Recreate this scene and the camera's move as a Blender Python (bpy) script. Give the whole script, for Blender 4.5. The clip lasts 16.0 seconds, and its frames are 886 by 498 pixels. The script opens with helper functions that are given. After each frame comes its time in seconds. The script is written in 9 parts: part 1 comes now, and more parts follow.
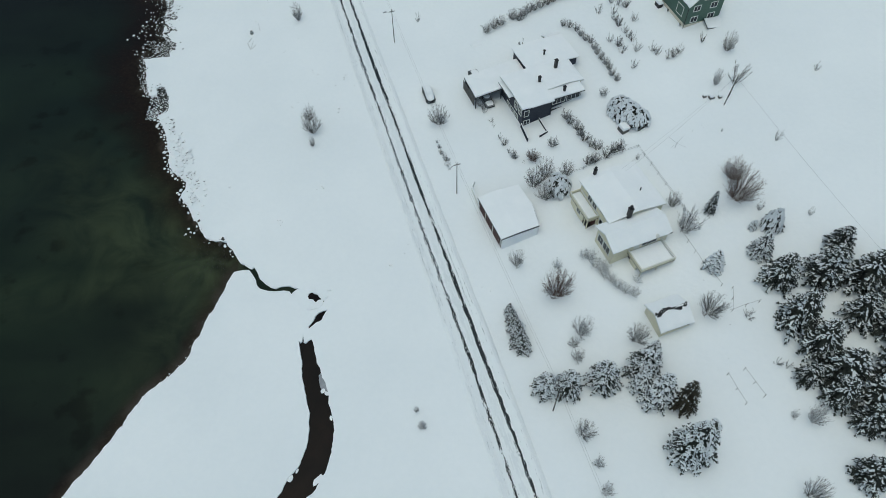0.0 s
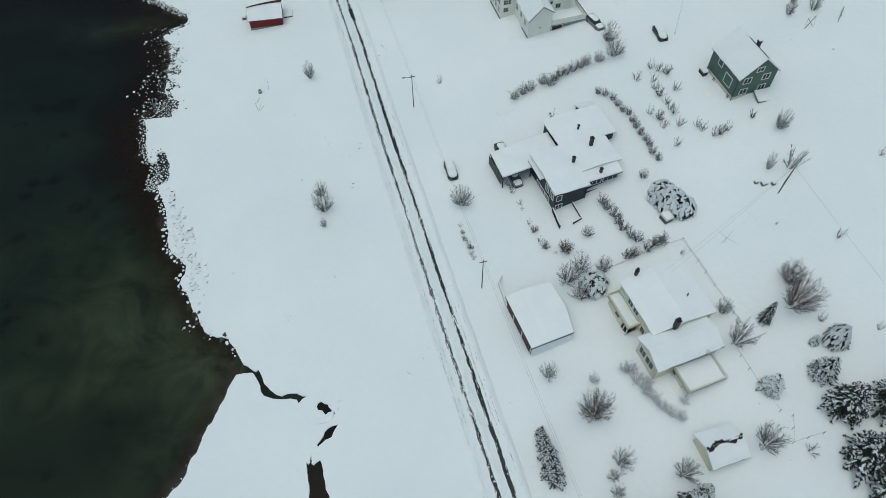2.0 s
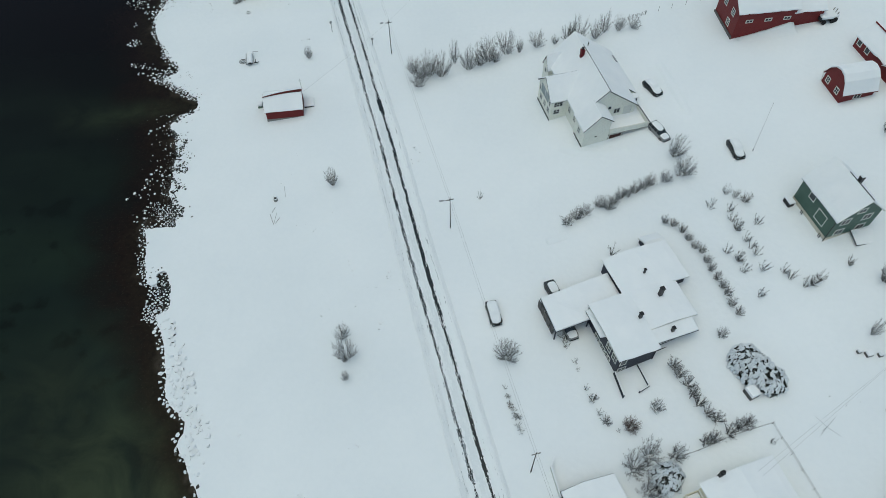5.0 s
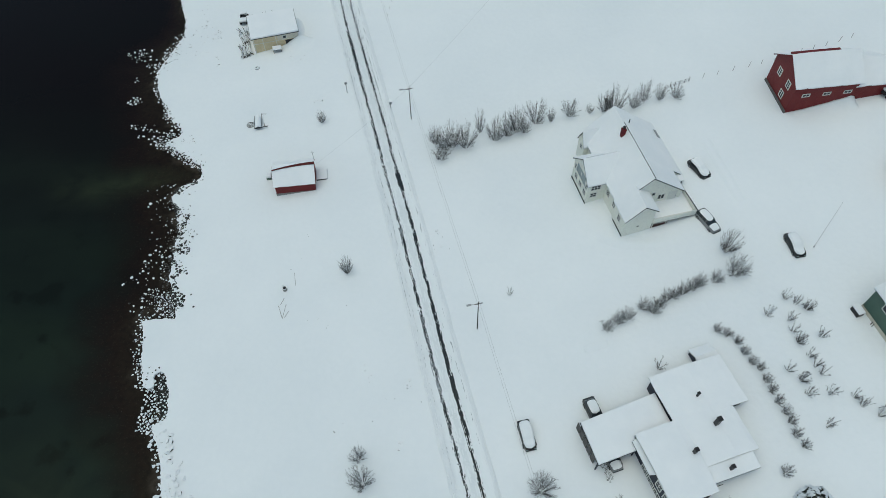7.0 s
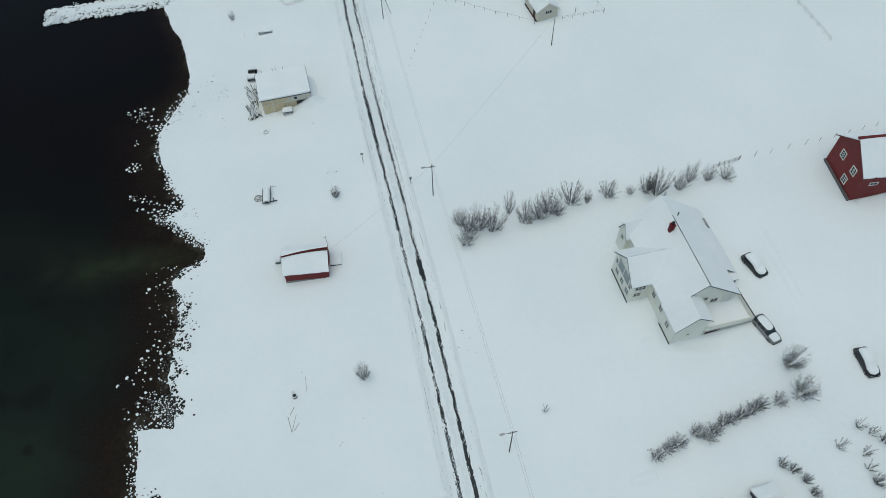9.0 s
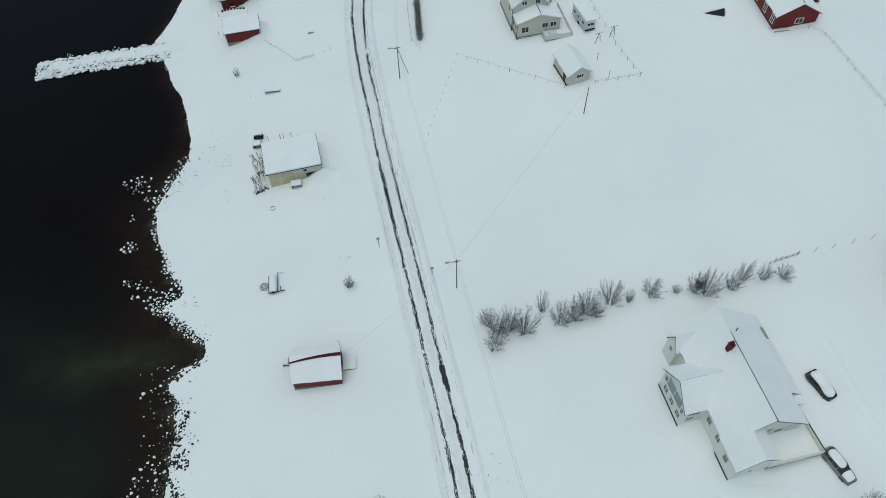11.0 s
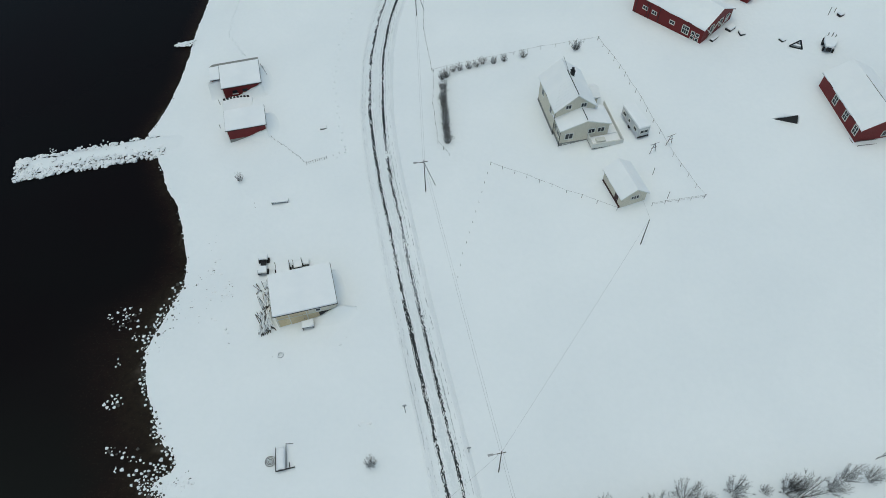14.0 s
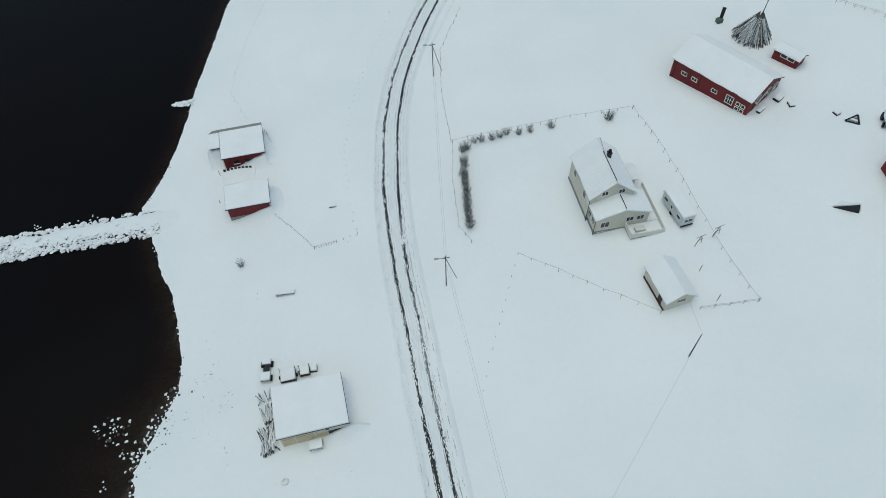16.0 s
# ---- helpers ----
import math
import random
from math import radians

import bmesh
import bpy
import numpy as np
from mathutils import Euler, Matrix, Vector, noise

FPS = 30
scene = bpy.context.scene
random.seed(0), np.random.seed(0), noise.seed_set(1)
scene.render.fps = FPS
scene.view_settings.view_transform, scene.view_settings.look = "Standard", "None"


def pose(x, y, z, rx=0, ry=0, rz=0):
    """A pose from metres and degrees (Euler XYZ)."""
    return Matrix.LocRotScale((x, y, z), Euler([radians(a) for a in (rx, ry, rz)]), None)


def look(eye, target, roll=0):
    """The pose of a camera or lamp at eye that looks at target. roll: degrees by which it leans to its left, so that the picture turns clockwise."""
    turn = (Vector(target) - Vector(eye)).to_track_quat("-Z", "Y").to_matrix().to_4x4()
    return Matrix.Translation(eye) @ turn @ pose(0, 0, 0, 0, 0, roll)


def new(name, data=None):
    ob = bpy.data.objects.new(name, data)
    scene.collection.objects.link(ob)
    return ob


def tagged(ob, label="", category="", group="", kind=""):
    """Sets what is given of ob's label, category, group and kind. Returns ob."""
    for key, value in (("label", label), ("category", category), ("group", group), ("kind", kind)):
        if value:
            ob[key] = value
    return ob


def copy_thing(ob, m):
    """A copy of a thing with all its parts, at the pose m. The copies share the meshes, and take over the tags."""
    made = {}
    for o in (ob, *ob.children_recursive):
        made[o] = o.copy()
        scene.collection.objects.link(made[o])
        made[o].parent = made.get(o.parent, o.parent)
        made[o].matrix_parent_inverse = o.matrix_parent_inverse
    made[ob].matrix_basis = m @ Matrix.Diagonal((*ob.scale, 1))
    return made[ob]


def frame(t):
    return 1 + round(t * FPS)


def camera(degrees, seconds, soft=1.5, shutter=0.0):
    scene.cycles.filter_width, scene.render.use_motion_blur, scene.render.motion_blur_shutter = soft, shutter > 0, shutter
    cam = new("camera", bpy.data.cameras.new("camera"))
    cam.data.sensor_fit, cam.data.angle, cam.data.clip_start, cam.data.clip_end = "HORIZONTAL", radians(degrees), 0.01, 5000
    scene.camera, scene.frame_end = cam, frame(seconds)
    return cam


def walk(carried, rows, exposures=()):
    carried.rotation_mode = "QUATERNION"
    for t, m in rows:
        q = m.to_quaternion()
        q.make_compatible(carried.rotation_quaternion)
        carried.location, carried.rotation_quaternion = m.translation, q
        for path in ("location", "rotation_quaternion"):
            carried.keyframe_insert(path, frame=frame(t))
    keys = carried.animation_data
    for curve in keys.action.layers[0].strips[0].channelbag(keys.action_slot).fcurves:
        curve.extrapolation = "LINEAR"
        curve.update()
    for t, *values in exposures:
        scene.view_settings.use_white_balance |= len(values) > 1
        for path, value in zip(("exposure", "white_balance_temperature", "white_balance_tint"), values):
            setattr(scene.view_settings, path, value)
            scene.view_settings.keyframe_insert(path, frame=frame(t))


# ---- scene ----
cam = camera(66.13, 16.0, soft=0.75)
# seconds, place, yaw, pitch, roll of the drone's camera
ROWS = [
    (0.0, 0.00, 0.00, 95.27, -0.796, -55.184, -1.472),
    (0.5, -0.31, 4.95, 95.58, -0.621, -55.303, -1.548),
    (1.0, -0.75, 9.82, 95.72, -0.320, -55.367, -1.603),
    (1.5, -1.28, 14.64, 95.75, 0.031, -55.384, -1.630),
    (2.0, -1.87, 19.42, 95.71, 0.385, -55.365, -1.632),
    (2.5, -2.53, 24.16, 95.63, 0.718, -55.319, -1.615),
    (3.0, -3.22, 28.87, 95.53, 1.021, -55.258, -1.586),
    (3.5, -3.95, 33.57, 95.45, 1.292, -55.191, -1.555),
    (4.0, -4.70, 38.26, 95.38, 1.540, -55.127, -1.530),
    (4.5, -5.47, 42.94, 95.34, 1.771, -55.070, -1.517),
    (5.0, -6.26, 47.61, 95.32, 1.995, -55.025, -1.520),
    (5.5, -7.07, 52.29, 95.33, 2.219, -54.993, -1.543),
    (6.0, -7.89, 56.95, 95.36, 2.448, -54.973, -1.584),
    (6.5, -8.73, 61.61, 95.41, 2.681, -54.964, -1.642),
    (7.0, -9.59, 66.27, 95.46, 2.919, -54.962, -1.712),
    (7.5, -10.47, 70.91, 95.50, 3.156, -54.963, -1.789),
    (8.0, -11.38, 75.54, 95.54, 3.385, -54.963, -1.867),
    (8.5, -12.31, 80.16, 95.56, 3.600, -54.957, -1.940),
    (9.0, -13.26, 84.78, 95.57, 3.794, -54.942, -2.003),
    (9.5, -14.25, 89.38, 95.55, 3.959, -54.916, -2.049),
    (10.0, -15.26, 93.98, 95.52, 4.091, -54.878, -2.077),
    (10.5, -16.29, 98.57, 95.47, 4.189, -54.829, -2.085),
    (11.0, -17.34, 103.17, 95.41, 4.254, -54.769, -2.075),
    (11.5, -18.40, 107.78, 95.35, 4.293, -54.705, -2.048),
    (12.0, -19.48, 112.41, 95.29, 4.313, -54.639, -2.011),
    (12.5, -20.56, 117.06, 95.24, 4.326, -54.576, -1.970),
    (13.0, -21.64, 121.72, 95.21, 4.345, -54.522, -1.931),
    (13.5, -22.71, 126.41, 95.19, 4.380, -54.477, -1.902),
    (14.0, -23.78, 131.11, 95.18, 4.439, -54.441, -1.887),
    (14.5, -24.83, 135.81, 95.17, 4.523, -54.408, -1.885),
    (15.0, -25.87, 140.48, 95.13, 4.619, -54.361, -1.890),
    (15.5, -26.90, 145.09, 95.03, 4.696, -54.275, -1.885),
    (16.0, -27.93, 149.58, 94.81, 4.697, -54.111, -1.841),
]
walk(cam, [(t, pose(x, y, z, 90 + pitch, 0, yaw) @ pose(0, 0, 0, 0, 0, roll)) for t, x, y, z, yaw, pitch, roll in ROWS], [(0.0, -0.28, 6520, -8), (16.0, -0.27, 6570, -8)])

import collections
from mathutils import geometry
# ---- light: a thin overcast sky with a broad, weak sun ----
world = bpy.data.worlds.new("overcast")
scene.world = world
world.use_nodes = True
wn = world.node_tree.nodes
sky = wn.new("ShaderNodeTexSky")
sky.sky_type = "NISHITA"
sky.sun_disc = False
sky.sun_elevation, sky.sun_rotation = radians(80), radians(235)
sky.air_density, sky.dust_density, sky.ozone_density = 1.0, 3.0, 1.0
wn["Background"].inputs["Strength"].default_value = 0.15
world.node_tree.links.new(sky.outputs["Color"], wn["Background"].inputs["Color"])
sun = new("sun", bpy.data.lights.new("sun", "SUN"))
sun.data.energy, sun.data.angle, sun.data.color = 0.5, radians(80), (1.0, 0.97, 0.93)
sun.matrix_world = look((-3, -4, 100), (0, 0, 0))


# ---- materials ----
def material(name, rough=0.8, metal=0.0, spec=0.3):
    m = bpy.data.materials.new(name)
    m.use_nodes = True
    b = m.node_tree.nodes["Principled BSDF"]
    b.inputs["Roughness"].default_value = rough
    b.inputs["Metallic"].default_value = metal
    b.inputs["Specular IOR Level"].default_value = spec
    return m, m.node_tree.nodes, m.node_tree.links, b


def noise_tex(nodes, links, scale, detail=4.0, coords="Object", stretch=None):
    co = nodes.new("ShaderNodeTexCoord")
    n = nodes.new("ShaderNodeTexNoise")
    n.inputs["Scale"].default_value, n.inputs["Detail"].default_value = scale, detail
    src = co.outputs[coords]
    if stretch:
        mp = nodes.new("ShaderNodeMapping")
        mp.inputs["Scale"].default_value = stretch
        links.new(src, mp.inputs["Vector"])
        src = mp.outputs["Vector"]
    links.new(src, n.inputs["Vector"])
    return n.outputs["Fac"]


def ramp(nodes, links, fac, stops):
    r = nodes.new("ShaderNodeValToRGB")
    e = r.color_ramp.elements
    while len(e) < len(stops):
        e.new(0.5)
    for el, (p, c) in zip(e, stops):
        el.position, el.color = p, (*c, 1)
    links.new(fac, r.inputs["Fac"])
    return r.outputs["Color"]


def mix(nodes, links, fac, a, b, kind="MIX"):
    x = nodes.new("ShaderNodeMix")
    x.data_type, x.blend_type = "RGBA", kind
    for sock, v in ((x.inputs["Factor"], fac), (x.inputs["A"], a), (x.inputs["B"], b)):
        if isinstance(v, (int, float)):
            sock.default_value = v
        elif isinstance(v, tuple):
            sock.default_value = (*v, 1)
        else:
            links.new(v, sock)
    return x.outputs["Result"]


def bump(nodes, links, bsdf, height, dist, strength=0.6):
    b = nodes.new("ShaderNodeBump")
    b.inputs["Distance"].default_value, b.inputs["Strength"].default_value = dist, strength
    links.new(height, b.inputs["Height"])
    links.new(b.outputs["Normal"], bsdf.inputs["Normal"])


def snow_material(name, dark, light, big=0.05, fine=1.3, height=0.12):
    m, n, l, b = material(name, 0.75, 0, 0.25)
    f1 = noise_tex(n, l, big, 3)
    f2 = noise_tex(n, l, fine, 6)
    c = ramp(n, l, f1, [(0.3, dark), (0.7, light)])
    c = mix(n, l, 0.25, c, ramp(n, l, f2, [(0.3, dark), (0.7, light)]))
    l.new(c, b.inputs["Base Color"])
    bump(n, l, b, f2, height, 0.5)
    return m


SNOW = snow_material("snow", (0.80, 0.83, 0.85), (0.87, 0.89, 0.90))
ROOF_SNOW = snow_material("roof_snow", (0.82, 0.84, 0.86), (0.88, 0.89, 0.90), 0.3, 1.1, 0.1)
ROAD_SNOW = snow_material("packed_road_snow", (0.73, 0.76, 0.78), (0.83, 0.85, 0.87), 0.25, 2.6, 0.1)
BRANCH_SNOW = snow_material("branch_snow", (0.74, 0.77, 0.80), (0.86, 0.88, 0.90), 1.0, 3.0, 0.03)


def mottled(name, a, b_, scale=2.0, rough=0.8, fine=14.0, height=0.01, metal=0.0, spec=0.3, stretch=None):
    m, n, l, b = material(name, rough, metal, spec)
    f1 = noise_tex(n, l, scale, 4, stretch=stretch)
    f2 = noise_tex(n, l, fine, 5, stretch=stretch)
    c = mix(n, l, f2, ramp(n, l, f1, [(0.3, a), (0.7, b_)]), a)
    l.new(c, b.inputs["Base Color"])
    bump(n, l, b, f2, height)
    return m


def cladding(name, a, b_, boards=7.0, upright=True, rough=0.55):
    """Painted boards: thin joints and a little weathering."""
    m, n, l, b = material(name, rough, 0, 0.3)
    co = n.new("ShaderNodeTexCoord")
    sep = n.new("ShaderNodeSeparateXYZ")
    l.new(co.outputs["Object"], sep.inputs[0])
    add = n.new("ShaderNodeMath")
    if upright:
        add.operation = "ADD"
        l.new(sep.outputs["X"], add.inputs[0])
        l.new(sep.outputs["Y"], add.inputs[1])
    else:
        add.operation = "MULTIPLY"
        l.new(sep.outputs["Z"], add.inputs[0])
        add.inputs[1].default_value = 1.0
    mul = n.new("ShaderNodeMath")
    mul.operation = "MULTIPLY"
    mul.inputs[1].default_value = boards
    l.new(add.outputs[0], mul.inputs[0])
    fr = n.new("ShaderNodeMath")
    fr.operation = "FRACT"
    l.new(mul.outputs[0], fr.inputs[0])
    joint = ramp(n, l, fr.outputs[0], [(0.0, (0, 0, 0)), (0.08, (1, 1, 1))])
    f1 = noise_tex(n, l, 0.9, 5)
    f2 = noise_tex(n, l, 9.0, 4, stretch=(1, 1, 0.2) if upright else (0.2, 0.2, 1))
    c = mix(n, l, f2, ramp(n, l, f1, [(0.3, a), (0.7, b_)]), a)
    c = mix(n, l, joint, tuple(v * 0.55 for v in a), c)
    l.new(c, b.inputs["Base Color"])
    bump(n, l, b, joint, 0.015, 0.5)
    return m


WHITE_BOARD = cladding("white_painted_boards", (0.80, 0.80, 0.72), (0.88, 0.88, 0.80), 6, False)
CREAM_BOARD = cladding("cream_painted_boards", (0.70, 0.66, 0.50), (0.80, 0.77, 0.62), 6, False)
PALE_BOARD = cladding("pale_beige_boards", (0.62, 0.58, 0.48), (0.72, 0.68, 0.58), 6, False)
BLUE_BOARD = cladding("dark_blue_grey_boards", (0.022, 0.028, 0.045), (0.035, 0.042, 0.062), 6, False)
GREEN_BOARD = cladding("green_painted_boards", (0.075, 0.13, 0.10), (0.10, 0.165, 0.13), 6, False)
RED_BOARD = cladding("red_painted_boards", (0.145, 0.012, 0.014), (0.20, 0.02, 0.02), 7, True)
YELLOW_BOARD = cladding("pale_yellow_boards", (0.62, 0.51, 0.32), (0.74, 0.64, 0.44), 7, True)
BROWN_BOARD = cladding("dark_brown_boards", (0.05, 0.018, 0.014), (0.08, 0.03, 0.024), 7, True)
WHITE_TRIM = mottled("white_trim", (0.68, 0.68, 0.64), (0.76, 0.76, 0.72), 3, 0.5)
DARK_TRIM = mottled("dark_trim", (0.02, 0.02, 0.022), (0.045, 0.045, 0.05), 3, 0.6)
RED_TRIM = mottled("red_trim", (0.13, 0.01, 0.012), (0.19, 0.018, 0.02), 3, 0.6)
GREY_WOOD = mottled("weathered_wood", (0.10, 0.095, 0.09), (0.20, 0.19, 0.18), 4, 0.85, 20, 0.01)
POLE_WOOD = mottled("tarred_pole_wood", (0.045, 0.04, 0.036), (0.09, 0.08, 0.07), 4, 0.85)
CONCRETE = mottled("grey_concrete", (0.22, 0.22, 0.21), (0.34, 0.34, 0.32), 1.2, 0.9)
ROOFING = mottled("dark_roofing", (0.025, 0.025, 0.028), (0.05, 0.05, 0.055), 2, 0.7)
TIN_ROOF = mottled("red_metal_roofing", (0.12, 0.012, 0.014), (0.18, 0.02, 0.022), 2, 0.45)
BLACK_METAL = mottled("black_metal", (0.012, 0.012, 0.014), (0.03, 0.03, 0.032), 5, 0.4)
STEEL = mottled("galvanised_steel", (0.30, 0.31, 0.32), (0.42, 0.43, 0.44), 6, 0.35, metal=0.8)
RED_BRICK = mottled("red_chimney_brick", (0.11, 0.010, 0.014), (0.17, 0.018, 0.024), 6, 0.8)
BARK = mottled("grey_bark", (0.062, 0.060, 0.058), (0.120, 0.115, 0.110), 5, 0.9)
BROWN_BARK = mottled("brown_bark", (0.085, 0.054, 0.044), (0.150, 0.104, 0.086), 5, 0.9)
WEED = mottled("wet_weed", (0.008, 0.008, 0.006), (0.024, 0.024, 0.016), 2.0, 0.5)
GREY_SLUSH = mottled("grey_slush", (0.22, 0.24, 0.26), (0.50, 0.53, 0.56), 5, 0.55)
# grey snow, mostly for the painted shading lines along the road
GREY_SNOW = mottled("grey_snow", (0.36, 0.38, 0.40), (0.52, 0.54, 0.56), 3, 0.7)
DRY_NEEDLES = mottled("dry_spruce_needles", (0.034, 0.032, 0.022), (0.070, 0.060, 0.042), 1.5, 0.8, 8, 0.02)
NEEDLES = mottled("spruce_needles", (0.026, 0.030, 0.026), (0.062, 0.068, 0.058), 1.5, 0.8, 8, 0.02)
STONE = mottled("shore_stone", (0.05, 0.047, 0.042), (0.14, 0.13, 0.12), 1.2, 0.85, 6, 0.03)
SLUSH = mottled("wet_bare_road", (0.008, 0.013, 0.017), (0.026, 0.034, 0.040), 3.0, 0.35, 12, 0.02)
GREY_ICE = mottled("grey_creek_ice", (0.24, 0.25, 0.27), (0.42, 0.43, 0.46), 0.9, 0.45, 5.0, 0.01)
BROWN_WATER = mottled("dark_creek_water", (0.006, 0.0045, 0.004), (0.018, 0.0105, 0.008), 0.25, 0.12, 0.8, 0.01, spec=0.12)
CAR_DARK = mottled("dark_car_paint", (0.010, 0.011, 0.013), (0.018, 0.019, 0.022), 2, 0.25, spec=0.5)
CAR_SILVER = mottled("silver_car_paint", (0.22, 0.225, 0.23), (0.28, 0.285, 0.29), 2, 0.3, metal=0.4)
CAR_WHITE = mottled("white_car_paint", (0.55, 0.56, 0.57), (0.62, 0.63, 0.64), 2, 0.3, spec=0.5)
RUBBER = mottled("black_rubber", (0.008, 0.008, 0.008), (0.016, 0.016, 0.016), 6, 0.8)
GLASS, _n, _l, _b = material("window_glass", 0.06, 0, 0.5)
_l.new(ramp(_n, _l, noise_tex(_n, _l, 0.8, 2), [(0.3, (0.02, 0.025, 0.03)), (0.7, (0.05, 0.06, 0.065))]), _b.inputs["Base Color"])
PALE_GLASS, _n, _l, _b = material("pale_glazing", 0.08, 0, 0.5)
_l.new(ramp(_n, _l, noise_tex(_n, _l, 0.8, 2), [(0.3, (0.16, 0.21, 0.22)), (0.7, (0.24, 0.29, 0.30))]), _b.inputs["Base Color"])


def sea_material():
    """Clear, dark sea: weedy brown shallows by the shore, green sand patches in the southern bay, black depth beyond."""
    m, n, l, b = material("sea_water", 0.12, 0, 0.05)
    at = n.new("ShaderNodeAttribute")
    at.attribute_name = "offshore"
    geo = n.new("ShaderNodeNewGeometry")
    sep = n.new("ShaderNodeSeparateXYZ")
    l.new(geo.outputs["Position"], sep.inputs[0])
    f1 = noise_tex(n, l, 0.035, 5)
    f2 = noise_tex(n, l, 0.22, 6)
    f3 = noise_tex(n, l, 1.3, 6)
    wob = n.new("ShaderNodeMath")
    wob.operation = "MULTIPLY_ADD"
    l.new(f2, wob.inputs[0])
    wob.inputs[1].default_value = 0.16
    sub = n.new("ShaderNodeMath")
    sub.operation = "ADD"
    l.new(at.outputs["Fac"], sub.inputs[0])
    sub.inputs[1].default_value = -0.08
    l.new(sub.outputs[0], wob.inputs[2])
    weed = ramp(n, l, wob.outputs[0], [(0.0, (0.050, 0.040, 0.031)), (0.03, (0.017, 0.0125, 0.0085)), (0.12, (0.0115, 0.0064, 0.0056)), (0.24, (0.0066, 0.0046, 0.0042))])
    weed = mix(n, l, ramp(n, l, f3, [(0.45, (0, 0, 0)), (0.7, (0.6, 0.6, 0.6))]), weed, (0.005, 0.0045, 0.004))
    weed = mix(n, l, ramp(n, l, noise_tex(n, l, 2.6, 5), [(0.56, (0, 0, 0)), (0.68, (0.5, 0.5, 0.5))]), weed, (0.030, 0.024, 0.017))
    far = ramp(n, l, wob.outputs[0], [(0.08, (0, 0, 0)), (0.26, (1, 1, 1))])
    # green in the southern bay, brownish black to the north
    south = n.new("ShaderNodeMapRange")
    south.inputs["From Min"].default_value, south.inputs["From Max"].default_value = 168, 112
    l.new(sep.outputs["Y"], south.inputs["Value"])
    base = mix(n, l, south.outputs["Result"], (0.0050, 0.0036, 0.0040), (0.0116, 0.0200, 0.0162))
    deep = n.new("ShaderNodeMapRange")
    deep.inputs["From Min"].default_value, deep.inputs["From Max"].default_value = 78, 48
    l.new(sep.outputs["Y"], deep.inputs["Value"])
    base = mix(n, l, deep.outputs["Result"], base, (0.0086, 0.0132, 0.0112))
    f4 = noise_tex(n, l, 0.045, 6, stretch=(0.55, 1.3, 1))
    patch = ramp(n, l, f4, [(0.44, (0, 0, 0)), (0.66, (1, 1, 1))])
    green = mix(n, l, 1.0, patch, south.outputs["Result"], "MULTIPLY")
    base = mix(n, l, mix(n, l, 1.0, green, (0.6, 0.6, 0.6), "MULTIPLY"), base, (0.019, 0.031, 0.019))
    dark = ramp(n, l, f1, [(0.40, (1, 1, 1)), (0.60, (0, 0, 0))])
    base = mix(n, l, mix(n, l, 1.0, dark, (0.35, 0.35, 0.35), "MULTIPLY"), base, (0.0045, 0.0060, 0.0055))
    # scattered dark weed beds on the sandy bottom
    beds = ramp(n, l, noise_tex(n, l, 0.16, 4), [(0.58, (0, 0, 0)), (0.66, (0.75, 0.75, 0.75))])
    base = mix(n, l, mix(n, l, 1.0, beds, south.outputs["Result"], "MULTIPLY"), base, (0.0050, 0.0075, 0.0062))
    # silt drifting out of the creek and the small inlet
    silt = n.new("ShaderNodeAttribute")
    silt.attribute_name = "silt"
    cloud = n.new("ShaderNodeMath")
    cloud.operation = "MULTIPLY"
    l.new(silt.outputs["Fac"], cloud.inputs[0])
    wisp = n.new("ShaderNodeTexNoise")
    wisp.inputs["Scale"].default_value, wisp.inputs["Detail"].default_value = 0.11, 7
    wisp.inputs["Roughness"].default_value, wisp.inputs["Distortion"].default_value = 0.58, 1.0
    l.new(geo.outputs["Position"], wisp.inputs["Vector"])
    l.new(ramp(n, l, wisp.outputs["Fac"], [(0.36, (0.16, 0.16, 0.16)), (0.50, (0.6, 0.6, 0.6)), (0.64, (1.0, 1.0, 1.0))]), cloud.inputs[1])
    c = mix(n, l, far, weed, base)
    # clearer over the brown stones right by the bank
    c = mix(n, l, mix(n, l, 1.0, cloud.outputs[0], ramp(n, l, at.outputs["Fac"], [(0.015, (0.12, 0.12, 0.12)), (0.10, (1, 1, 1))]), "MULTIPLY"), c, (0.070, 0.088, 0.046))
    # a strip of pale sand under the southern bank, broken by dark pockets
    sand = n.new("ShaderNodeAttribute")
    sand.attribute_name = "bank"
    c = mix(n, l, mix(n, l, 1.0, sand.outputs["Fac"], ramp(n, l, f2, [(0.36, (0.25, 0.25, 0.25)), (0.52, (0.95, 0.95, 0.95))]), "MULTIPLY"), c, mix(n, l, f3, (0.044, 0.037, 0.031), (0.074, 0.064, 0.054)))
    l.new(c, b.inputs["Base Color"])
    bump(n, l, b, noise_tex(n, l, 0.9, 3), 0.04, 0.15)
    return m


SEA = sea_material()


# ---- mesh helpers ----
def mesh_of(name, bm, mat, smooth=False):
    me = bpy.data.meshes.new(name)
    bm.normal_update()
    bm.to_mesh(me)
    bm.free()
    for m in mat if isinstance(mat, (list, tuple)) else [mat]:
        me.materials.append(m)
    if smooth:
        me.shade_smooth()
    return me


def part(name, bm, mat, parent, label="", smooth=False):
    ob = new(name, mesh_of(name, bm, mat, smooth))
    ob.parent = parent
    return tagged(ob, label)


def thing(name, bm, mat, m=Matrix(), label="", category="", group="", kind="", smooth=False):
    ob = new(name, mesh_of(name, bm, mat, smooth))
    ob.matrix_world = m
    return tagged(ob, label, category, group, kind)


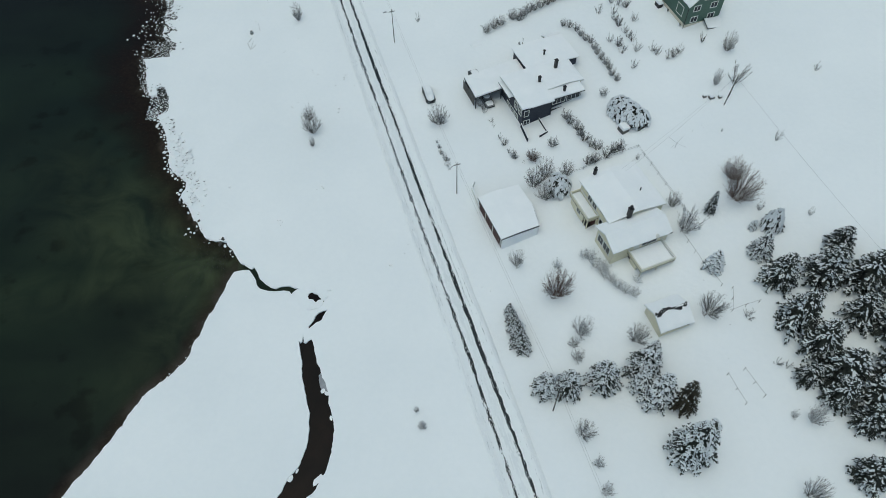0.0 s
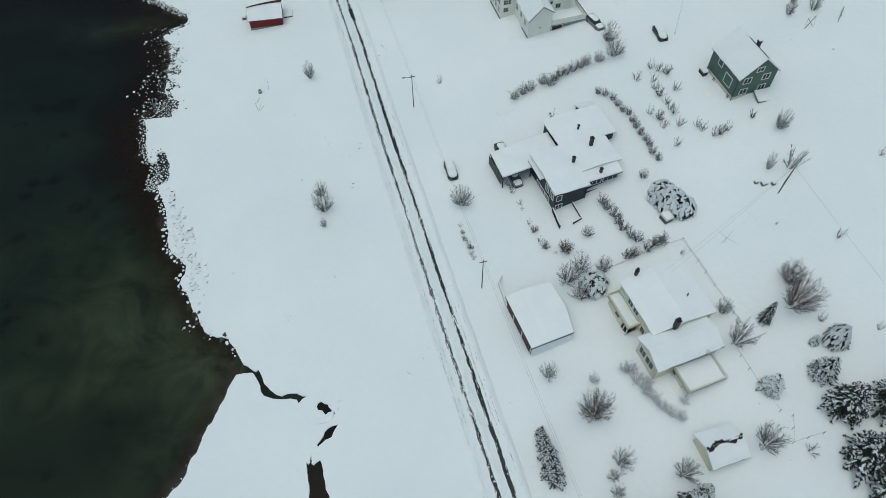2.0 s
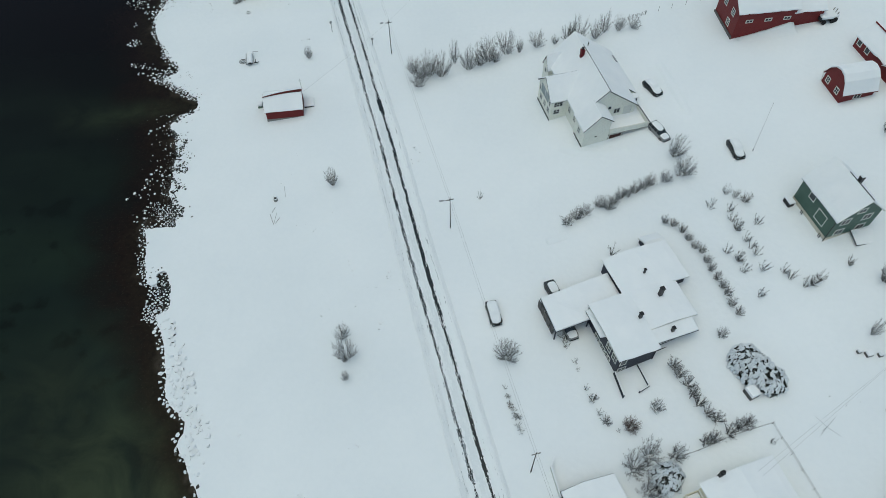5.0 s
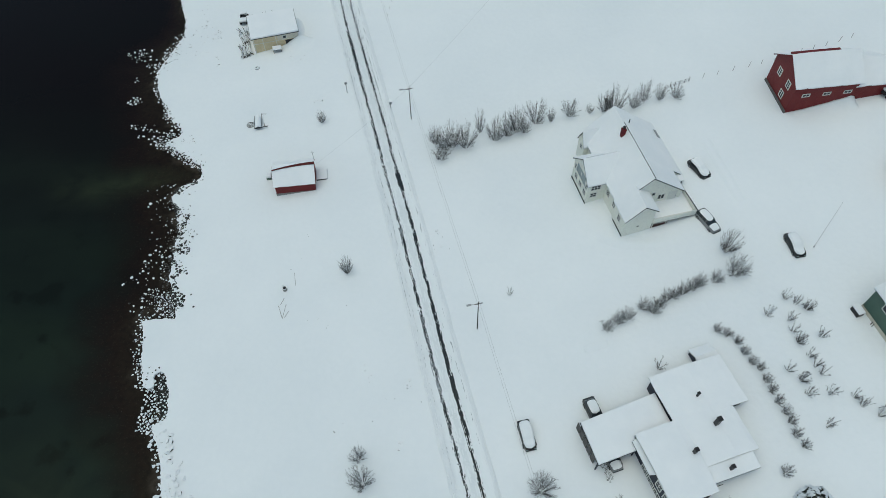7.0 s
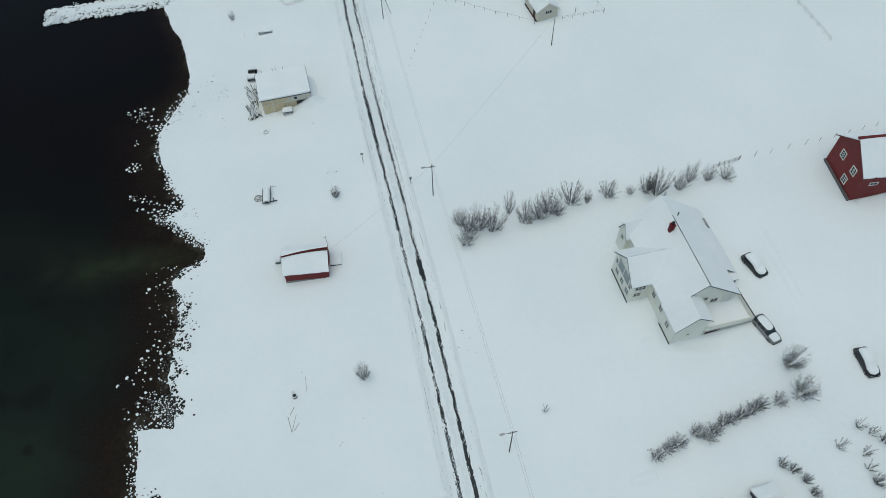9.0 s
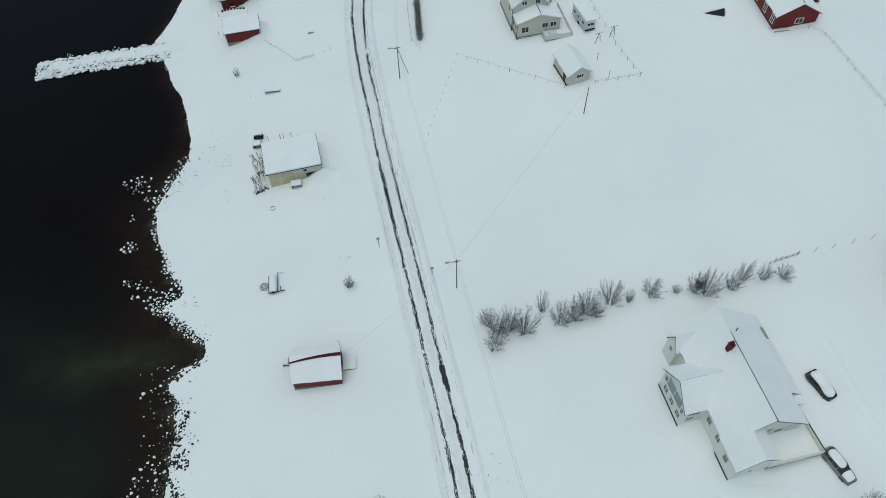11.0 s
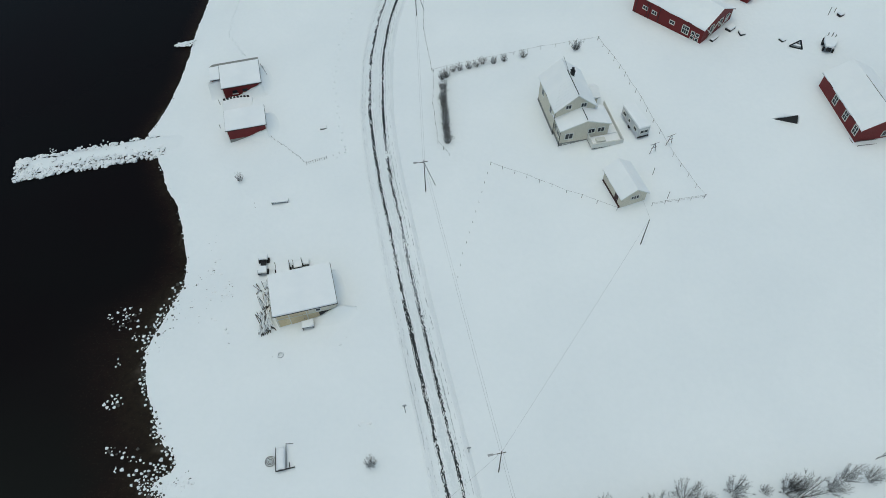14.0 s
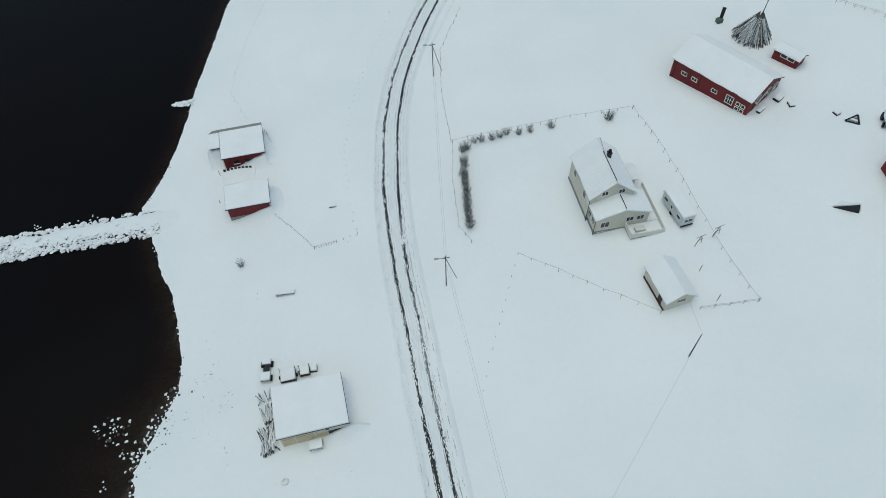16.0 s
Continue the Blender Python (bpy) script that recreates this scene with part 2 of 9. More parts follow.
def root(name, m, label, category, group="", kind=""):
    ob = new(name)
    ob.empty_display_size = 0.3
    ob.matrix_world = m
    return tagged(ob, label, category, group, kind)


def box(bm, x0, x1, y0, y1, z0, z1, bev=0.0):
    vs = [bm.verts.new(p) for p in ((x0, y0, z0), (x1, y0, z0), (x1, y1, z0), (x0, y1, z0), (x0, y0, z1), (x1, y0, z1), (x1, y1, z1), (x0, y1, z1))]
    fs = [bm.faces.new([vs[i] for i in f]) for f in ((3, 2, 1, 0), (4, 5, 6, 7), (0, 1, 5, 4), (1, 2, 6, 5), (2, 3, 7, 6), (3, 0, 4, 7))]
    if bev:
        es = {e for f in fs for e in f.edges}
        bmesh.ops.bevel(bm, geom=list(es), offset=bev, segments=2, affect="EDGES", profile=0.6)
    return bm


def beam(bm, a, b, r, sides=5, r2=None):
    """A straight round bar from a to b."""
    a, b = Vector(a), Vector(b)
    d = (b - a)
    if d.length < 1e-6:
        return bm
    q = d.to_track_quat("Z", "Y")
    rings = []
    for p, rr in ((a, r), (b, r if r2 is None else r2)):
        rings.append([bm.verts.new(p + q @ Vector((rr * math.cos(2 * math.pi * k / sides), rr * math.sin(2 * math.pi * k / sides), 0))) for k in range(sides)])
    for k in range(sides):
        bm.faces.new((rings[0][k], rings[0][(k + 1) % sides], rings[1][(k + 1) % sides], rings[1][k]))
    bm.faces.new(rings[1])
    bm.faces.new(rings[0][::-1])
    return bm


def slab(bm, poly, down, bev=0.0):
    """A plate with the given upper outline, `down` thick, with rounded rims if bev is set."""
    up = [bm.verts.new(p) for p in poly]
    lo = [bm.verts.new((p[0], p[1], p[2] - down)) for p in poly]
    n = len(poly)
    top = bm.faces.new(up)
    fs = [top, bm.faces.new(lo[::-1])]
    for i in range(n):
        fs.append(bm.faces.new((lo[i], lo[(i + 1) % n], up[(i + 1) % n], up[i])))
    top.normal_update()
    if top.normal.z < 0:
        bmesh.ops.reverse_faces(bm, faces=fs)
    if bev:
        bmesh.ops.bevel(bm, geom=list(top.edges), offset=bev, segments=3, affect="EDGES", profile=0.6)
    return bm


def B():
    return bmesh.new()


# ---- the lie of the land ----
LIE = [(-24, 59, -1.0), (-14, 134, -1.2), (-20, 145, -0.9), (-19, 160, -1.2), (-21, 212, 1.1), (-10, 215, 0.8), (-1, 201, 0.3), (-37, 161, 0.7), (-23, 90, 0.4), (-38, 124, 0.4), (45, 154, 1.0), (48, 108, 1.1), (38, 213, -0.9), (15, 243, -0.7), (10, 64, -2.0), (26, 66, -3.6), (34, 47, -3.2), (16.7, 88, -0.8), (31, 94, 0.0), (15.6, 131, 0.1), (30, 137, 0.5), (-70, 222, -0.3), (13, 204, -0.2), (51, 86, 1.0), (34, 84, -0.8)]


# the waterline from south to north
SHORE_S = [(-52.7, 27.0), (-50.5, 30.6), (-47.7, 35.3), (-45.5, 39.9), (-44.1, 42.1), (-41.4, 44.4), (-39.3, 47.0), (-38.2, 50.8), (-36.7, 55.3), (-35.1, 60.0), (-34.1, 63.0)]
MOUTH = [(-32.8, 63.3), (-31.7, 63.3), (-31.0, 62.4), (-30.3, 61.3), (-30.0, 60.2), (-29.4, 59.5), (-28.0, 59.0), (-26.7, 58.9), (-25.4, 59.0), (-24.5, 58.8), (-24.1, 58.2), (-23.8, 58.7), (-23.5, 59.0), (-22.9, 59.3), (-23.7, 59.35), (-24.6, 59.8), (-25.9, 59.8), (-26.8, 59.4), (-27.7, 59.7), (-28.6, 60.4), (-29.7, 61.5), (-30.3, 62.9), (-30.9, 63.8), (-31.2, 63.45), (-31.6, 63.6), (-32.6, 64.4), (-33.3, 64.7)]
SHORE_M = [(-34.7, 66.9), (-36.2, 69.1), (-37.5, 69.5), (-39.2, 69.9), (-40.4, 70.6), (-41.3, 72.2), (-42.6, 74.3), (-43.8, 76.1), (-45.1, 78.3), (-46.1, 80.1), (-45.6, 81.5), (-45.8, 83.3), (-48.0, 85.2), (-49.7, 87.7), (-50.7, 91.8), (-52.9, 96.0), (-54.7, 101.0), (-56.9, 103.3), (-59.0, 110.0), (-60.8, 117.1), (-56.9, 119.1), (-58.9, 127.5), (-59.4, 136.0), (-60.4, 140.5), (-59.8, 146.0), (-58.4, 149.0), (-60.1, 151.8)]
SHORE_N = [(-63.8, 153.3), (-68.0, 157.2), (-64.6, 158.6), (-65.7, 160.9), (-68.8, 164.3), (-72.1, 171.6), (-74.6, 177.4), (-73.5, 181.8), (-71.7, 189.8), (-72.7, 194.9), (-74.7, 200.1), (-77.4, 206.2), (-80.3, 210.0), (-83.2, 215.4), (-86.0, 220.0), (-88.6, 224.6), (-87.4, 228.7), (-86.8, 233.7), (-86.5, 240.3), (-86.8, 249.0), (-87.3, 255.3), (-87.4, 260.2), (-87.5, 267.6), (-87.6, 275.5), (-87.8, 284.0), (-87.5, 290.0)]
_coast = sorted([(-160, -420), (-15, -78)] + [(p[1], p[0]) for p in SHORE_S + SHORE_M + SHORE_N] + [(330, -84), (420, -90), (1500, -420)])
COAST_Y, COAST_X = [c[0] for c in _coast], [c[1] for c in _coast]


# snow dug and blown away beside the cream house's porch
HOLLOWS = [(22.6, 69.3, 1.15, 2.6), (22.9, 67.2, 0.7, 2.2)]
CREEK_LEGS = [(-34, 63.8, 3.0, -0.8), (-31, 63, 2.5, -3.2), (-28.5, 59.8, 5.5, -0.8)]


def ground(x, y):
    """Height of the snow: a slope of about one in nine up from the shore, with gentle swells."""
    p = 5.26 + 0.1135 * min(max(x, -400), 250) + 0.0347 * (min(max(y, -150), 420) - 100)
    w, s = 0.4, 0.0
    for a, b, c in LIE:
        g = math.exp(-((x - a) ** 2 + (y - b) ** 2) / 800)
        w += g
        s += g * c
    q = (p + s / w - 0.45) / 0.9
    z = 0.45 + 0.9 * (math.log1p(math.exp(q)) if q < 20 else q)
    d = min(max((x - float(np.interp(y, COAST_Y, COAST_X))) / 11, 0.0), 1.0)
    z = 0.28 + (z - 0.28) * d * d * (3 - 2 * d)
    if -40 < x < -14 and 50 < y < 72:
        # the ground dips to the creek's mouth
        c = min(math.hypot(x - ax - t * bx, y - ay - t * by) for ax, ay, bx, by in CREEK_LEGS for t in [min(1.0, max(0.0, ((x - ax) * bx + (y - ay) * by) / (bx * bx + by * by)))])
        z = min(z, 0.22 + 0.13 * max(0.0, c - 0.3))
    for a, b, deep, wide in HOLLOWS:
        z -= deep * math.exp(-((x - a) ** 2 + (y - b) ** 2) / wide ** 2)
    return z


def on(x, y, yaw=0.0, dz=0.0):
    return pose(x, y, ground(x, y) + dz, 0, 0, yaw)


def fractal(pts, step, rough, seed, closed=False):
    """Subdivides a line and makes it ragged."""
    out = []
    n = len(pts)
    for i in range(n if closed else n - 1):
        a, b = Vector(pts[i][:2]), Vector(pts[(i + 1) % n][:2])
        k = max(1, int((b - a).length / step))
        for j in range(k):
            p = a.lerp(b, j / k)
            if j or closed:
                v = noise.noise_vector(Vector((p.x * 0.7 + seed, p.y * 0.7, seed))) + 0.6 * noise.noise_vector(Vector((p.x * 2.1, p.y * 2.1 + seed, 3.7)))
                p = p + Vector((v.x, v.y)) * rough
            out.append((p.x, p.y))
    if not closed:
        out.append(tuple(pts[-1][:2]))
    return out


# the snow's edge from the long bend to the northern spit, with the weedy inlet and its bar
EDGE = [(-50.7, 91.8), (-52.1, 96.0), (-53.2, 98.1), (-54.5, 100.8), (-53.9, 101.3), (-52.9, 102.0), (-52.8, 103.4), (-53.2, 105.4), (-54.3, 108.3), (-55.5, 109.4), (-56.3, 109.0), (-56.0, 106.9), (-56.8, 106.5), (-57.6, 107.0), (-58.6, 109.9), (-59.4, 112.4), (-60.0, 115.5), (-61.0, 118.1), (-58.7, 118.5), (-55.7, 118.6), (-56.0, 120.3), (-57.2, 123.1), (-58.5, 126.1), (-58.8, 128.1), (-59.0, 130.7), (-59.3, 132.9), (-59.6, 136.0), (-60.5, 139.0), (-61.4, 141.5), (-62.6, 143.4), (-62.2, 145.6), (-61.3, 146.6), (-59.8, 147.1), (-58.6, 148.2), (-58.5, 149.8), (-59.5, 151.8), (-60.7, 152.2), (-62.1, 153.4), (-64.1, 154.7), (-65.2, 155.5), (-67.4, 156.6), (-66.0, 158.4), (-65.0, 158.9), (-64.7, 160.1), (-65.5, 161.6), (-66.9, 162.4), (-68.7, 164.5), (-70.8, 168.6), (-72.2, 170.9), (-73.5, 174.3), (-74.6, 177.4)]
WATERLINE = [(-420, -900), (-160, -160), (-78, -15)] + fractal(SHORE_S, 0.5, 0.3, 1) + fractal(MOUTH, 0.3, 0.05, 2) + fractal(SHORE_M[:15], 0.5, 0.4, 3) + fractal(EDGE, 0.4, 0.28, 4)[1:] + fractal(SHORE_N[6:], 0.6, 0.25, 5)[1:] + [(-84, 330), (-90, 420), (-160, 640), (-420, 1500)]
SHORE_NP = np.array([p for p in WATERLINE if -40 < p[1] < 340])
# open stretches of the creek
POND = [(-21.4, 57.6), (-21.2, 58.1), (-20.8, 58.3), (-20.3, 58.0), (-19.8, 57.8), (-19.4, 57.1), (-18.9, 56.6), (-18.4, 56.4), (-18.8, 56.0), (-19.8, 56.1), (-20.4, 56.8), (-21.1, 57.0)]
GAP = [(-17.9, 54.6), (-18.4, 53.6), (-18.8, 52.7), (-19.5, 52.3), (-20.3, 51.6), (-20.6, 51.3), (-20.7, 51.7), (-20.2, 52.3), (-19.9, 52.9), (-19.8, 53.5), (-19.2, 54.1), (-18.6, 54.4)]
CREEK = [(-21.3, 50.4), (-21.45, 50.0), (-21.5, 49.2), (-21.75, 48.9), (-22.1, 49.4), (-21.85, 48.5), (-21.6, 47.2), (-21.3, 45.9), (-21.1, 44.2), (-20.9, 42.6), (-20.3, 40.6), (-19.9, 39.0), (-19.4, 37.4), (-19.4, 36.3), (-19.4, 32.8), (-20.3, 29.8), (-21.8, 28.2), (-22.3, 26.7), (-24.5, 24.0), (-27, 18), (-30, 10), (-25, 8), (-21.5, 18), (-19.2, 25.2), (-17.9, 26.6), (-16.7, 28.7), (-15.9, 31.5), (-15.8, 35.0), (-16.0, 36.1), (-16.3, 37.7), (-16.8, 38.8), (-17.0, 40.4), (-17.3, 41.6), (-17.9, 42.9), (-18.3, 44.1), (-18.7, 45.0), (-19.1, 46.1), (-19.4, 46.9), (-19.5, 48.0), (-19.8, 49.0), (-20.1, 49.5), (-20.5, 49.2), (-20.9, 48.8), (-21.25, 49.0)]
OPENINGS = [fractal(POND, 0.15, 0.14, 6, True), fractal(GAP, 0.15, 0.12, 7, True), fractal(CREEK, 0.25, 0.16, 8, True)]


def build_ground():
    verts, faces = [], []

    def ring(pts):
        i = len(verts)
        if sum(p[0] * q[1] - q[0] * p[1] for p, q in zip(pts, pts[1:] + pts[:1])) < 0:
            pts = pts[::-1]
        verts.extend(Vector(p) for p in pts)
        faces.append(list(range(i, len(verts))))

    ring(WATERLINE + [(1600, 1500), (1600, -900)])
    for o in OPENINGS:
        ring(o)
    rng = random.Random(5)
    for step, x0, x1, y0, y1, hole in ((2.2, -92, 100, 5, 300, None), (9, -160, 200, -70, 400, (-92, 100, 5, 300)), (60, -400, 1590, -890, 1490, (-160, 200, -70, 400))):
        x = x0
        while x < x1:
            y = y0
            while y < y1:
                px, py = x + rng.uniform(-0.3, 0.3) * step, y + rng.uniform(-0.3, 0.3) * step
                if not (hole and hole[0] < px < hole[1] and hole[2] < py < hole[3]):
                    verts.append(Vector((px, py)))
                y += step
            x += step
    vs, es, fs, _, _, origin = geometry.delaunay_2d_cdt(verts, [], faces, 1, 1e-4)
    me_v = [(v.x, v.y, ground(v.x, v.y) + 0.05 * noise.noise(Vector((v.x * 0.25, v.y * 0.25, 0)))) for v in vs]
    tris = [f for f, o in zip(fs, origin) if o == [0]]
    # snow banks along the water: the rim turns down
    count = {}
    for f in tris:
        for i in range(len(f)):
            a, b = f[i], f[(i + 1) % len(f)]
            k = (min(a, b), max(a, b))
            count[k] = None if k in count else (a, b)
    quads, low = [], {}
    for e in count.values():
        if e is None:
            continue
        ids = []
        for i in e:
            if i not in low:
                x, y, z = me_v[i]
                low[i] = len(me_v)
                me_v += [(x, y, z), (x, y, -0.8)]
            ids.append(low[i])
        quads.append((ids[1], ids[0], ids[0] + 1, ids[1] + 1))
    me = bpy.data.meshes.new("ground")
    me.from_pydata(me_v, [], tris + quads)
    me.materials.append(SNOW)
    me.update()
    me.polygons.foreach_set("use_smooth", [True] * len(tris) + [False] * len(quads))
    ob = new("ground", me)
    return tagged(ob, "smooth snow-covered coastal slope running down to the sea", "ground", kind="structure")


build_ground()


SILT = [([(-33.4, 65.2), (-39.1, 65.1), (-45.7, 69.1), (-52.0, 74.0), (-55.5, 79.0), (-66.7, 85.9), (-76.8, 84.9)], 4.2, 0.85), ([(-35.8, 60.5), (-41.4, 60.5), (-47.4, 62.2), (-53.9, 62.8), (-61.4, 60.6), (-72.3, 59.2)], 2.6, 0.55),
        ([(-36.0, 63.4), (-42.0, 64.5), (-48.9, 67.2), (-55.0, 71.5), (-60.3, 75.1)], 4.5, 0.75), ([(-58.0, 149.9), (-65.0, 148.1), (-71.6, 147.6), (-75.4, 145.6), (-82.4, 146.5)], 1.9, 0.36), ([(-39.3, 58.4), (-43.8, 51.0), (-46.4, 43.0)], 3.5, 0.4)]


def silt_at(x, y):
    """How cloudy the water is, by the distance to each drifting plume."""
    best = 0.0
    for line, wide, most in SILT:
        run = 0.0
        for (ax, ay), (bx, by) in zip(line, line[1:]):
            dx, dy = bx - ax, by - ay
            ln = math.hypot(dx, dy)
            t = max(0.0, min(1.0, ((x - ax) * dx + (y - ay) * dy) / ln ** 2))
            d = math.hypot(x - ax - t * dx, y - ay - t * dy)
            q = run + t * ln
            w = wide * (1 + q * 0.035)
            best = max(best, most * math.exp(-(d / w) ** 2) * max(0.12, 1 - q / 55))
            run += ln
    return best


def build_sea():
    bm = B()
    silt = bm.verts.layers.float.new("silt")
    depth = bm.verts.layers.float.new("offshore")
    bank = bm.verts.layers.float.new("bank")
    xs = [-1700, -900, -500, -300, -220] + [-180 + 2.5 * i for i in range(36)] + [-90 + 1.25 * i for i in range(60)]
    ys = [-900, -500, -250, -120, -60] + [-20 + 2.5 * i for i in range(18)] + [25 + 1.25 * i for i in range(64)] + [105 + 2.5 * i for i in range(84)] + [340, 400, 520, 800, 1500]
    grid = []
    for y in ys:
        row = []
        for x in xs:
            v = bm.verts.new((x, y, 0))
            d = np.sqrt(((SHORE_NP - (x, y)) ** 2).sum(1).min())
            # the weedy strip is narrow in the south and hugs the bank in the north
            v[depth] = min(1.0, d / 60 * (float(np.interp(y, (50, 60, 66, 80, 104), (6.0, 4.2, 2.6, 2.3, 1.15))) if y < 185 else 1.0 + min(2.5, (y - 185) / 6)))
            v[bank] = math.exp(-(d / 1.2) ** 2) * min(1.0, max(0.0, (66 - y) / 5)) if x < -33 else 0.0
            v[silt] = silt_at(x, y) if -110 < x < -20 and 20 < y < 170 else 0.0
            if x > -33.5 and 55 < y < 67:
                v[depth], v[silt] = 0.5, 0.22
            row.append(v)
        grid.append(row)
    for j in range(len(ys) - 1):
        for i in range(len(xs) - 1):
            bm.faces.new((grid[j][i], grid[j][i + 1], grid[j + 1][i + 1], grid[j + 1][i]))
    return thing("water", bm, SEA, label="dark calm sea with weedy green shallows", category="sea", kind="structure")


build_sea()
for poly in OPENINGS:
    bm = B()
    cx, cy = sum(p[0] for p in poly) / len(poly), sum(p[1] for p in poly) / len(poly)
    bm.faces.new([bm.verts.new((p[0] + 0.15 * (p[0] - cx) / 9, p[1] + 0.15 * (p[1] - cy) / 9, ground(p[0], p[1]) - 0.22)) for p in poly])
    bmesh.ops.triangulate(bm, faces=bm.faces[:])
    thing("water", bm, BROWN_WATER, label="open brown creek water between snow banks", category="creek", kind="structure")

# ---- the road: packed snow with two bare wheel tracks ----
ROAD = [(25, -60), (16.0, 0), (9.4, 29), (7.0, 38), (4.6, 47), (2.1, 56), (-0.4, 65), (-2.9, 74), (-5.4, 83), (-7.8, 92), (-10.3, 101), (-12.8, 110), (-15.1, 119), (-17.4, 128), (-19.7, 137), (-22.3, 146), (-24.7, 155), (-27.2, 164), (-29.8, 173), (-32.3, 182), (-34.8, 191), (-37.0, 200), (-39.5, 209), (-41.5, 218), (-43.1, 227), (-44.0, 236), (-44.6, 242), (-44.5, 248), (-44.4, 254), (-43.2, 262), (-41.2, 272), (-38, 283), (-32, 300), (-20, 330), (10, 420)]


def spline(pts, step):
    """An even, smoothed line through the points."""
    out = []
    for a, b in zip(pts, pts[1:]):
        a, b = Vector(a), Vector(b)
        n = max(1, round((b - a).length / step))
        out += [a.lerp(b, k / n) for k in range(n)]
    arr = np.array([tuple(p) for p in out])
    for _ in range(3):
        pad = np.pad(arr, ((9, 9), (0, 0)), mode="edge")
        arr = np.stack([np.convolve(pad[:, k], np.ones(19) / 19, "valid") for k in (0, 1)], 1)
    return [Vector(p) for p in arr]


ROAD_LINE = spline(ROAD, 0.5)


def along(line, i):
    t = (line[min(i + 1, len(line) - 1)] - line[max(i - 1, 0)]).normalized()
    return Vector((t.y, -t.x))


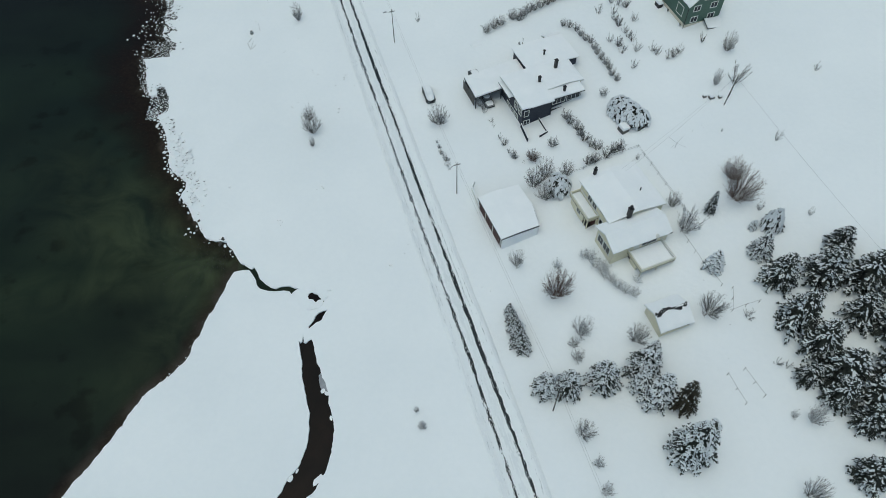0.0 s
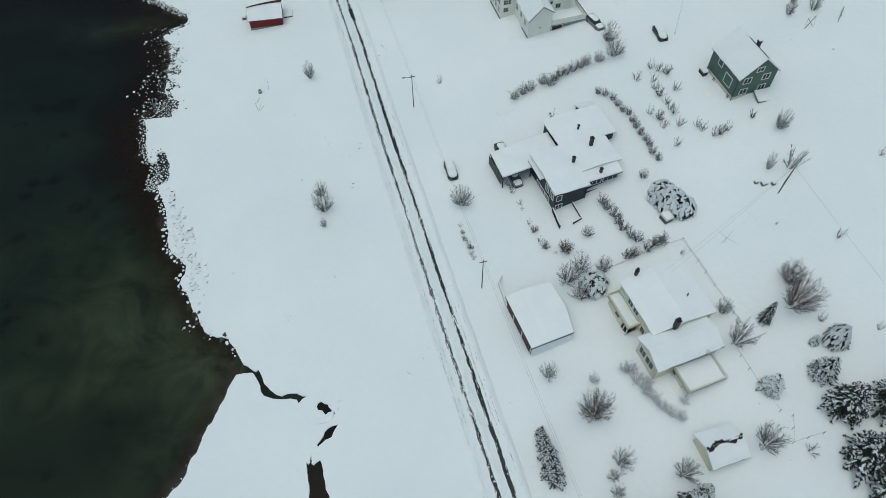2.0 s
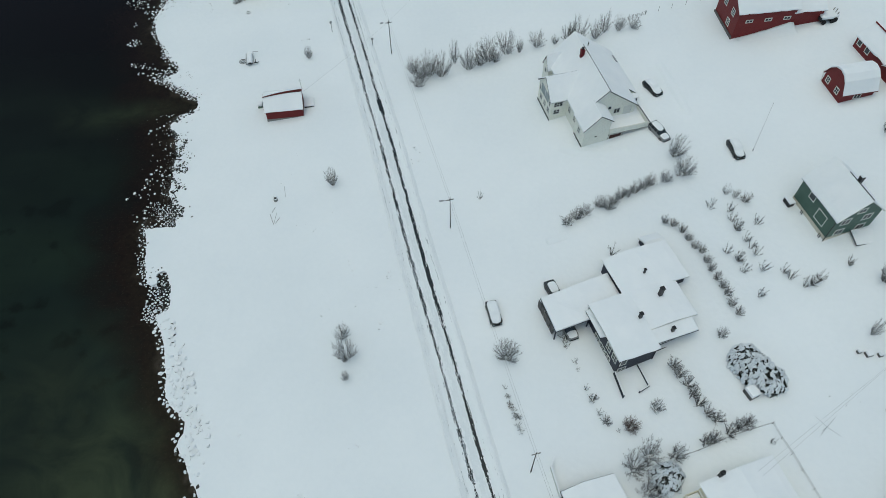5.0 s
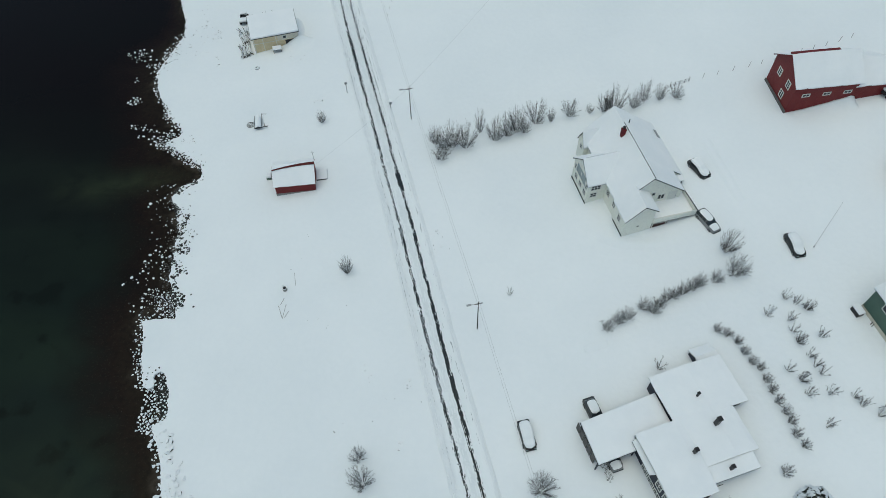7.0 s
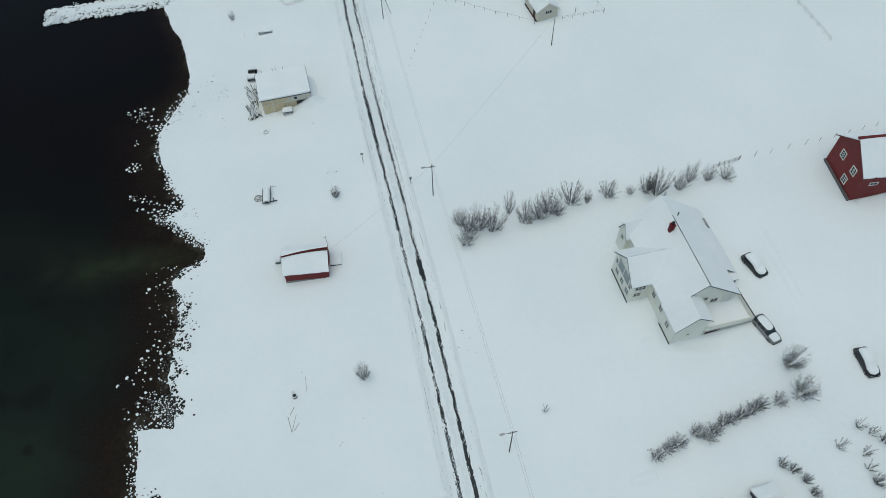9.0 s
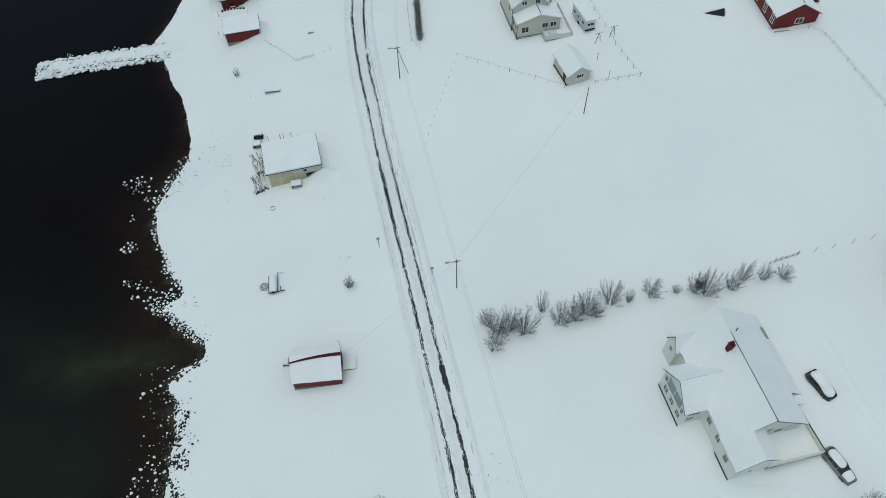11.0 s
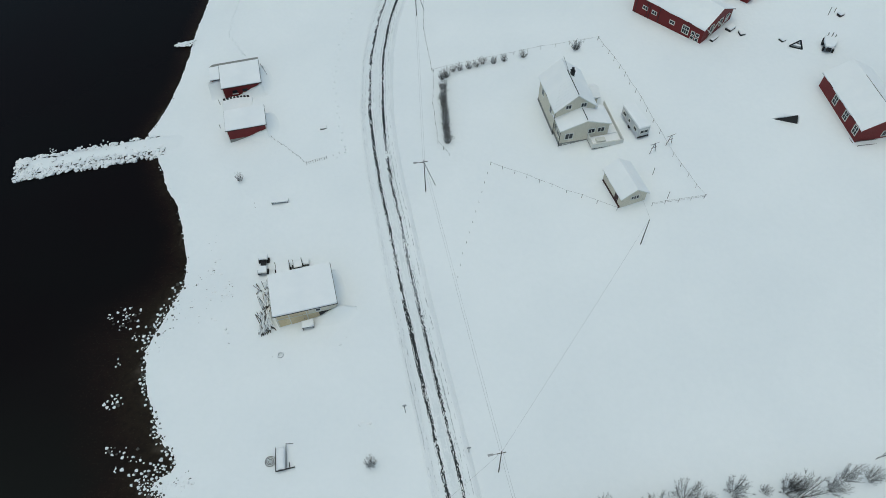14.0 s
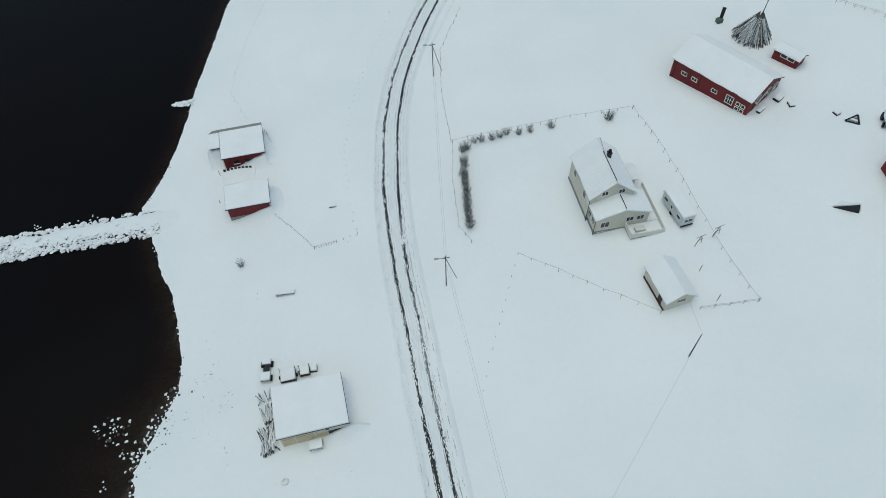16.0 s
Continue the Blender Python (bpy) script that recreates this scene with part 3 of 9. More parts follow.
def build_road():
    profile = [(-3.3, -0.14), (-2.8, 0.14), (-2.45, 0.25), (-2.1, 0.05), (-1.5, 0.07), (-1.0, 0.02), (-0.6, 0.08), (0, 0.11), (0.6, 0.08), (1.0, 0.02), (1.5, 0.09), (2.1, 0.05), (2.5, 0.30), (2.9, 0.16), (3.4, -0.14)]
    bm = B()
    last = None
    for i, p in enumerate(ROAD_LINE):
        s = along(ROAD_LINE, i)
        row = []
        for o, h in profile:
            oo = o + 0.14 * noise.noise(Vector((p.x * 0.4, p.y * 0.4, o * 3))) if abs(o) > 1.6 else o
            q = p + s * oo
            hh = h + (0.06 * noise.noise(Vector((q.x * 1.1, q.y * 1.1, 2.0))) if h > 0 else 0)
            row.append(bm.verts.new((q.x, q.y, ground(q.x, q.y) + 0.06 + hh)))
        if last:
            for k in range(len(row) - 1):
                bm.faces.new((last[k], last[k + 1], row[k + 1], row[k]))
        last = row
    road = thing("road", bm, SNOW, label="narrow ploughed road of packed snow along the shore", category="road", kind="structure", smooth=True)
    # bare patches along each wheel line; shading of banks and ruts painted as grey strips
    fine = spline(ROAD, 0.15)
    # the outer packed-snow strips put the banks' shading into their colour
    lines = ((-1.0, 0.25, 1.0, SLUSH, "wheel_track", "bare wet wheel track through the snow"), (1.0, 0.24, 9.0, SLUSH, "wheel_track", "bare wet wheel track through the snow"),
             (-2.62, 0.42, 21.0, ROAD_SNOW, "shoulder", "greyer snow strip painted as shading of the ploughed bank"), (2.75, 0.26, 22.0, ROAD_SNOW, "shoulder", "greyer snow strip painted as shading of the ploughed bank"), (0.0, 0.55, 23.0, ROAD_SNOW, "shoulder", "packed snow between the tracks"), (-2.15, 0.10, 4.0, GREY_SNOW, "bank_edge", "grey line painted as shading on the ploughed bank"), (2.3, 0.12, 6.0, GREY_SNOW, "bank_edge", "grey line painted as shading on the ploughed bank"), (-2.7, 0.07, 7.0, GREY_SNOW, "bank_edge", "grey line painted as shading on the ploughed bank"), (-0.55, 0.06, 12.0, GREY_SNOW, "bank_edge", "thin rut beside the track, its shading painted grey"), (1.75, 0.10, 31.0, GREY_SNOW, "bank_edge", "grey line painted as shading on the ploughed bank"), (1.5, 0.06, 13.0, GREY_SNOW, "bank_edge", "thin rut beside the track, its shading painted grey"), (-1.36, 0.07, 14.0, GREY_SNOW, "bank_edge", "thin rut beside the track, its shading painted grey"), (0.66, 0.06, 15.0, GREY_SNOW, "bank_edge", "thin rut beside the track, its shading painted grey"), (-1.0, 0.40, 16.0, GREY_SLUSH, "slush_fringe", "grey slush fringing the bare track"), (1.0, 0.42, 17.0, GREY_SLUSH, "slush_fringe", "grey slush fringing the bare track"))
    for side, width, seed, mat, nm, label in lines:
        V_, F_ = [], []
        rng = random.Random(int(seed))
        cols = [-1.0, -0.7, -0.42, -0.14, 0.14, 0.42, 0.7, 1.0]
        for i, p in enumerate(fine[:-1]):
            if not -20 < p.y < 330:
                continue
            s0, s1 = along(fine, i), along(fine, i + 1)
            y = p.y
            big = noise.noise(Vector((y * 0.05, seed, 0.3))) + 0.5 * noise.noise(Vector((y * 0.21, seed, 7.3)))
            # how bare this stretch of the line is
            far = min(1.0, max(0.0, (y - 195) / 20))
            mid = min(1.0, max(0.0, (y - 120) / 35))
            spread = 1.0 + 0.28 * min(1.0, max(0.0, (y - 212) / 16)) + 0.22 * min(1.0, max(0.0, (44 - y) / 12))
            if nm == "bank_edge":
                bare, w = (-0.42 if abs(side) > 2 else -0.75 + 0.45 * mid + (0.75 * math.exp(-((y - 62) / 11) ** 2) if side == 1.75 else 0.0)), width
            elif nm == "shoulder":
                bare, w = 0.25, width
            elif nm == "slush_fringe":
                bare, w = -0.12, width
            elif side > 0:
                bare, w = 0.34 - 0.32 * mid - 0.4 * far + 1.15 * min(1.0, max(0.0, (y - 218) / 4)), width * (1.25 - 0.2 * mid + 0.35 * big)
                hole = math.exp(-((y - 144.5) / 1.7) ** 2)
                bare, w = bare + 1.6 * hole, w * (1 + 1.3 * hole)
            else:
                bare, w = -0.02 + 0.22 * mid + 0.14 * far, width * (1.0 + 0.22 * mid + 0.3 * big)
            sway = 0.09 * noise.noise(Vector((y * 0.5, seed, 5)))
            for k in range(7):
                o = (cols[k] + cols[k + 1]) / 2
                v = noise.noise(Vector((2.6 * o, y * 0.55, seed))) + 0.55 * noise.noise(Vector((4.0 * o, y * 1.5, seed + 9))) + 0.25 * noise.noise(Vector((6.0 * o, y * 4.5, seed + 4)))
                if nm == "wheel_track":
                    v += (0.3 if side < 0 else 0.08 + 0.2 * mid) * math.sin(9.0 * y + 5.0 * abs(o) + 9.0 * noise.noise(Vector((y * 0.9, seed, 3.1))))
                if v + 0.5 * big + bare < 0.62 * abs(o) ** 1.5 - 0.12:
                    continue
                ids = []
                for q, ss, c in ((p, s0, cols[k]), (p, s0, cols[k + 1]), (fine[i + 1], s1, cols[k + 1]), (fine[i + 1], s1, cols[k])):
                    off = side * (1.0 if nm in ("bank_edge", "shoulder") else spread)
                    u = q + ss * (off + sway + c * w + 0.05 * noise.noise(Vector((c * 7, q.y * 2.6, seed))))
                    ids.append(len(V_))
                    V_.append((u.x, u.y, ground(u.x, u.y) + (0.135 if nm == "wheel_track" else 0.127 if nm == "slush_fringe" else 0.34 if nm == "shoulder" and abs(side) > 2 else 0.195 if nm == "shoulder" else 0.38 if abs(side) > 2 else 0.2)))
                F_.append(ids)
        me = bpy.data.meshes.new(nm)
        me.from_pydata(V_, [], F_)
        me.materials.append(mat)
        me.update()
        tr = new(nm, me)
        tr.parent = road
        tagged(tr, label, kind="stuff")
    return road


build_road()


# ---- buildings ----
def facing(side, along_, off, z):
    """A place on a wall: side '-x', '+x', '-y', '+y' at offset off, along_ metres along it."""
    if side == "-y":
        return pose(along_, off, z, 0, 0, 0)
    if side == "+y":
        return pose(along_, off, z, 0, 0, 180)
    if side == "-x":
        return pose(off, along_, z, 0, 0, -90)
    return pose(off, along_, z, 0, 0, 90)


def window(parent, side, a, off, z, w, h, cols=2, rows=1, trim=None, pane=None, name="window"):
    """A framed window: one casing, its bars and one dark pane behind. Local: x along the wall, -y outwards."""
    bm = B()
    c = 0.12
    rings = []
    for u, v, y in ((w / 2 + c, c, 0.02), (w / 2 + c, c, -0.07), (w / 2, 0, -0.07), (w / 2, 0, 0.0)):
        rings.append([bm.verts.new(p) for p in ((-u, y, -v), (u, y, -v), (u, y, h + v), (-u, y, h + v))])
    for p, q in zip(rings, rings[1:]):
        for i in range(4):
            bm.faces.new((p[i], p[(i + 1) % 4], q[(i + 1) % 4], q[i]))
    bmesh.ops.recalc_face_normals(bm, faces=bm.faces[:])
    f = part(name, bm, trim or WHITE_TRIM, parent)
    f.matrix_local = facing(side, a, off, z)
    for i in range(1, cols):
        bm = B()
        x = -w / 2 + w * i / cols
        box(bm, x - 0.035, x + 0.035, -0.05, 0.0, 0, h)
        part("glazing_bar", bm, trim or WHITE_TRIM, f)
    for i in range(1, rows):
        bm = B()
        y = h * i / rows
        box(bm, -w / 2, w / 2, -0.045, 0.0, y - 0.03, y + 0.03)
        part("glazing_bar", bm, trim or WHITE_TRIM, f)
    bm = B()
    box(bm, -w / 2, w / 2, -0.022, 0.015, 0, h)
    part("pane", bm, pane or GLASS, f, "dark glass pane")
    return f


def door(parent, side, a, off, z, w, h, mat, label=""):
    bm = B()
    box(bm, -w / 2, w / 2, -0.05, 0.02, 0, h)
    for x in (-w / 4, w / 4):
        box(bm, x - w * 0.17, x + w * 0.17, -0.07, -0.04, 0.2, h * 0.45)
        box(bm, x - w * 0.17, x + w * 0.17, -0.07, -0.04, h * 0.55, h - 0.15)
    d = part("door", bm, mat, parent, label)
    d.matrix_local = facing(side, a, off, z)
    bm = B()
    box(bm, w * 0.36, w * 0.42, -0.13, -0.05, h * 0.45, h * 0.52)
    part("handle", bm, STEEL, d)
    return d


def gable_block(parent, x0, x1, y0, y1, eave, ridge, axis, wall, over=0.4, snow=0.22, low=-1.6, trim=None, roof=None, rx=None, foundation=0.0, tail=True, base=None):
    """Walls, roof boards and snow of one gabled block. axis 'y': the ridge runs along local y, at x = rx."""
    trim, roof = trim or WHITE_TRIM, roof or ROOFING
    def P(u, v, z):
        return (u, v, z) if axis == "y" else (v, u, z)
    if axis == "y":
        a0, a1, b0, b1 = x0, x1, y0, y1
    else:
        a0, a1, b0, b1 = y0, y1, x0, x1
    r = (a0 + a1) / 2 if rx is None else rx
    e0 = e1 = eave if not isinstance(eave, tuple) else None
    if isinstance(eave, tuple):
        e0, e1 = eave
    t = snow + 0.11
    bm = B()
    rim = [(a0, low), (a1, low), (a1, e1 - t), (r, ridge - t), (a0, e0 - t)]
    f, g = [bm.verts.new(P(u, b0, z)) for u, z in rim], [bm.verts.new(P(u, b1, z)) for u, z in rim]
    bm.faces.new(f)
    bm.faces.new(g[::-1])
    for i in range(5):
        bm.faces.new((f[(i + 1) % 5], f[i], g[i], g[(i + 1) % 5]))
    bmesh.ops.recalc_face_normals(bm, faces=bm.faces[:])
    part("wall", bm, wall, parent)
    s0, s1 = (ridge - e0) / (r - a0), (ridge - e1) / (a1 - r)
    for nm, mat, drop, thick, o, bev in (("roof", roof, snow, 0.10, over, 0), ("roof_snow", ROOF_SNOW, 0.0, snow - 0.004, over + 0.03, min(0.14, snow * 0.45))):
        bm = B()
        lo0, lo1 = e0 - s0 * o, e1 - s1 * o
        for sgn, e, u in ((0, lo0, a0 - o), (1, lo1, a1 + o)):
            pts = [P(u, b0 - o, e - drop), P(r, b0 - o, ridge - drop), P(r, b1 + o, ridge - drop), P(u, b1 + o, e - drop)]
            if bev:
                n = max(2, int((b1 - b0) / 0.9))
                m_ = 5
                grid = []
                for j in range(n + 1):
                    row = []
                    for k in range(m_ + 1):
                        p = Vector(pts[0]).lerp(Vector(pts[3]), j / n).lerp(Vector(pts[1]).lerp(Vector(pts[2]), j / n), k / m_)
                        edge = 1.0 if 0 < j < n and (k > 0) else 0.0
                        p.z += (0.07 * noise.noise(p * 0.5 + Vector((parent.location.x, 0, 0)))) - (0.0 if edge else 0.10)
                        if k == 0:
                            q = 0.10 * noise.noise(Vector((j * 0.7, u, parent.location.y)))
                            p = p + (Vector(pts[0]) - Vector(pts[1])).normalized() * q
                        row.append(bm.verts.new(p))
                    grid.append(row)
                for j in range(n):
                    for k in range(m_):
                        bm.faces.new((grid[j][k], grid[j][k + 1], grid[j + 1][k + 1], grid[j + 1][k]))
                geo_ = bmesh.ops.extrude_face_region(bm, geom=[fc for fc in bm.faces if all(v in {w for rr in grid for w in rr} for v in fc.verts)])
                bmesh.ops.translate(bm, verts=[v for v in geo_["geom"] if isinstance(v, bmesh.types.BMVert)], vec=(0, 0, -thick))
            else:
                slab(bm, pts, thick)
        bmesh.ops.recalc_face_normals(bm, faces=bm.faces[:])
        part(nm, bm, mat, parent, "thick undisturbed snow on the roof" if bev else "", smooth=False)
    # verge and eave boards
    for v in (b0 - over - 0.02, b1 + over + 0.02)[:2 if tail else 1]:
        for u, e, s in ((a0 - over, e0 - s0 * over, 0), (a1 + over, e1 - s1 * over, 1)):
            bm = B()
            pa, pb = Vector(P(u, v, e - snow)), Vector(P(r, v, ridge - snow))
            q = Vector((0, 0, 0.15))
            d = Vector(P(0, 0.03, 0))
            vs = [bm.verts.new(w) for w in (pa - d, pb - d, pb - q - d, pa - q - d, pa + d, pb + d, pb - q + d, pa - q + d)]
            for fi in ((0, 1, 2, 3), (7, 6, 5, 4), (0, 4, 5, 1), (3, 2, 6, 7), (0, 3, 7, 4), (1, 5, 6, 2)):
                bm.faces.new([vs[i] for i in fi])
            bmesh.ops.recalc_face_normals(bm, faces=bm.faces[:])
            part("verge_board", bm, trim, parent)
    for u, e in ((a0 - over + 0.03, e0 - s0 * over), (a1 + over - 0.06, e1 - s1 * over)):
        bm = B()
        z = e - snow - 0.13
        beam(bm, P(u, b0 - over, z), P(u, b1 + over, z), 0.06, 6)
        part("gutter", bm, DARK_TRIM if trim is WHITE_TRIM else trim, parent)
    if foundation:
        bm = B()
        k = 0.06
        box(bm, x0 - k, x1 + k, y0 - k, y1 + k, low - 0.02, foundation)
        part("foundation", bm, base or CONCRETE, parent)


def shed_roof(parent, pts, snow=0.3, roof=None, name="roof"):
    """A single-pitch roof with its snow; pts: the upper outline of the snow."""
    bm = B()
    slab(bm, [(p[0], p[1], p[2] - snow) for p in pts], 0.14)
    part(name, bm, roof or ROOFING, parent)
    c = sum((Vector(p) for p in pts), Vector()) / len(pts)
    bm = B()
    slab(bm, [tuple(Vector(p) + (c - Vector(p)) * 0.012) for p in pts], snow - 0.004, 0.12)
    part("roof_snow", bm, ROOF_SNOW, parent, "thick undisturbed snow on the roof")


def block(parent, x0, x1, y0, y1, z0, z1, mat, name="wall", label=""):
    bm = B()
    box(bm, x0, x1, y0, y1, z0, z1)
    return part(name, bm, mat, parent, label)


def chimney(parent, x, y, z0, z1, w, mat, cap=True):
    bm = B()
    box(bm, x - w / 2, x + w / 2, y - w / 2, y + w / 2, z0, z1, 0.02)
    box(bm, x - w / 2 - 0.06, x + w / 2 + 0.06, y - w / 2 - 0.06, y + w / 2 + 0.06, z1 - 0.16, z1 - 0.02)
    ch = part("chimney", bm, mat, parent)
    if cap:
        bm = B()
        beam(bm, (x, y, z1 - 0.05), (x, y, z1 + 0.35), 0.16, 10)
        beam(bm, (x, y, z1 + 0.38), (x, y, z1 + 0.45), 0.24, 10)
        for k in range(3):
            a = 2.1 * k
            beam(bm, (x + 0.15 * math.cos(a), y + 0.15 * math.sin(a), z1 + 0.3), (x + 0.15 * math.cos(a), y + 0.15 * math.sin(a), z1 + 0.4), 0.02, 4)
        part("flue", bm, BLACK_METAL, ch, "black metal chimney cowl")
    return ch


def downpipe(parent, x, y, z0, z1, mat=None):
    bm = B()
    beam(bm, (x, y, z0), (x, y, z1), 0.06, 6)
    part("downpipe", bm, mat or DARK_TRIM, parent)


def terrace(parent, x0, x1, y0, y1, floor, rail, mat, low=-1.6, open_sides="", snow=0.3):
    """A raised terrace with boarded parapets, snow lying on its floor."""
    bm = B()
    box(bm, x0, x1, y0, y1, floor - 0.2, floor)
    d = part("deck", bm, GREY_WOOD, parent)
    bm = B()
    slab(bm, [(x0 + 0.12, y0 + 0.12, floor + snow), (x1 - 0.12, y0 + 0.12, floor + snow), (x1 - 0.12, y1 - 0.05, floor + snow), (x0 + 0.12, y1 - 0.05, floor + snow)], snow - 0.005, 0.1)
    part("deck_snow", bm, ROOF_SNOW, d, "snow lying on the terrace")
    for s, (a0, a1, b0, b1) in (("W", (x0, x0 + 0.1, y0 + 0.1, y1)), ("E", (x1 - 0.1, x1, y0 + 0.1, y1)), ("S", (x0, x1, y0, y0 + 0.1))):
        if s in open_sides:
            continue
        bm = B()
        box(bm, a0, a1, b0, b1, floor - 0.25, rail - 0.07)
        pp = part("parapet", bm, mat, parent)
        bm = B()
        box(bm, a0 - 0.04, a1 + 0.04, b0 - 0.04, b1 + 0.04, rail - 0.066, rail)
        part("cap_rail", bm, WHITE_TRIM, pp)
    n = max(2, int((x1 - x0) / 2.4) + 1)
    for i in range(n):
        x = x0 + 0.15 + (x1 - x0 - 0.3) * i / (n - 1)
        bm = B()
        box(bm, x - 0.07, x + 0.07, y0 + 0.1, y0 + 0.24, low, floor - 0.2)
        part("post", bm, mat, parent)


def drift(parent, x, y0, y1, high, reach, low, turn=0.8):
    """Wind-packed snow banked against an east wall, running out level with the ground."""
    bm = B()
    n, m_ = 14, 10
    rows = []
    for j in range(n + 1):
        v = j / n
        y = y0 + (y1 - y0) * v
        swell = math.sin(math.pi * v) ** 0.8
        row = []
        for k in range(m_ + 1):
            u = k / m_
            q = Vector((x + reach * u * (0.6 + 0.4 * swell), y - turn * u * (1 - v), 0))
            w = parent.matrix_basis @ q
            g = ground(w.x, w.y) - parent.matrix_basis.translation.z
            top = max(0.0, high - g) * swell
            q.z = g - 0.04 + top * (1 - u) ** 2.2 + 0.04 * (1 - u) * noise.noise(Vector((x + u * 2, y, 2)))
            row.append(bm.verts.new(q))
        rows.append(row)
    for a, b in zip(rows, rows[1:]):
        for k in range(m_):
            bm.faces.new((a[k], a[k + 1], b[k + 1], b[k]))
    g = bmesh.ops.extrude_face_region(bm, geom=bm.faces[:])
    for v in g["geom"]:
        if isinstance(v, bmesh.types.BMVert):
            v.co.z -= 0.5
    bmesh.ops.recalc_face_normals(bm, faces=bm.faces[:])
    part("drift", bm, SNOW, parent, "snow banked against the wall", True)


def snow_wedge(parent, x0, x1, y, high0, high1, reach, spill=1.2):
    """A drift against a south wall, rising from high0 to high1 over the ground and running out to the south."""
    bm = B()
    n, m_ = 16, 10
    rows = []
    for j in range(n + 1):
        v = j / n
        x = x0 + (x1 + spill - x0) * v
        swell = (high0 + (high1 - high0) * min(1.0, v * (x1 + spill - x0) / (x1 - x0)) ** 1.4) * (1.0 if x < x1 else 0.5 + 0.5 * math.cos(math.pi * min(1.0, (x - x1) / spill)))
        row = []
        for k in range(m_ + 1):
            u = k / m_
            q = Vector((x, y - reach * u, 0))
            w = parent.matrix_basis @ q
            g = ground(w.x, w.y) - parent.matrix_basis.translation.z
            q.z = g - 0.05 + swell * (1 - u) ** 2.0 * (1 + 0.12 * noise.noise(Vector((x * 0.8, u * 2, 5))))
            row.append(bm.verts.new(q))
        rows.append(row)
    for a, b in zip(rows, rows[1:]):
        for k in range(m_):
            bm.faces.new((a[k], b[k], b[k + 1], a[k + 1]))
    g = bmesh.ops.extrude_face_region(bm, geom=bm.faces[:])
    for v in g["geom"]:
        if isinstance(v, bmesh.types.BMVert):
            v.co.z -= 0.5
    bmesh.ops.recalc_face_normals(bm, faces=bm.faces[:])
    part("drift", bm, SNOW, parent, "snow drift rising along the wall", True)


def white_house():
    """Two-storey white house with a west cross-gable, a south extension and a boarded terrace."""
    m = pose(15.2, 130.15, 8.4, 0, 0, 15.5)
    h = root("house", m, "white two-storey wooden house under deep snow, boarded terrace and red chimney", "house")
    gable_block(h, 0.35, 11.0, 3.6, 7.9, (4.3, 4.3), 8.7, "y", WHITE_BOARD, 0.3, rx=5.15, trim=DARK_TRIM, tail=False)
    # north of the porch the east slope runs on down over a lower aisle
    gable_block(h, 0.36, 13.1, 7.85, 19.2, (4.31, 2.72), 8.7, "y", WHITE_BOARD, 0.29, rx=5.15, trim=DARK_TRIM)
    for x, y in ((11.6, 6.4), (12.9, 6.5)):
        bm = B()
        box(bm, x - 0.06, x + 0.06, y - 0.06, y + 0.06, -0.4, 2.4)
        part("post", bm, DARK_TRIM, h)
    bm = B()
    slab(bm, [(11.3, 6.2, 2.62), (13.2, 6.3, 2.5), (13.2, 7.5, 2.55), (11.3, 7.5, 2.8)], 0.16, 0.06)
    part("porch_roof", bm, ROOF_SNOW, h, "small snowy porch roof")
    block(h, 12.3, 12.9, 6.5, 7.2, -0.3, 0.9, BLACK_METAL, "bin", "dark bin in the porch")
    gable_block(h, 0.2, 4.9, 0.05, 4.0, (4.2, 5.3), 6.75, "y", WHITE_BOARD, 0.28, rx=2.75, trim=DARK_TRIM, tail=False)
    gable_block(h, -2.75, 3.6, 8.2, 14.3, 4.1, 6.9, "x", WHITE_BOARD, 0.25, trim=DARK_TRIM, tail=False)
    gable_block(h, -0.4, 3.6, 16.4, 18.8, 3.9, 6.1, "x", WHITE_BOARD, 0.15, trim=DARK_TRIM, tail=False)
    # glazed west gable and lower windows
    window(h, "-x", 11.2, -2.75, 2.15, 3.7, 1.95, 2, 1, pane=PALE_GLASS)
    for a in (8.85, 13.55):
        window(h, "-x", a, -2.75, 2.15, 0.5, 1.0, 1, 2)
    block(h, -2.6, 2.6, 11.23, 11.28, 6.86, 6.92, GREY_SNOW, "ridge_seam", "thin bare line along the west ridge")
    for a in (9.2, 11.0, 12.8):
        window(h, "-x", a, -2.75, 0.45, 0.9, 1.05, 2, 2)
    window(h, "-y", -1.4, 8.2, 2.3, 1.5, 0.9, 3, 2)
    window(h, "-y", -1.6, 8.2, 0.6, 1.0, 0.9, 2, 2)
    for a in (4.6, 7.0):
        window(h, "-x", a, 0.35, 1.6, 0.8, 1.1, 2, 3)
    window(h, "-x", 2.1, 0.2, 1.4, 0.8, 1.1, 2, 3)
    window(h, "-x", 17.5, -0.4, 2.3, 0.6, 0.8, 1, 2)
    block(h, -2.84, -2.755, 8.1, 14.3, -1.2, -0.62, BLACK_METAL, "base_line", "dark foot of the wall")
    block(h, 0.12, 0.195, 0.0, 3.6, -0.9, -0.12, BLACK_METAL, "base_line", "dark foot of the wall")
    block(h, 2.35, 2.7, 0.0, 0.06, 1.6, 1.75, BLACK_METAL, "wall_vent")
    # terrace in the south-east corner
    terrace(h, 4.9, 12.1, -0.15, 5.0, 1.75, 2.85, WHITE_BOARD)
    bm = B()
    beam(bm, (12.16, -0.2, 2.9), (11.5, 4.4, 3.6), 0.07, 6)
    part("eave_board", bm, DARK_TRIM, h)
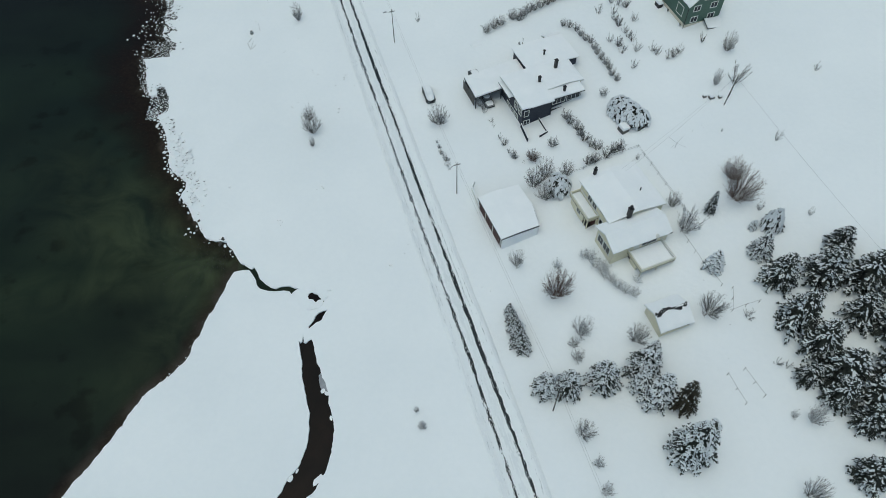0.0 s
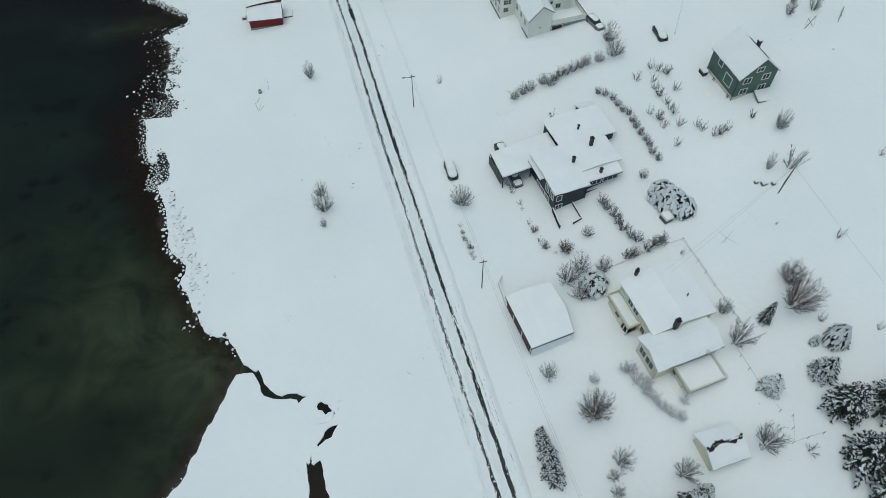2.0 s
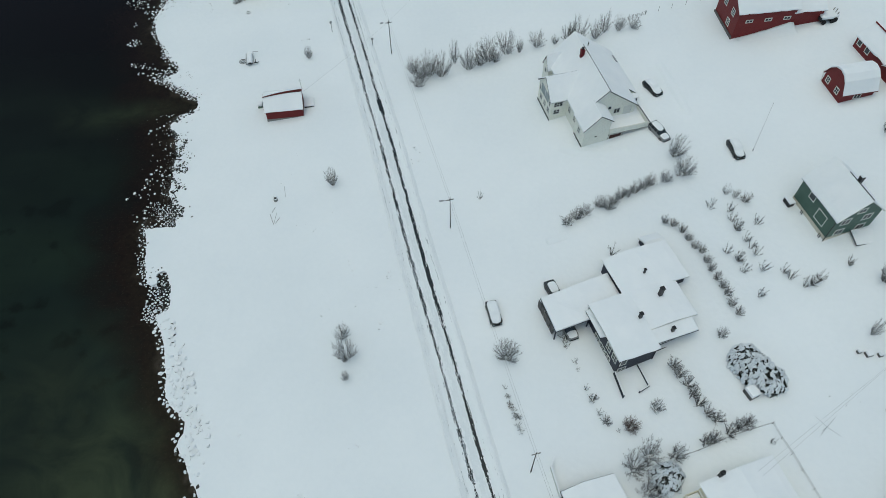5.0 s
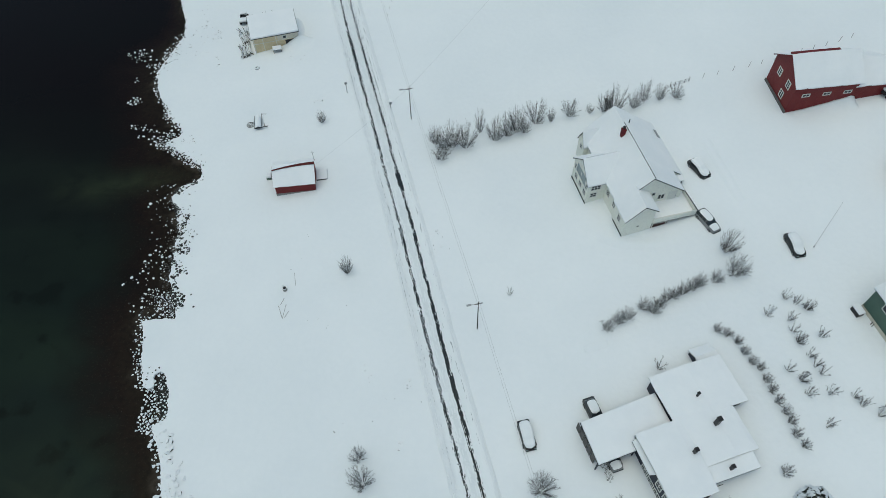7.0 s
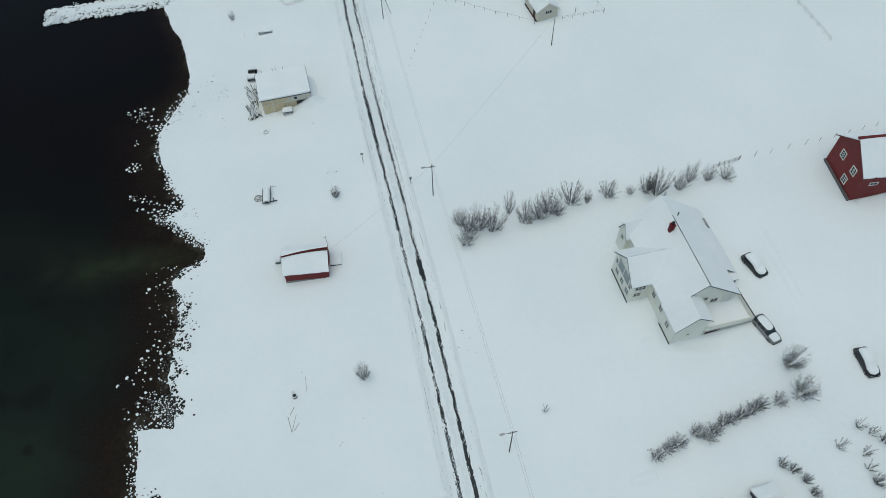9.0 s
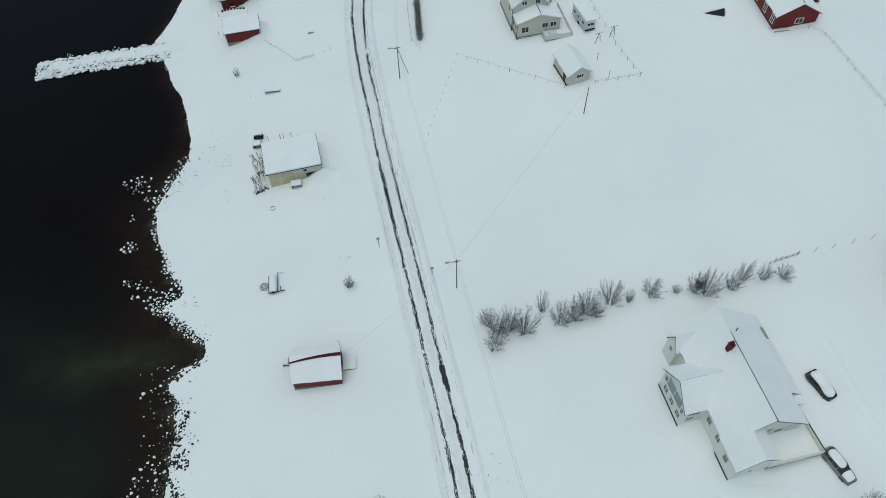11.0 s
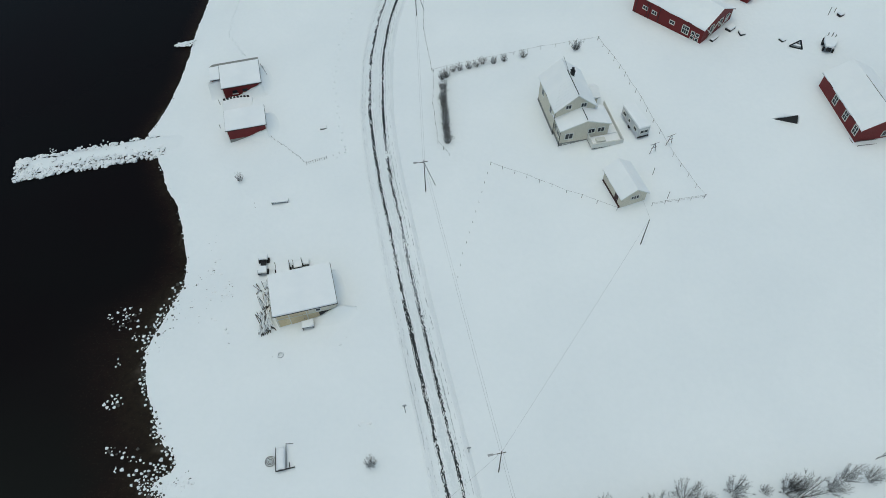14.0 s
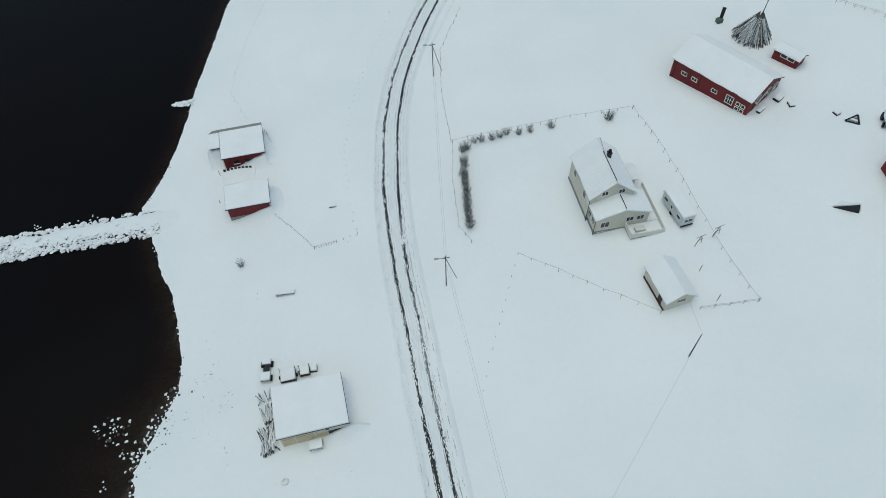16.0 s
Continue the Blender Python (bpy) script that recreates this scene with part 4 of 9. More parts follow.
    door(h, "-y", 9.6, 3.6, 1.8, 1.5, 2.1, WHITE_TRIM, "white terrace door")
    window(h, "-y", 7.6, 3.6, 2.7, 1.0, 1.0, 2, 1)
    window(h, "-y", 6.1, 3.6, 3.9, 0.5, 0.6, 1, 1)
    # flat dark sheet painted as the shade in the opening below the deck
    block(h, 4.95, 7.6, 0.02, 0.12, -0.9, 1.5, BROWN_BOARD, "garage_door", "dark sheet painted as the shade of the opening under the terrace")
    bm = B()
    beam(bm, (5.22, 3.2, 8.66), (5.22, 15.5, 8.68), 0.06, 6)
    part("ridge_cap", bm, BLACK_METAL, h, "bare dark line along the ridge")
    chimney(h, 4.3, 13.6, 5.8, 9.25, 0.62, RED_BRICK)
    bm = B()
    beam(bm, (6.2, 15.6, 8.2), (6.2, 15.6, 8.95), 0.08, 8)
    part("vent_pipe", bm, BLACK_METAL, h)
    bm = B()
    slab(bm, [(12.55, 15.7, 3.26), (13.05, 15.7, 2.88), (13.05, 17.5, 2.88), (12.55, 17.5, 3.26)], 0.12)
    part("roof_hatch", bm, STEEL, h, "bare grey roof hatch")
    for x, y in ((0.28, 3.55), (5.0, 0.3)):
        downpipe(h, x, y, -0.6, 3.3)
    return h


def creme_house():
    """Cream house of two blocks with a west balcony and a south terrace."""
    h = root("house", pose(27.1, 58.5, 5.4, 0, 0, 20), "cream wooden house with snowy roofs, west balcony and south terrace", "house")
    gable_block(h, 2.0, 11.8, 4.9, 13.9, 4.25, 5.0, "y", CREAM_BOARD, 0.3, low=-2.6, foundation=-0.6)
    gable_block(h, 0.1, 9.9, 0.1, 4.95, 3.8, 4.9, "x", CREAM_BOARD, 0.42, low=-2.6, foundation=-0.6, tail=False)
    for a, w in ((3.7, 1.3), (1.9, 1.7)):
        window(h, "-x", a, 0.1, 0.9, w, 1.5, 2, 1)
    for a in (5.7, 6.9):
        window(h, "-x", a, 2.0, 0.6, 0.9, 1.3, 1, 1)
    for a in (9.4, 10.9):
        window(h, "-x", a, 2.0, 2.1, 1.1, 1.3, 2, 1)
    window(h, "-x", 1.5, 0.1, -1.0, 0.8, 0.6, 2, 1)
    window(h, "-y", 6.6, 0.1, 1.9, 2.6, 1.2, 3, 1)
    door(h, "-y", 4.4, 0.1, 1.6, 1.0, 1.9, WHITE_TRIM)
    # west balcony on a closed porch; dark blocks paint the south entrance's shade
    block(h, 0.35, 1.95, 9.5, 13.6, -2.6, 1.25, CREAM_BOARD, "porch", "closed porch under the balcony")
    block(h, 1.1, 1.94, 8.0, 9.45, -2.6, 1.25, BROWN_BOARD, "porch_door", "dark block painted as the shade in the porch entrance")
    block(h, 0.35, 1.1, 8.0, 9.45, -2.6, -0.3, DARK_TRIM, "porch_step", "snow-free entrance floor with its shade painted dark")
    for y in (7.95, 8.75):
        block(h, 0.15, 0.29, y, y + 0.14, -2.6, 1.25, CREAM_BOARD, "post")
    terrace(h, 0.0, 1.98, 7.75, 13.75, 1.5, 2.25, CREAM_BOARD, low=-2.6)
    block(h, 0.0, 1.98, 13.76, 13.86, 1.25, 2.25, CREAM_BOARD, "parapet")
    window(h, "-x", 11.0, 0.35, -0.1, 1.0, 1.0, 2, 1)
    terrace(h, 2.8, 8.9, -4.0, 0.05, 1.5, 2.25, CREAM_BOARD, low=-2.6, open_sides="E", snow=0.14)
    block(h, 3.0, 8.5, -2.5, -0.7, -2.6, 1.24, CREAM_BOARD, "lower_room", "closed room under the terrace")
    # black block stands for the recess's shade
    block(h, 3.2, 8.3, -0.7, 0.0, -2.6, 1.24, BLACK_METAL, "lower_entrance", "black block painted as the shade of the recess beside the lower room")
    for k in range(17):
        y = -3.85 + 0.24 * k
        block(h, 8.8, 8.86, y, y + 0.07, 1.5, 2.19, WHITE_TRIM, "baluster")
    block(h, 8.76, 8.9, -3.88, 0.05, 2.19, 2.25, WHITE_TRIM, "hand_rail")
    chimney(h, 5.05, 4.5, 4.0, 6.4, 0.62, BLACK_METAL)
    chimney(h, 4.3, 14.13, -1.5, 5.7, 0.42, BLACK_METAL)
    bm = B()
    beam(bm, (9.3, 8.2, 4.6), (9.3, 8.2, 5.3), 0.09, 8)
    part("vent_pipe", bm, BLACK_METAL, h)
    bm = B()
    beam(bm, (7.55, 0.05, 3.3), (7.55, -0.2, 3.7), 0.03, 5)
    beam(bm, (7.55, -0.2, 3.7), (7.6, -0.32, 3.8), 0.38, 14, 0.30)
    part("satellite_dish", bm, WHITE_TRIM, h)
    return h


def dark_house():
    """Dark blue house of three blocks with a carport to the west."""
    h = root("house", pose(16.05, 88.3, 6.2, 0, 0, 20), "dark blue wooden house with sprawling snowy roofs and carport", "house")
    gable_block(h, 5.7, 15.8, 9.4, 15.8, 4.15, 4.55, "y", BLUE_BOARD, 0.3, rx=10.6)
    # pale boards here paint the snow's light on the south gable
    gable_block(h, 5.9, 13.5, 3.4, 9.8, 4.15, 4.53, "y", PALE_BOARD, 0.3, rx=10.6, tail=False)
    gable_block(h, 0.25, 5.95, 0.35, 9.35, 4.3, 4.62, "x", BLUE_BOARD, 0.3, tail=False)
    gable_block(h, 13.2, 16.0, 15.5, 18.2, 3.2, 3.9, "x", BLUE_BOARD, 0.2)
    # lower south-east room with its window band and balcony
    block(h, 6.0, 12.75, 1.7, 3.35, -1.6, 3.2, BLUE_BOARD)
    shed_roof(h, [(6.3, 1.05, 3.6), (13.0, 1.0, 3.6), (13.0, 4.1, 4.1), (6.3, 4.1, 4.1)], 0.25)
    window(h, "-y", 8.2, 1.7, 1.5, 2.4, 1.1, 3, 1)
    window(h, "-y", 11.2, 1.7, 1.5, 2.6, 1.1, 3, 1)
    terrace(h, 12.8, 14.3, 1.1, 3.3, 0.5, 1.35, WHITE_TRIM)
    bm = B()
    box(bm, 6.4, 12.6, 1.05, 1.12, 0.2, 0.9)
    part("railing", bm, DARK_TRIM, h)
    # windows of the west front under a narrow pent roof
    for a, w in ((8.3, 1.5), (6.5, 1.5), (3.2, 1.0), (1.5, 1.0)):
        window(h, "-x", a, 0.25, 1.7, w, 1.45, 2, 2)
    for a, w in ((6.0, 1.2), (4.4, 1.2), (2.8, 1.2)):
        window(h, "-x", a, 0.25, -0.5, w, 1.25, 2, 2)
    shed_roof(h, [(-0.55, 4.6, 3.35), (0.22, 4.3, 3.75), (0.22, 9.3, 3.75), (-0.55, 9.2, 3.35)], 0.16)
    window(h, "-y", 0.95, 0.35, 2.0, 0.8, 1.2, 1, 1)
    window(h, "-y", 1.1, 0.35, -0.6, 1.1, 1.5, 2, 2)
    window(h, "-x", 12.6, 5.7, 1.4, 1.1, 1.1, 2, 1)
    downpipe(h, 0.2, 0.28, -1.0, 3.6)
    downpipe(h, 5.9, 0.28, -1.0, 3.6)
    # chimneys and vents
    chimney(h, 10.2, 7.5, 4.3, 6.3, 0.52, BLACK_METAL, False)
    chimney(h, 5.65, 5.1, 4.6, 5.8, 0.42, BLACK_METAL, False)
    chimney(h, 9.9, 11.6, 4.3, 5.5, 0.26, BLACK_METAL, False)
    chimney(h, 9.25, 2.0, 3.3, 4.8, 0.4, BLACK_METAL, False)
    # carport
    shed_roof(h, [(-5.7, 8.0, 2.5), (0.1, 8.05, 2.85), (0.15, 9.7, 2.95), (5.6, 9.7, 3.0), (5.6, 14.3, 3.0), (-5.5, 13.9, 2.5)], 0.32)
    for x, y in ((-5.4, 8.4), (-5.3, 13.5), (-0.25, 8.4)):
        bm = B()
        box(bm, x - 0.08, x + 0.08, y - 0.08, y + 0.08, -1.8, 2.1)
        part("post", bm, BLUE_BOARD, h)
    for k in range(5):
        bm = B()
        y = 9.2 + 1.05 * k
        box(bm, -5.42, -5.36, y, y + 0.9, -1.8, 1.3 + 0.12 * math.sin(3 * k))
        part("wall_board", bm, GREY_WOOD, h)
    block(h, -5.3, 5.6, 13.6, 13.7, -1.8, 2.1, BLUE_BOARD)
    # snowy ledge along the wall, dark fence and stair rails at the corner
    block(h, -0.75, 0.2, 0.5, 8.7, -1.8, -0.75, GREY_WOOD, "ledge", "low boarded ledge along the wall")
    bm = B()
    slab(bm, [(-0.8, 0.45, -0.5), (0.2, 0.45, -0.45), (0.2, 8.75, -0.45), (-0.8, 8.75, -0.5)], 0.24, 0.08)
    part("ledge_snow", bm, ROOF_SNOW, h)
    for x, y, x2, y2, z in ((0.05, 0.3, -0.35, -3.3, 0.55), (3.62, 0.2, 3.6, -3.1, 0.6), (3.6, -3.15, 2.0, -3.45, 0.5)):
        bm = B()
        a, b = Vector((x, y, z)), Vector((x2, y2, z - 0.12))
        n = max(3, int((b - a).length / 0.15))
        for k in range(n + 1):
            p = a.lerp(b, k / n)
            beam(bm, (p.x, p.y, -1.6), (p.x, p.y, p.z), 0.10, 4)
        part("railing", bm, BLUE_BOARD, h, "dark board railing")
        bm = B()
        o = Vector((0, 0, 0.07))
        beam(bm, a + o, b + o, 0.09, 6)
        part("railing_snow", bm, ROOF_SNOW, h)
    block(h, 2.1, 3.5, -3.0, 0.3, -1.6, -0.75, ROOF_SNOW, "stoop", "snow-covered steps")
    return h


def green_house():
    h = root("house", pose(52.4, 108.75, 11.6, 0, 0, 17), "green two-storey wooden house with snowy gable roof", "house")
    gable_block(h, -3.6, 3.75, 0.3, 8.7, 5.1, 8.35, "y", GREEN_BOARD, 0.3, low=-1.2, foundation=0.5, base=PALE_BOARD)
    window(h, "-x", 5.9, -3.6, 3.1, 1.1, 1.1, 1, 1)
    window(h, "-x", 2.9, -3.6, 1.3, 1.9, 1.9, 1, 1, pane=GREEN_BOARD)
    for z in (0.8, 3.2):
        for a in (-1.9, 1.7):
            window(h, "-y", a, 0.3, z, 1.3, 1.1, 2, 1)
    window(h, "-y", -0.1, 0.3, 5.3, 1.2, 0.8, 2, 1)
    downpipe(h, -3.85, 0.25, -0.6, 4.5, BLACK_METAL)
    chimney(h, 1.0, 4.1, 6.0, 8.55, 0.55, BLACK_METAL, False)
    block(h, 0.78, 1.22, 3.88, 4.32, 8.555, 8.68, ROOF_SNOW, "chimney_snow")
    block(h, 0.02, 0.12, 0.0, 5.6, 8.33, 8.39, BLACK_METAL, "ridge_cap", "bare dark line along the ridge")
    # porch roof at the south-east corner and steps
    shed_roof(h, [(-0.2, -2.3, 0.85), (5.6, -2.9, 0.35), (3.4, -0.2, 0.9), (0.4, 0.26, 1.1)], 0.22)
    block(h, 0.9, 3.4, -1.7, 0.3, -1.2, 0.45, GREEN_BOARD, "porch")
    for y in (1.0, 1.3, 5.6, 5.9):
        bm = B()
        beam(bm, (-4.0, y, -0.7), (-4.0, y, 0.5), 0.07, 5)
        part("post", bm, DARK_TRIM, h)
    block(h, -5.1, -4.2, 7.4, 8.9, -1.4, 0.5, BLACK_METAL, "bin", "dark bin by the wall")
    block(h, -5.15, -4.15, 7.35, 8.95, 0.504, 0.75, ROOF_SNOW, "bin_snow")
    return h


def pale_house():
    """Pale beige farmhouse with a low front block and terrace."""
    h = root("house", pose(-9.75, 215.2, 8.8, 0, 0, 14.5), "pale beige wooden house with two snowy roofs and terrace", "house")
    gable_block(h, 0.35, 9.0, 0.3, 4.2, 3.9, 5.35, "y", PALE_BOARD, 0.3, tail=False, trim=WHITE_TRIM, foundation=0.5, snow=0.22)
    gable_block(h, 0.1, 7.2, 3.3, 12.4, 5.6, 8.5, "y", PALE_BOARD, 0.3, trim=WHITE_TRIM, snow=0.2, foundation=0.5)
    gable_block(h, 7.0, 9.5, 7.6, 10.6, 3.4, 4.2, "x", PALE_BOARD, 0.3, snow=0.25)
    # dark ridge caps where the snow has slid
    for x, y0_, y1_, z in ((3.65, 3.1, 9.5, 8.52), (4.68, 0.1, 3.0, 5.38)):
        bm = B()
        beam(bm, (x, y0_, z), (x, y1_, z), 0.07, 6)
        part("ridge_cap", bm, BLACK_METAL, h)
    for k in range(7):
        y = 3.5 + 0.62 * k
        bm = B()
        beam(bm, (-0.1 + 0.3 * k, y, 5.44 + 0.245 * k), (3.5, y, 8.38), 0.032, 4)
        part("roof_rib", bm, ROAD_SNOW, h, "raised seam of the metal roof")
    window(h, "-y", 1.9, 0.3, 1.3, 1.3, 1.2, 2, 1)
    window(h, "-y", 5.9, 0.3, 1.9, 1.1, 0.9, 2, 1)
    window(h, "-y", 7.6, 0.3, 1.9, 1.1, 0.9, 2, 1)
    window(h, "-y", 2.3, 3.3, 5.4, 0.9, 0.8, 2, 1)
    window(h, "-y", 5.0, 3.3, 5.4, 0.9, 0.8, 2, 1)
    window(h, "-y", 1.6, 0.3, -0.35, 1.2, 0.5, 2, 1)
    window(h, "-y", 4.4, 0.3, -0.35, 1.2, 0.5, 2, 1)
    for a, z in ((1.4, 1.4), (2.9, 1.4)):
        window(h, "-x", a, 0.35, z, 0.9, 1.1, 2, 1)
    for a in (5.6, 10.2):
        window(h, "-x", a, 0.1, 2.9, 1.0, 1.3, 1, 1)
    terrace(h, 5.3, 10.9, -2.3, 0.25, 0.7, 1.75, WHITE_TRIM)
    block(h, 10.8, 10.9, 0.2, 7.6, 0.5, 1.75, WHITE_TRIM, "parapet")
    block(h, 9.0, 10.85, 0.25, 7.4, -1.2, 0.7, PALE_BOARD, "side_deck")
    bm = B()
    slab(bm, [(9.05, 0.3, 1.0), (10.8, 0.3, 1.0), (10.8, 7.3, 1.0), (9.05, 7.3, 1.0)], 0.29, 0.08)
    part("deck_snow", bm, ROOF_SNOW, h)
    block(h, 6.4, 8.0, -1.6, -0.7, 0.9, 1.5, WHITE_TRIM, "garden_table", "snow-covered table on the terrace")
    chimney(h, 4.4, 8.8, 7.0, 8.9, 0.6, BLACK_METAL)
    bm = B()
    beam(bm, (3.9, 9.1, 8.2), (3.1, 10.6, 10.6), 0.045, 5)
    beam(bm, (2.9, 10.5, 10.3), (3.4, 10.5, 10.3), 0.02, 4)
    part("antenna", bm, STEEL, h)
    downpipe(h, 0.2, 0.25, -0.8, 3.3)
    downpipe(h, 0.02, 3.25, -0.8, 5.0)
    return h


def garden_shed():
    h = root("shed", pose(-0.6, 201.4, 9.1, 0, 0, 20), "pale beige garden shed with snowy gable roof", "shed")
    gable_block(h, 0.25, 4.6, 0.25, 6.6, 2.75, 4.2, "y", PALE_BOARD, 0.3, trim=WHITE_TRIM)
    window(h, "-y", 2.6, 0.25, 1.4, 1.3, 0.7, 3, 1)
    door(h, "-x", 1.8, 0.25, -0.2, 1.0, 1.9, BROWN_BOARD, "dark shed door")
    block(h, 0.12, 0.24, 0.3, 6.5, -1.5, 0.2, BROWN_BOARD, "plinth")
    return h


def red_barn():
    """Long red farm building seen along its window wall."""
    h = root("barn", pose(6.2, 251.3, 11.0, 0, 0, -44.8), "long red wooden barn with white-framed windows and snowy roof", "barn")
    gable_block(h, 0.3, 16.2, 0.3, 9.6, 4.4, 6.6, "x", RED_BOARD, 0.28, trim=RED_TRIM, low=-1.2)
    for a in (3.0, 5.2, 9.4):
        window(h, "-y", a, 0.3, 1.75, 0.95, 0.6, 2, 1)
    window(h, "-y", 12.5, 0.3, 1.3, 1.3, 1.5, 3, 2)
    for z in (-0.1, 0.9, 1.9):
        for a in (14.2, 15.2):
            window(h, "-y", a, 0.3, z, 0.55, 0.55, 1, 1)
    for a, w in ((2.2, 2.6), (5.2, 2.2)):
        for x in (a - w / 2, a + w / 2):
            block(h, x - 0.04, x + 0.04, 0.22, 0.3, -0.3, 3.4, BLACK_METAL, "door_post")
    for a in (3.0, 6.0, 8.0):
        window(h, "+x", a, 16.2, 2.2, 0.9, 1.4, 1, 1)
    bm = B()
    for y0_, y1_ in ((1.2, 4.8), (4.8, 8.6)):
        beam(bm, (16.35, y0_, 0.2), (16.35, y1_, 3.6), 0.09, 4)
        beam(bm, (16.35, y0_, 3.6), (16.35, y1_, 0.2), 0.09, 4)
    part("white_brace", bm, WHITE_TRIM, h)
    return h


def red_annexe():
    h = root("shed", pose(24.7, 254.3, 12.8, 0, 0, -44.8), "small red shed with two white windows behind the barn", "shed")
    gable_block(h, 0.2, 5.0, 0.2, 2.6, 2.7, 3.3, "x", RED_BOARD, 0.25, trim=RED_TRIM, low=-1)
    for a in (2.2, 3.6):
        window(h, "-y", a, 0.2, 1.5, 1.1, 0.55, 1, 1)
    return h


def east_barn():
    h = root("barn", pose(38.0, 213.3, 13.0, 0, 0, 9.5), "red wooden barn with white window frames and snowy roof", "barn")
    gable_block(h, 0.25, 8.3, 0.3, 14.0, 3.35, 5.6, "y", RED_BOARD, 0.3, trim=RED_TRIM, low=-1)
    for a in (1.6, 5.0, 8.8):
        window(h, "-x", a, 0.25, 0.9, 1.0, 1.5, 2, 2)
    window(h, "-y", 4.9, 0.3, 1.1, 1.3, 1.0, 2, 1)
    block(h, 4.24, 4.31, 0.05, 10.0, 5.57, 5.63, BLACK_METAL, "ridge_cap", "bare dark line along the ridge")
    bm = B()
    for z in (-0.1, 0.35):
        box(bm, 0.3, 8.2, 0.16, 0.22, z, z + 0.12)
    part("ledge", bm, GREY_WOOD, h)
    gable_block(h, 8.3, 11.0, 5.6, 8.8, 1.9, 3.1, "y", RED_BOARD, 0.2, trim=RED_TRIM, low=-1)
    block(h, -0.15, 0.24, 0.2, 14.0, -1.0, 0.05, GREY_WOOD, "plinth", "weathered grey boards along the foot")
    for k in range(6):
        x = 0.3 + 1.5 * k
        bm = B()
        beam(bm, (x, -0.7, -0.9), (x, -0.7, 0.35), 0.05, 5)
        part("rail_post", bm, GREY_WOOD, h)
    bm = B()
    beam(bm, (0.2, -0.7, 0.35), (8.2, -0.7, 0.35), 0.05, 5)
    part("handrail", bm, GREY_WOOD, h)
    return h


def big_barn():
    """Tall red barn with its window gable to the west."""
    h = root("barn", pose(44.6, 153.0, 13.0, 0, 0, 8), "tall red barn with white gable windows and snowy roof", "barn")
    gable_block(h, 0.3, 11.2, 0.3, 8.6, 5.9, 8.9, "x", RED_BOARD, 0.4, trim=RED_TRIM, low=-1.5)
    gable_block(h, 11.22, 16.9, 0.6, 8.3, 4.7, 6.9, "x", RED_BOARD, 0.3, trim=RED_TRIM, low=-1.5)
    snow_wedge(h, 1.2, 11.2, 0.28, 0.1, 1.5, 2.6, 1.0)
    for a, z in ((2.6, 3.4), (6.0, 3.4), (3.2, 0.9)):
        window(h, "-x", a, 0.3, z, 1.0, 1.2, 2, 3)
    for a in (2.6, 6.2, 9.8):
        window(h, "-y", a, 0.3, 3.2, 1.1, 0.45, 2, 1)
    block(h, 0.1, 0.29, 0.2, 8.7, -1.5, 0.3, GREY_WOOD, "plinth")
    bm = B()
    box(bm, -0.1, 8.2, 4.5, 5.2, 8.55, 8.78)
    part("ridge_cap", bm, TIN_ROOF, h, "red roofing laid bare along the ridge")
    return h


def gambrel_cottage():
    h = root("cottage", pose(58.5, 135.1, 13.6, 0, 0, 12), "red wooden cottage with rounded gambrel gable, deep snow on its roof", "house")
    prof = [(0.0, 2.2), (0.75, 3.7), (1.7, 4.55), (2.8, 4.8), (3.9, 4.5), (4.9, 3.6), (5.6, 2.3)]
    bm = B()
    rim = [(0.0, -1.0)] + prof + [(5.6, -1.0)]
    f, g = [bm.verts.new((0, y, z)) for y, z in rim], [bm.verts.new((6.0, y, z)) for y, z in rim]
    bm.faces.new(f)
    bm.faces.new(g[::-1])
    for i in range(len(rim)):
        j = (i + 1) % len(rim)
        bm.faces.new((f[j], f[i], g[i], g[j]))
    bmesh.ops.recalc_face_normals(bm, faces=bm.faces[:])
    part("wall", bm, RED_BOARD, h)
    for nm, mat, lo, hi, x0, x1 in (("roof", RED_TRIM, 0.01, 0.12, -0.25, 6.25), ("roof_snow", ROOF_SNOW, 0.124, 0.42, -0.2, 6.2)):
        bm = B()
        n = 6
        rows = []
        ext = [(-0.3, 1.7)] + prof + [(5.9, 1.8)]
        for i in range(n + 1):
            x = x0 + (x1 - x0) * i / n
            sag = 0.0 if nm == "roof" else 0.08 * noise.noise(Vector((x, 3, 1)))
            rows.append([bm.verts.new((x, y + (y - 2.8) * 0.03, z + hi + sag)) for y, z in ext] + [bm.verts.new((x, y, z + lo)) for y, z in reversed(ext)])
        m_ = len(rows[0])
        for a, b in zip(rows, rows[1:]):
            for k in range(m_):
                bm.faces.new((a[k], a[(k + 1) % m_], b[(k + 1) % m_], b[k]))
        bm.faces.new(rows[0][::-1])
        bm.faces.new(rows[-1])
        bmesh.ops.recalc_face_normals(bm, faces=bm.faces[:])
        part(nm, bm, mat, h, "" if nm == "roof" else "thick rounded snow on the roof")
    window(h, "-x", 4.4, 0.0, 1.0, 0.8, 1.0, 2, 2)
    window(h, "-x", 1.6, 0.0, 1.0, 0.8, 1.0, 2, 2)
    window(h, "-y", 3.0, 0.0, 0.7, 1.1, 0.9, 2, 1)
    bm = B()
    beam(bm, (-0.05, 5.6, 0.3), (-0.35, 5.9, 2.4), 0.06, 4)
    part("corner_board", bm, WHITE_TRIM, h)
    return h


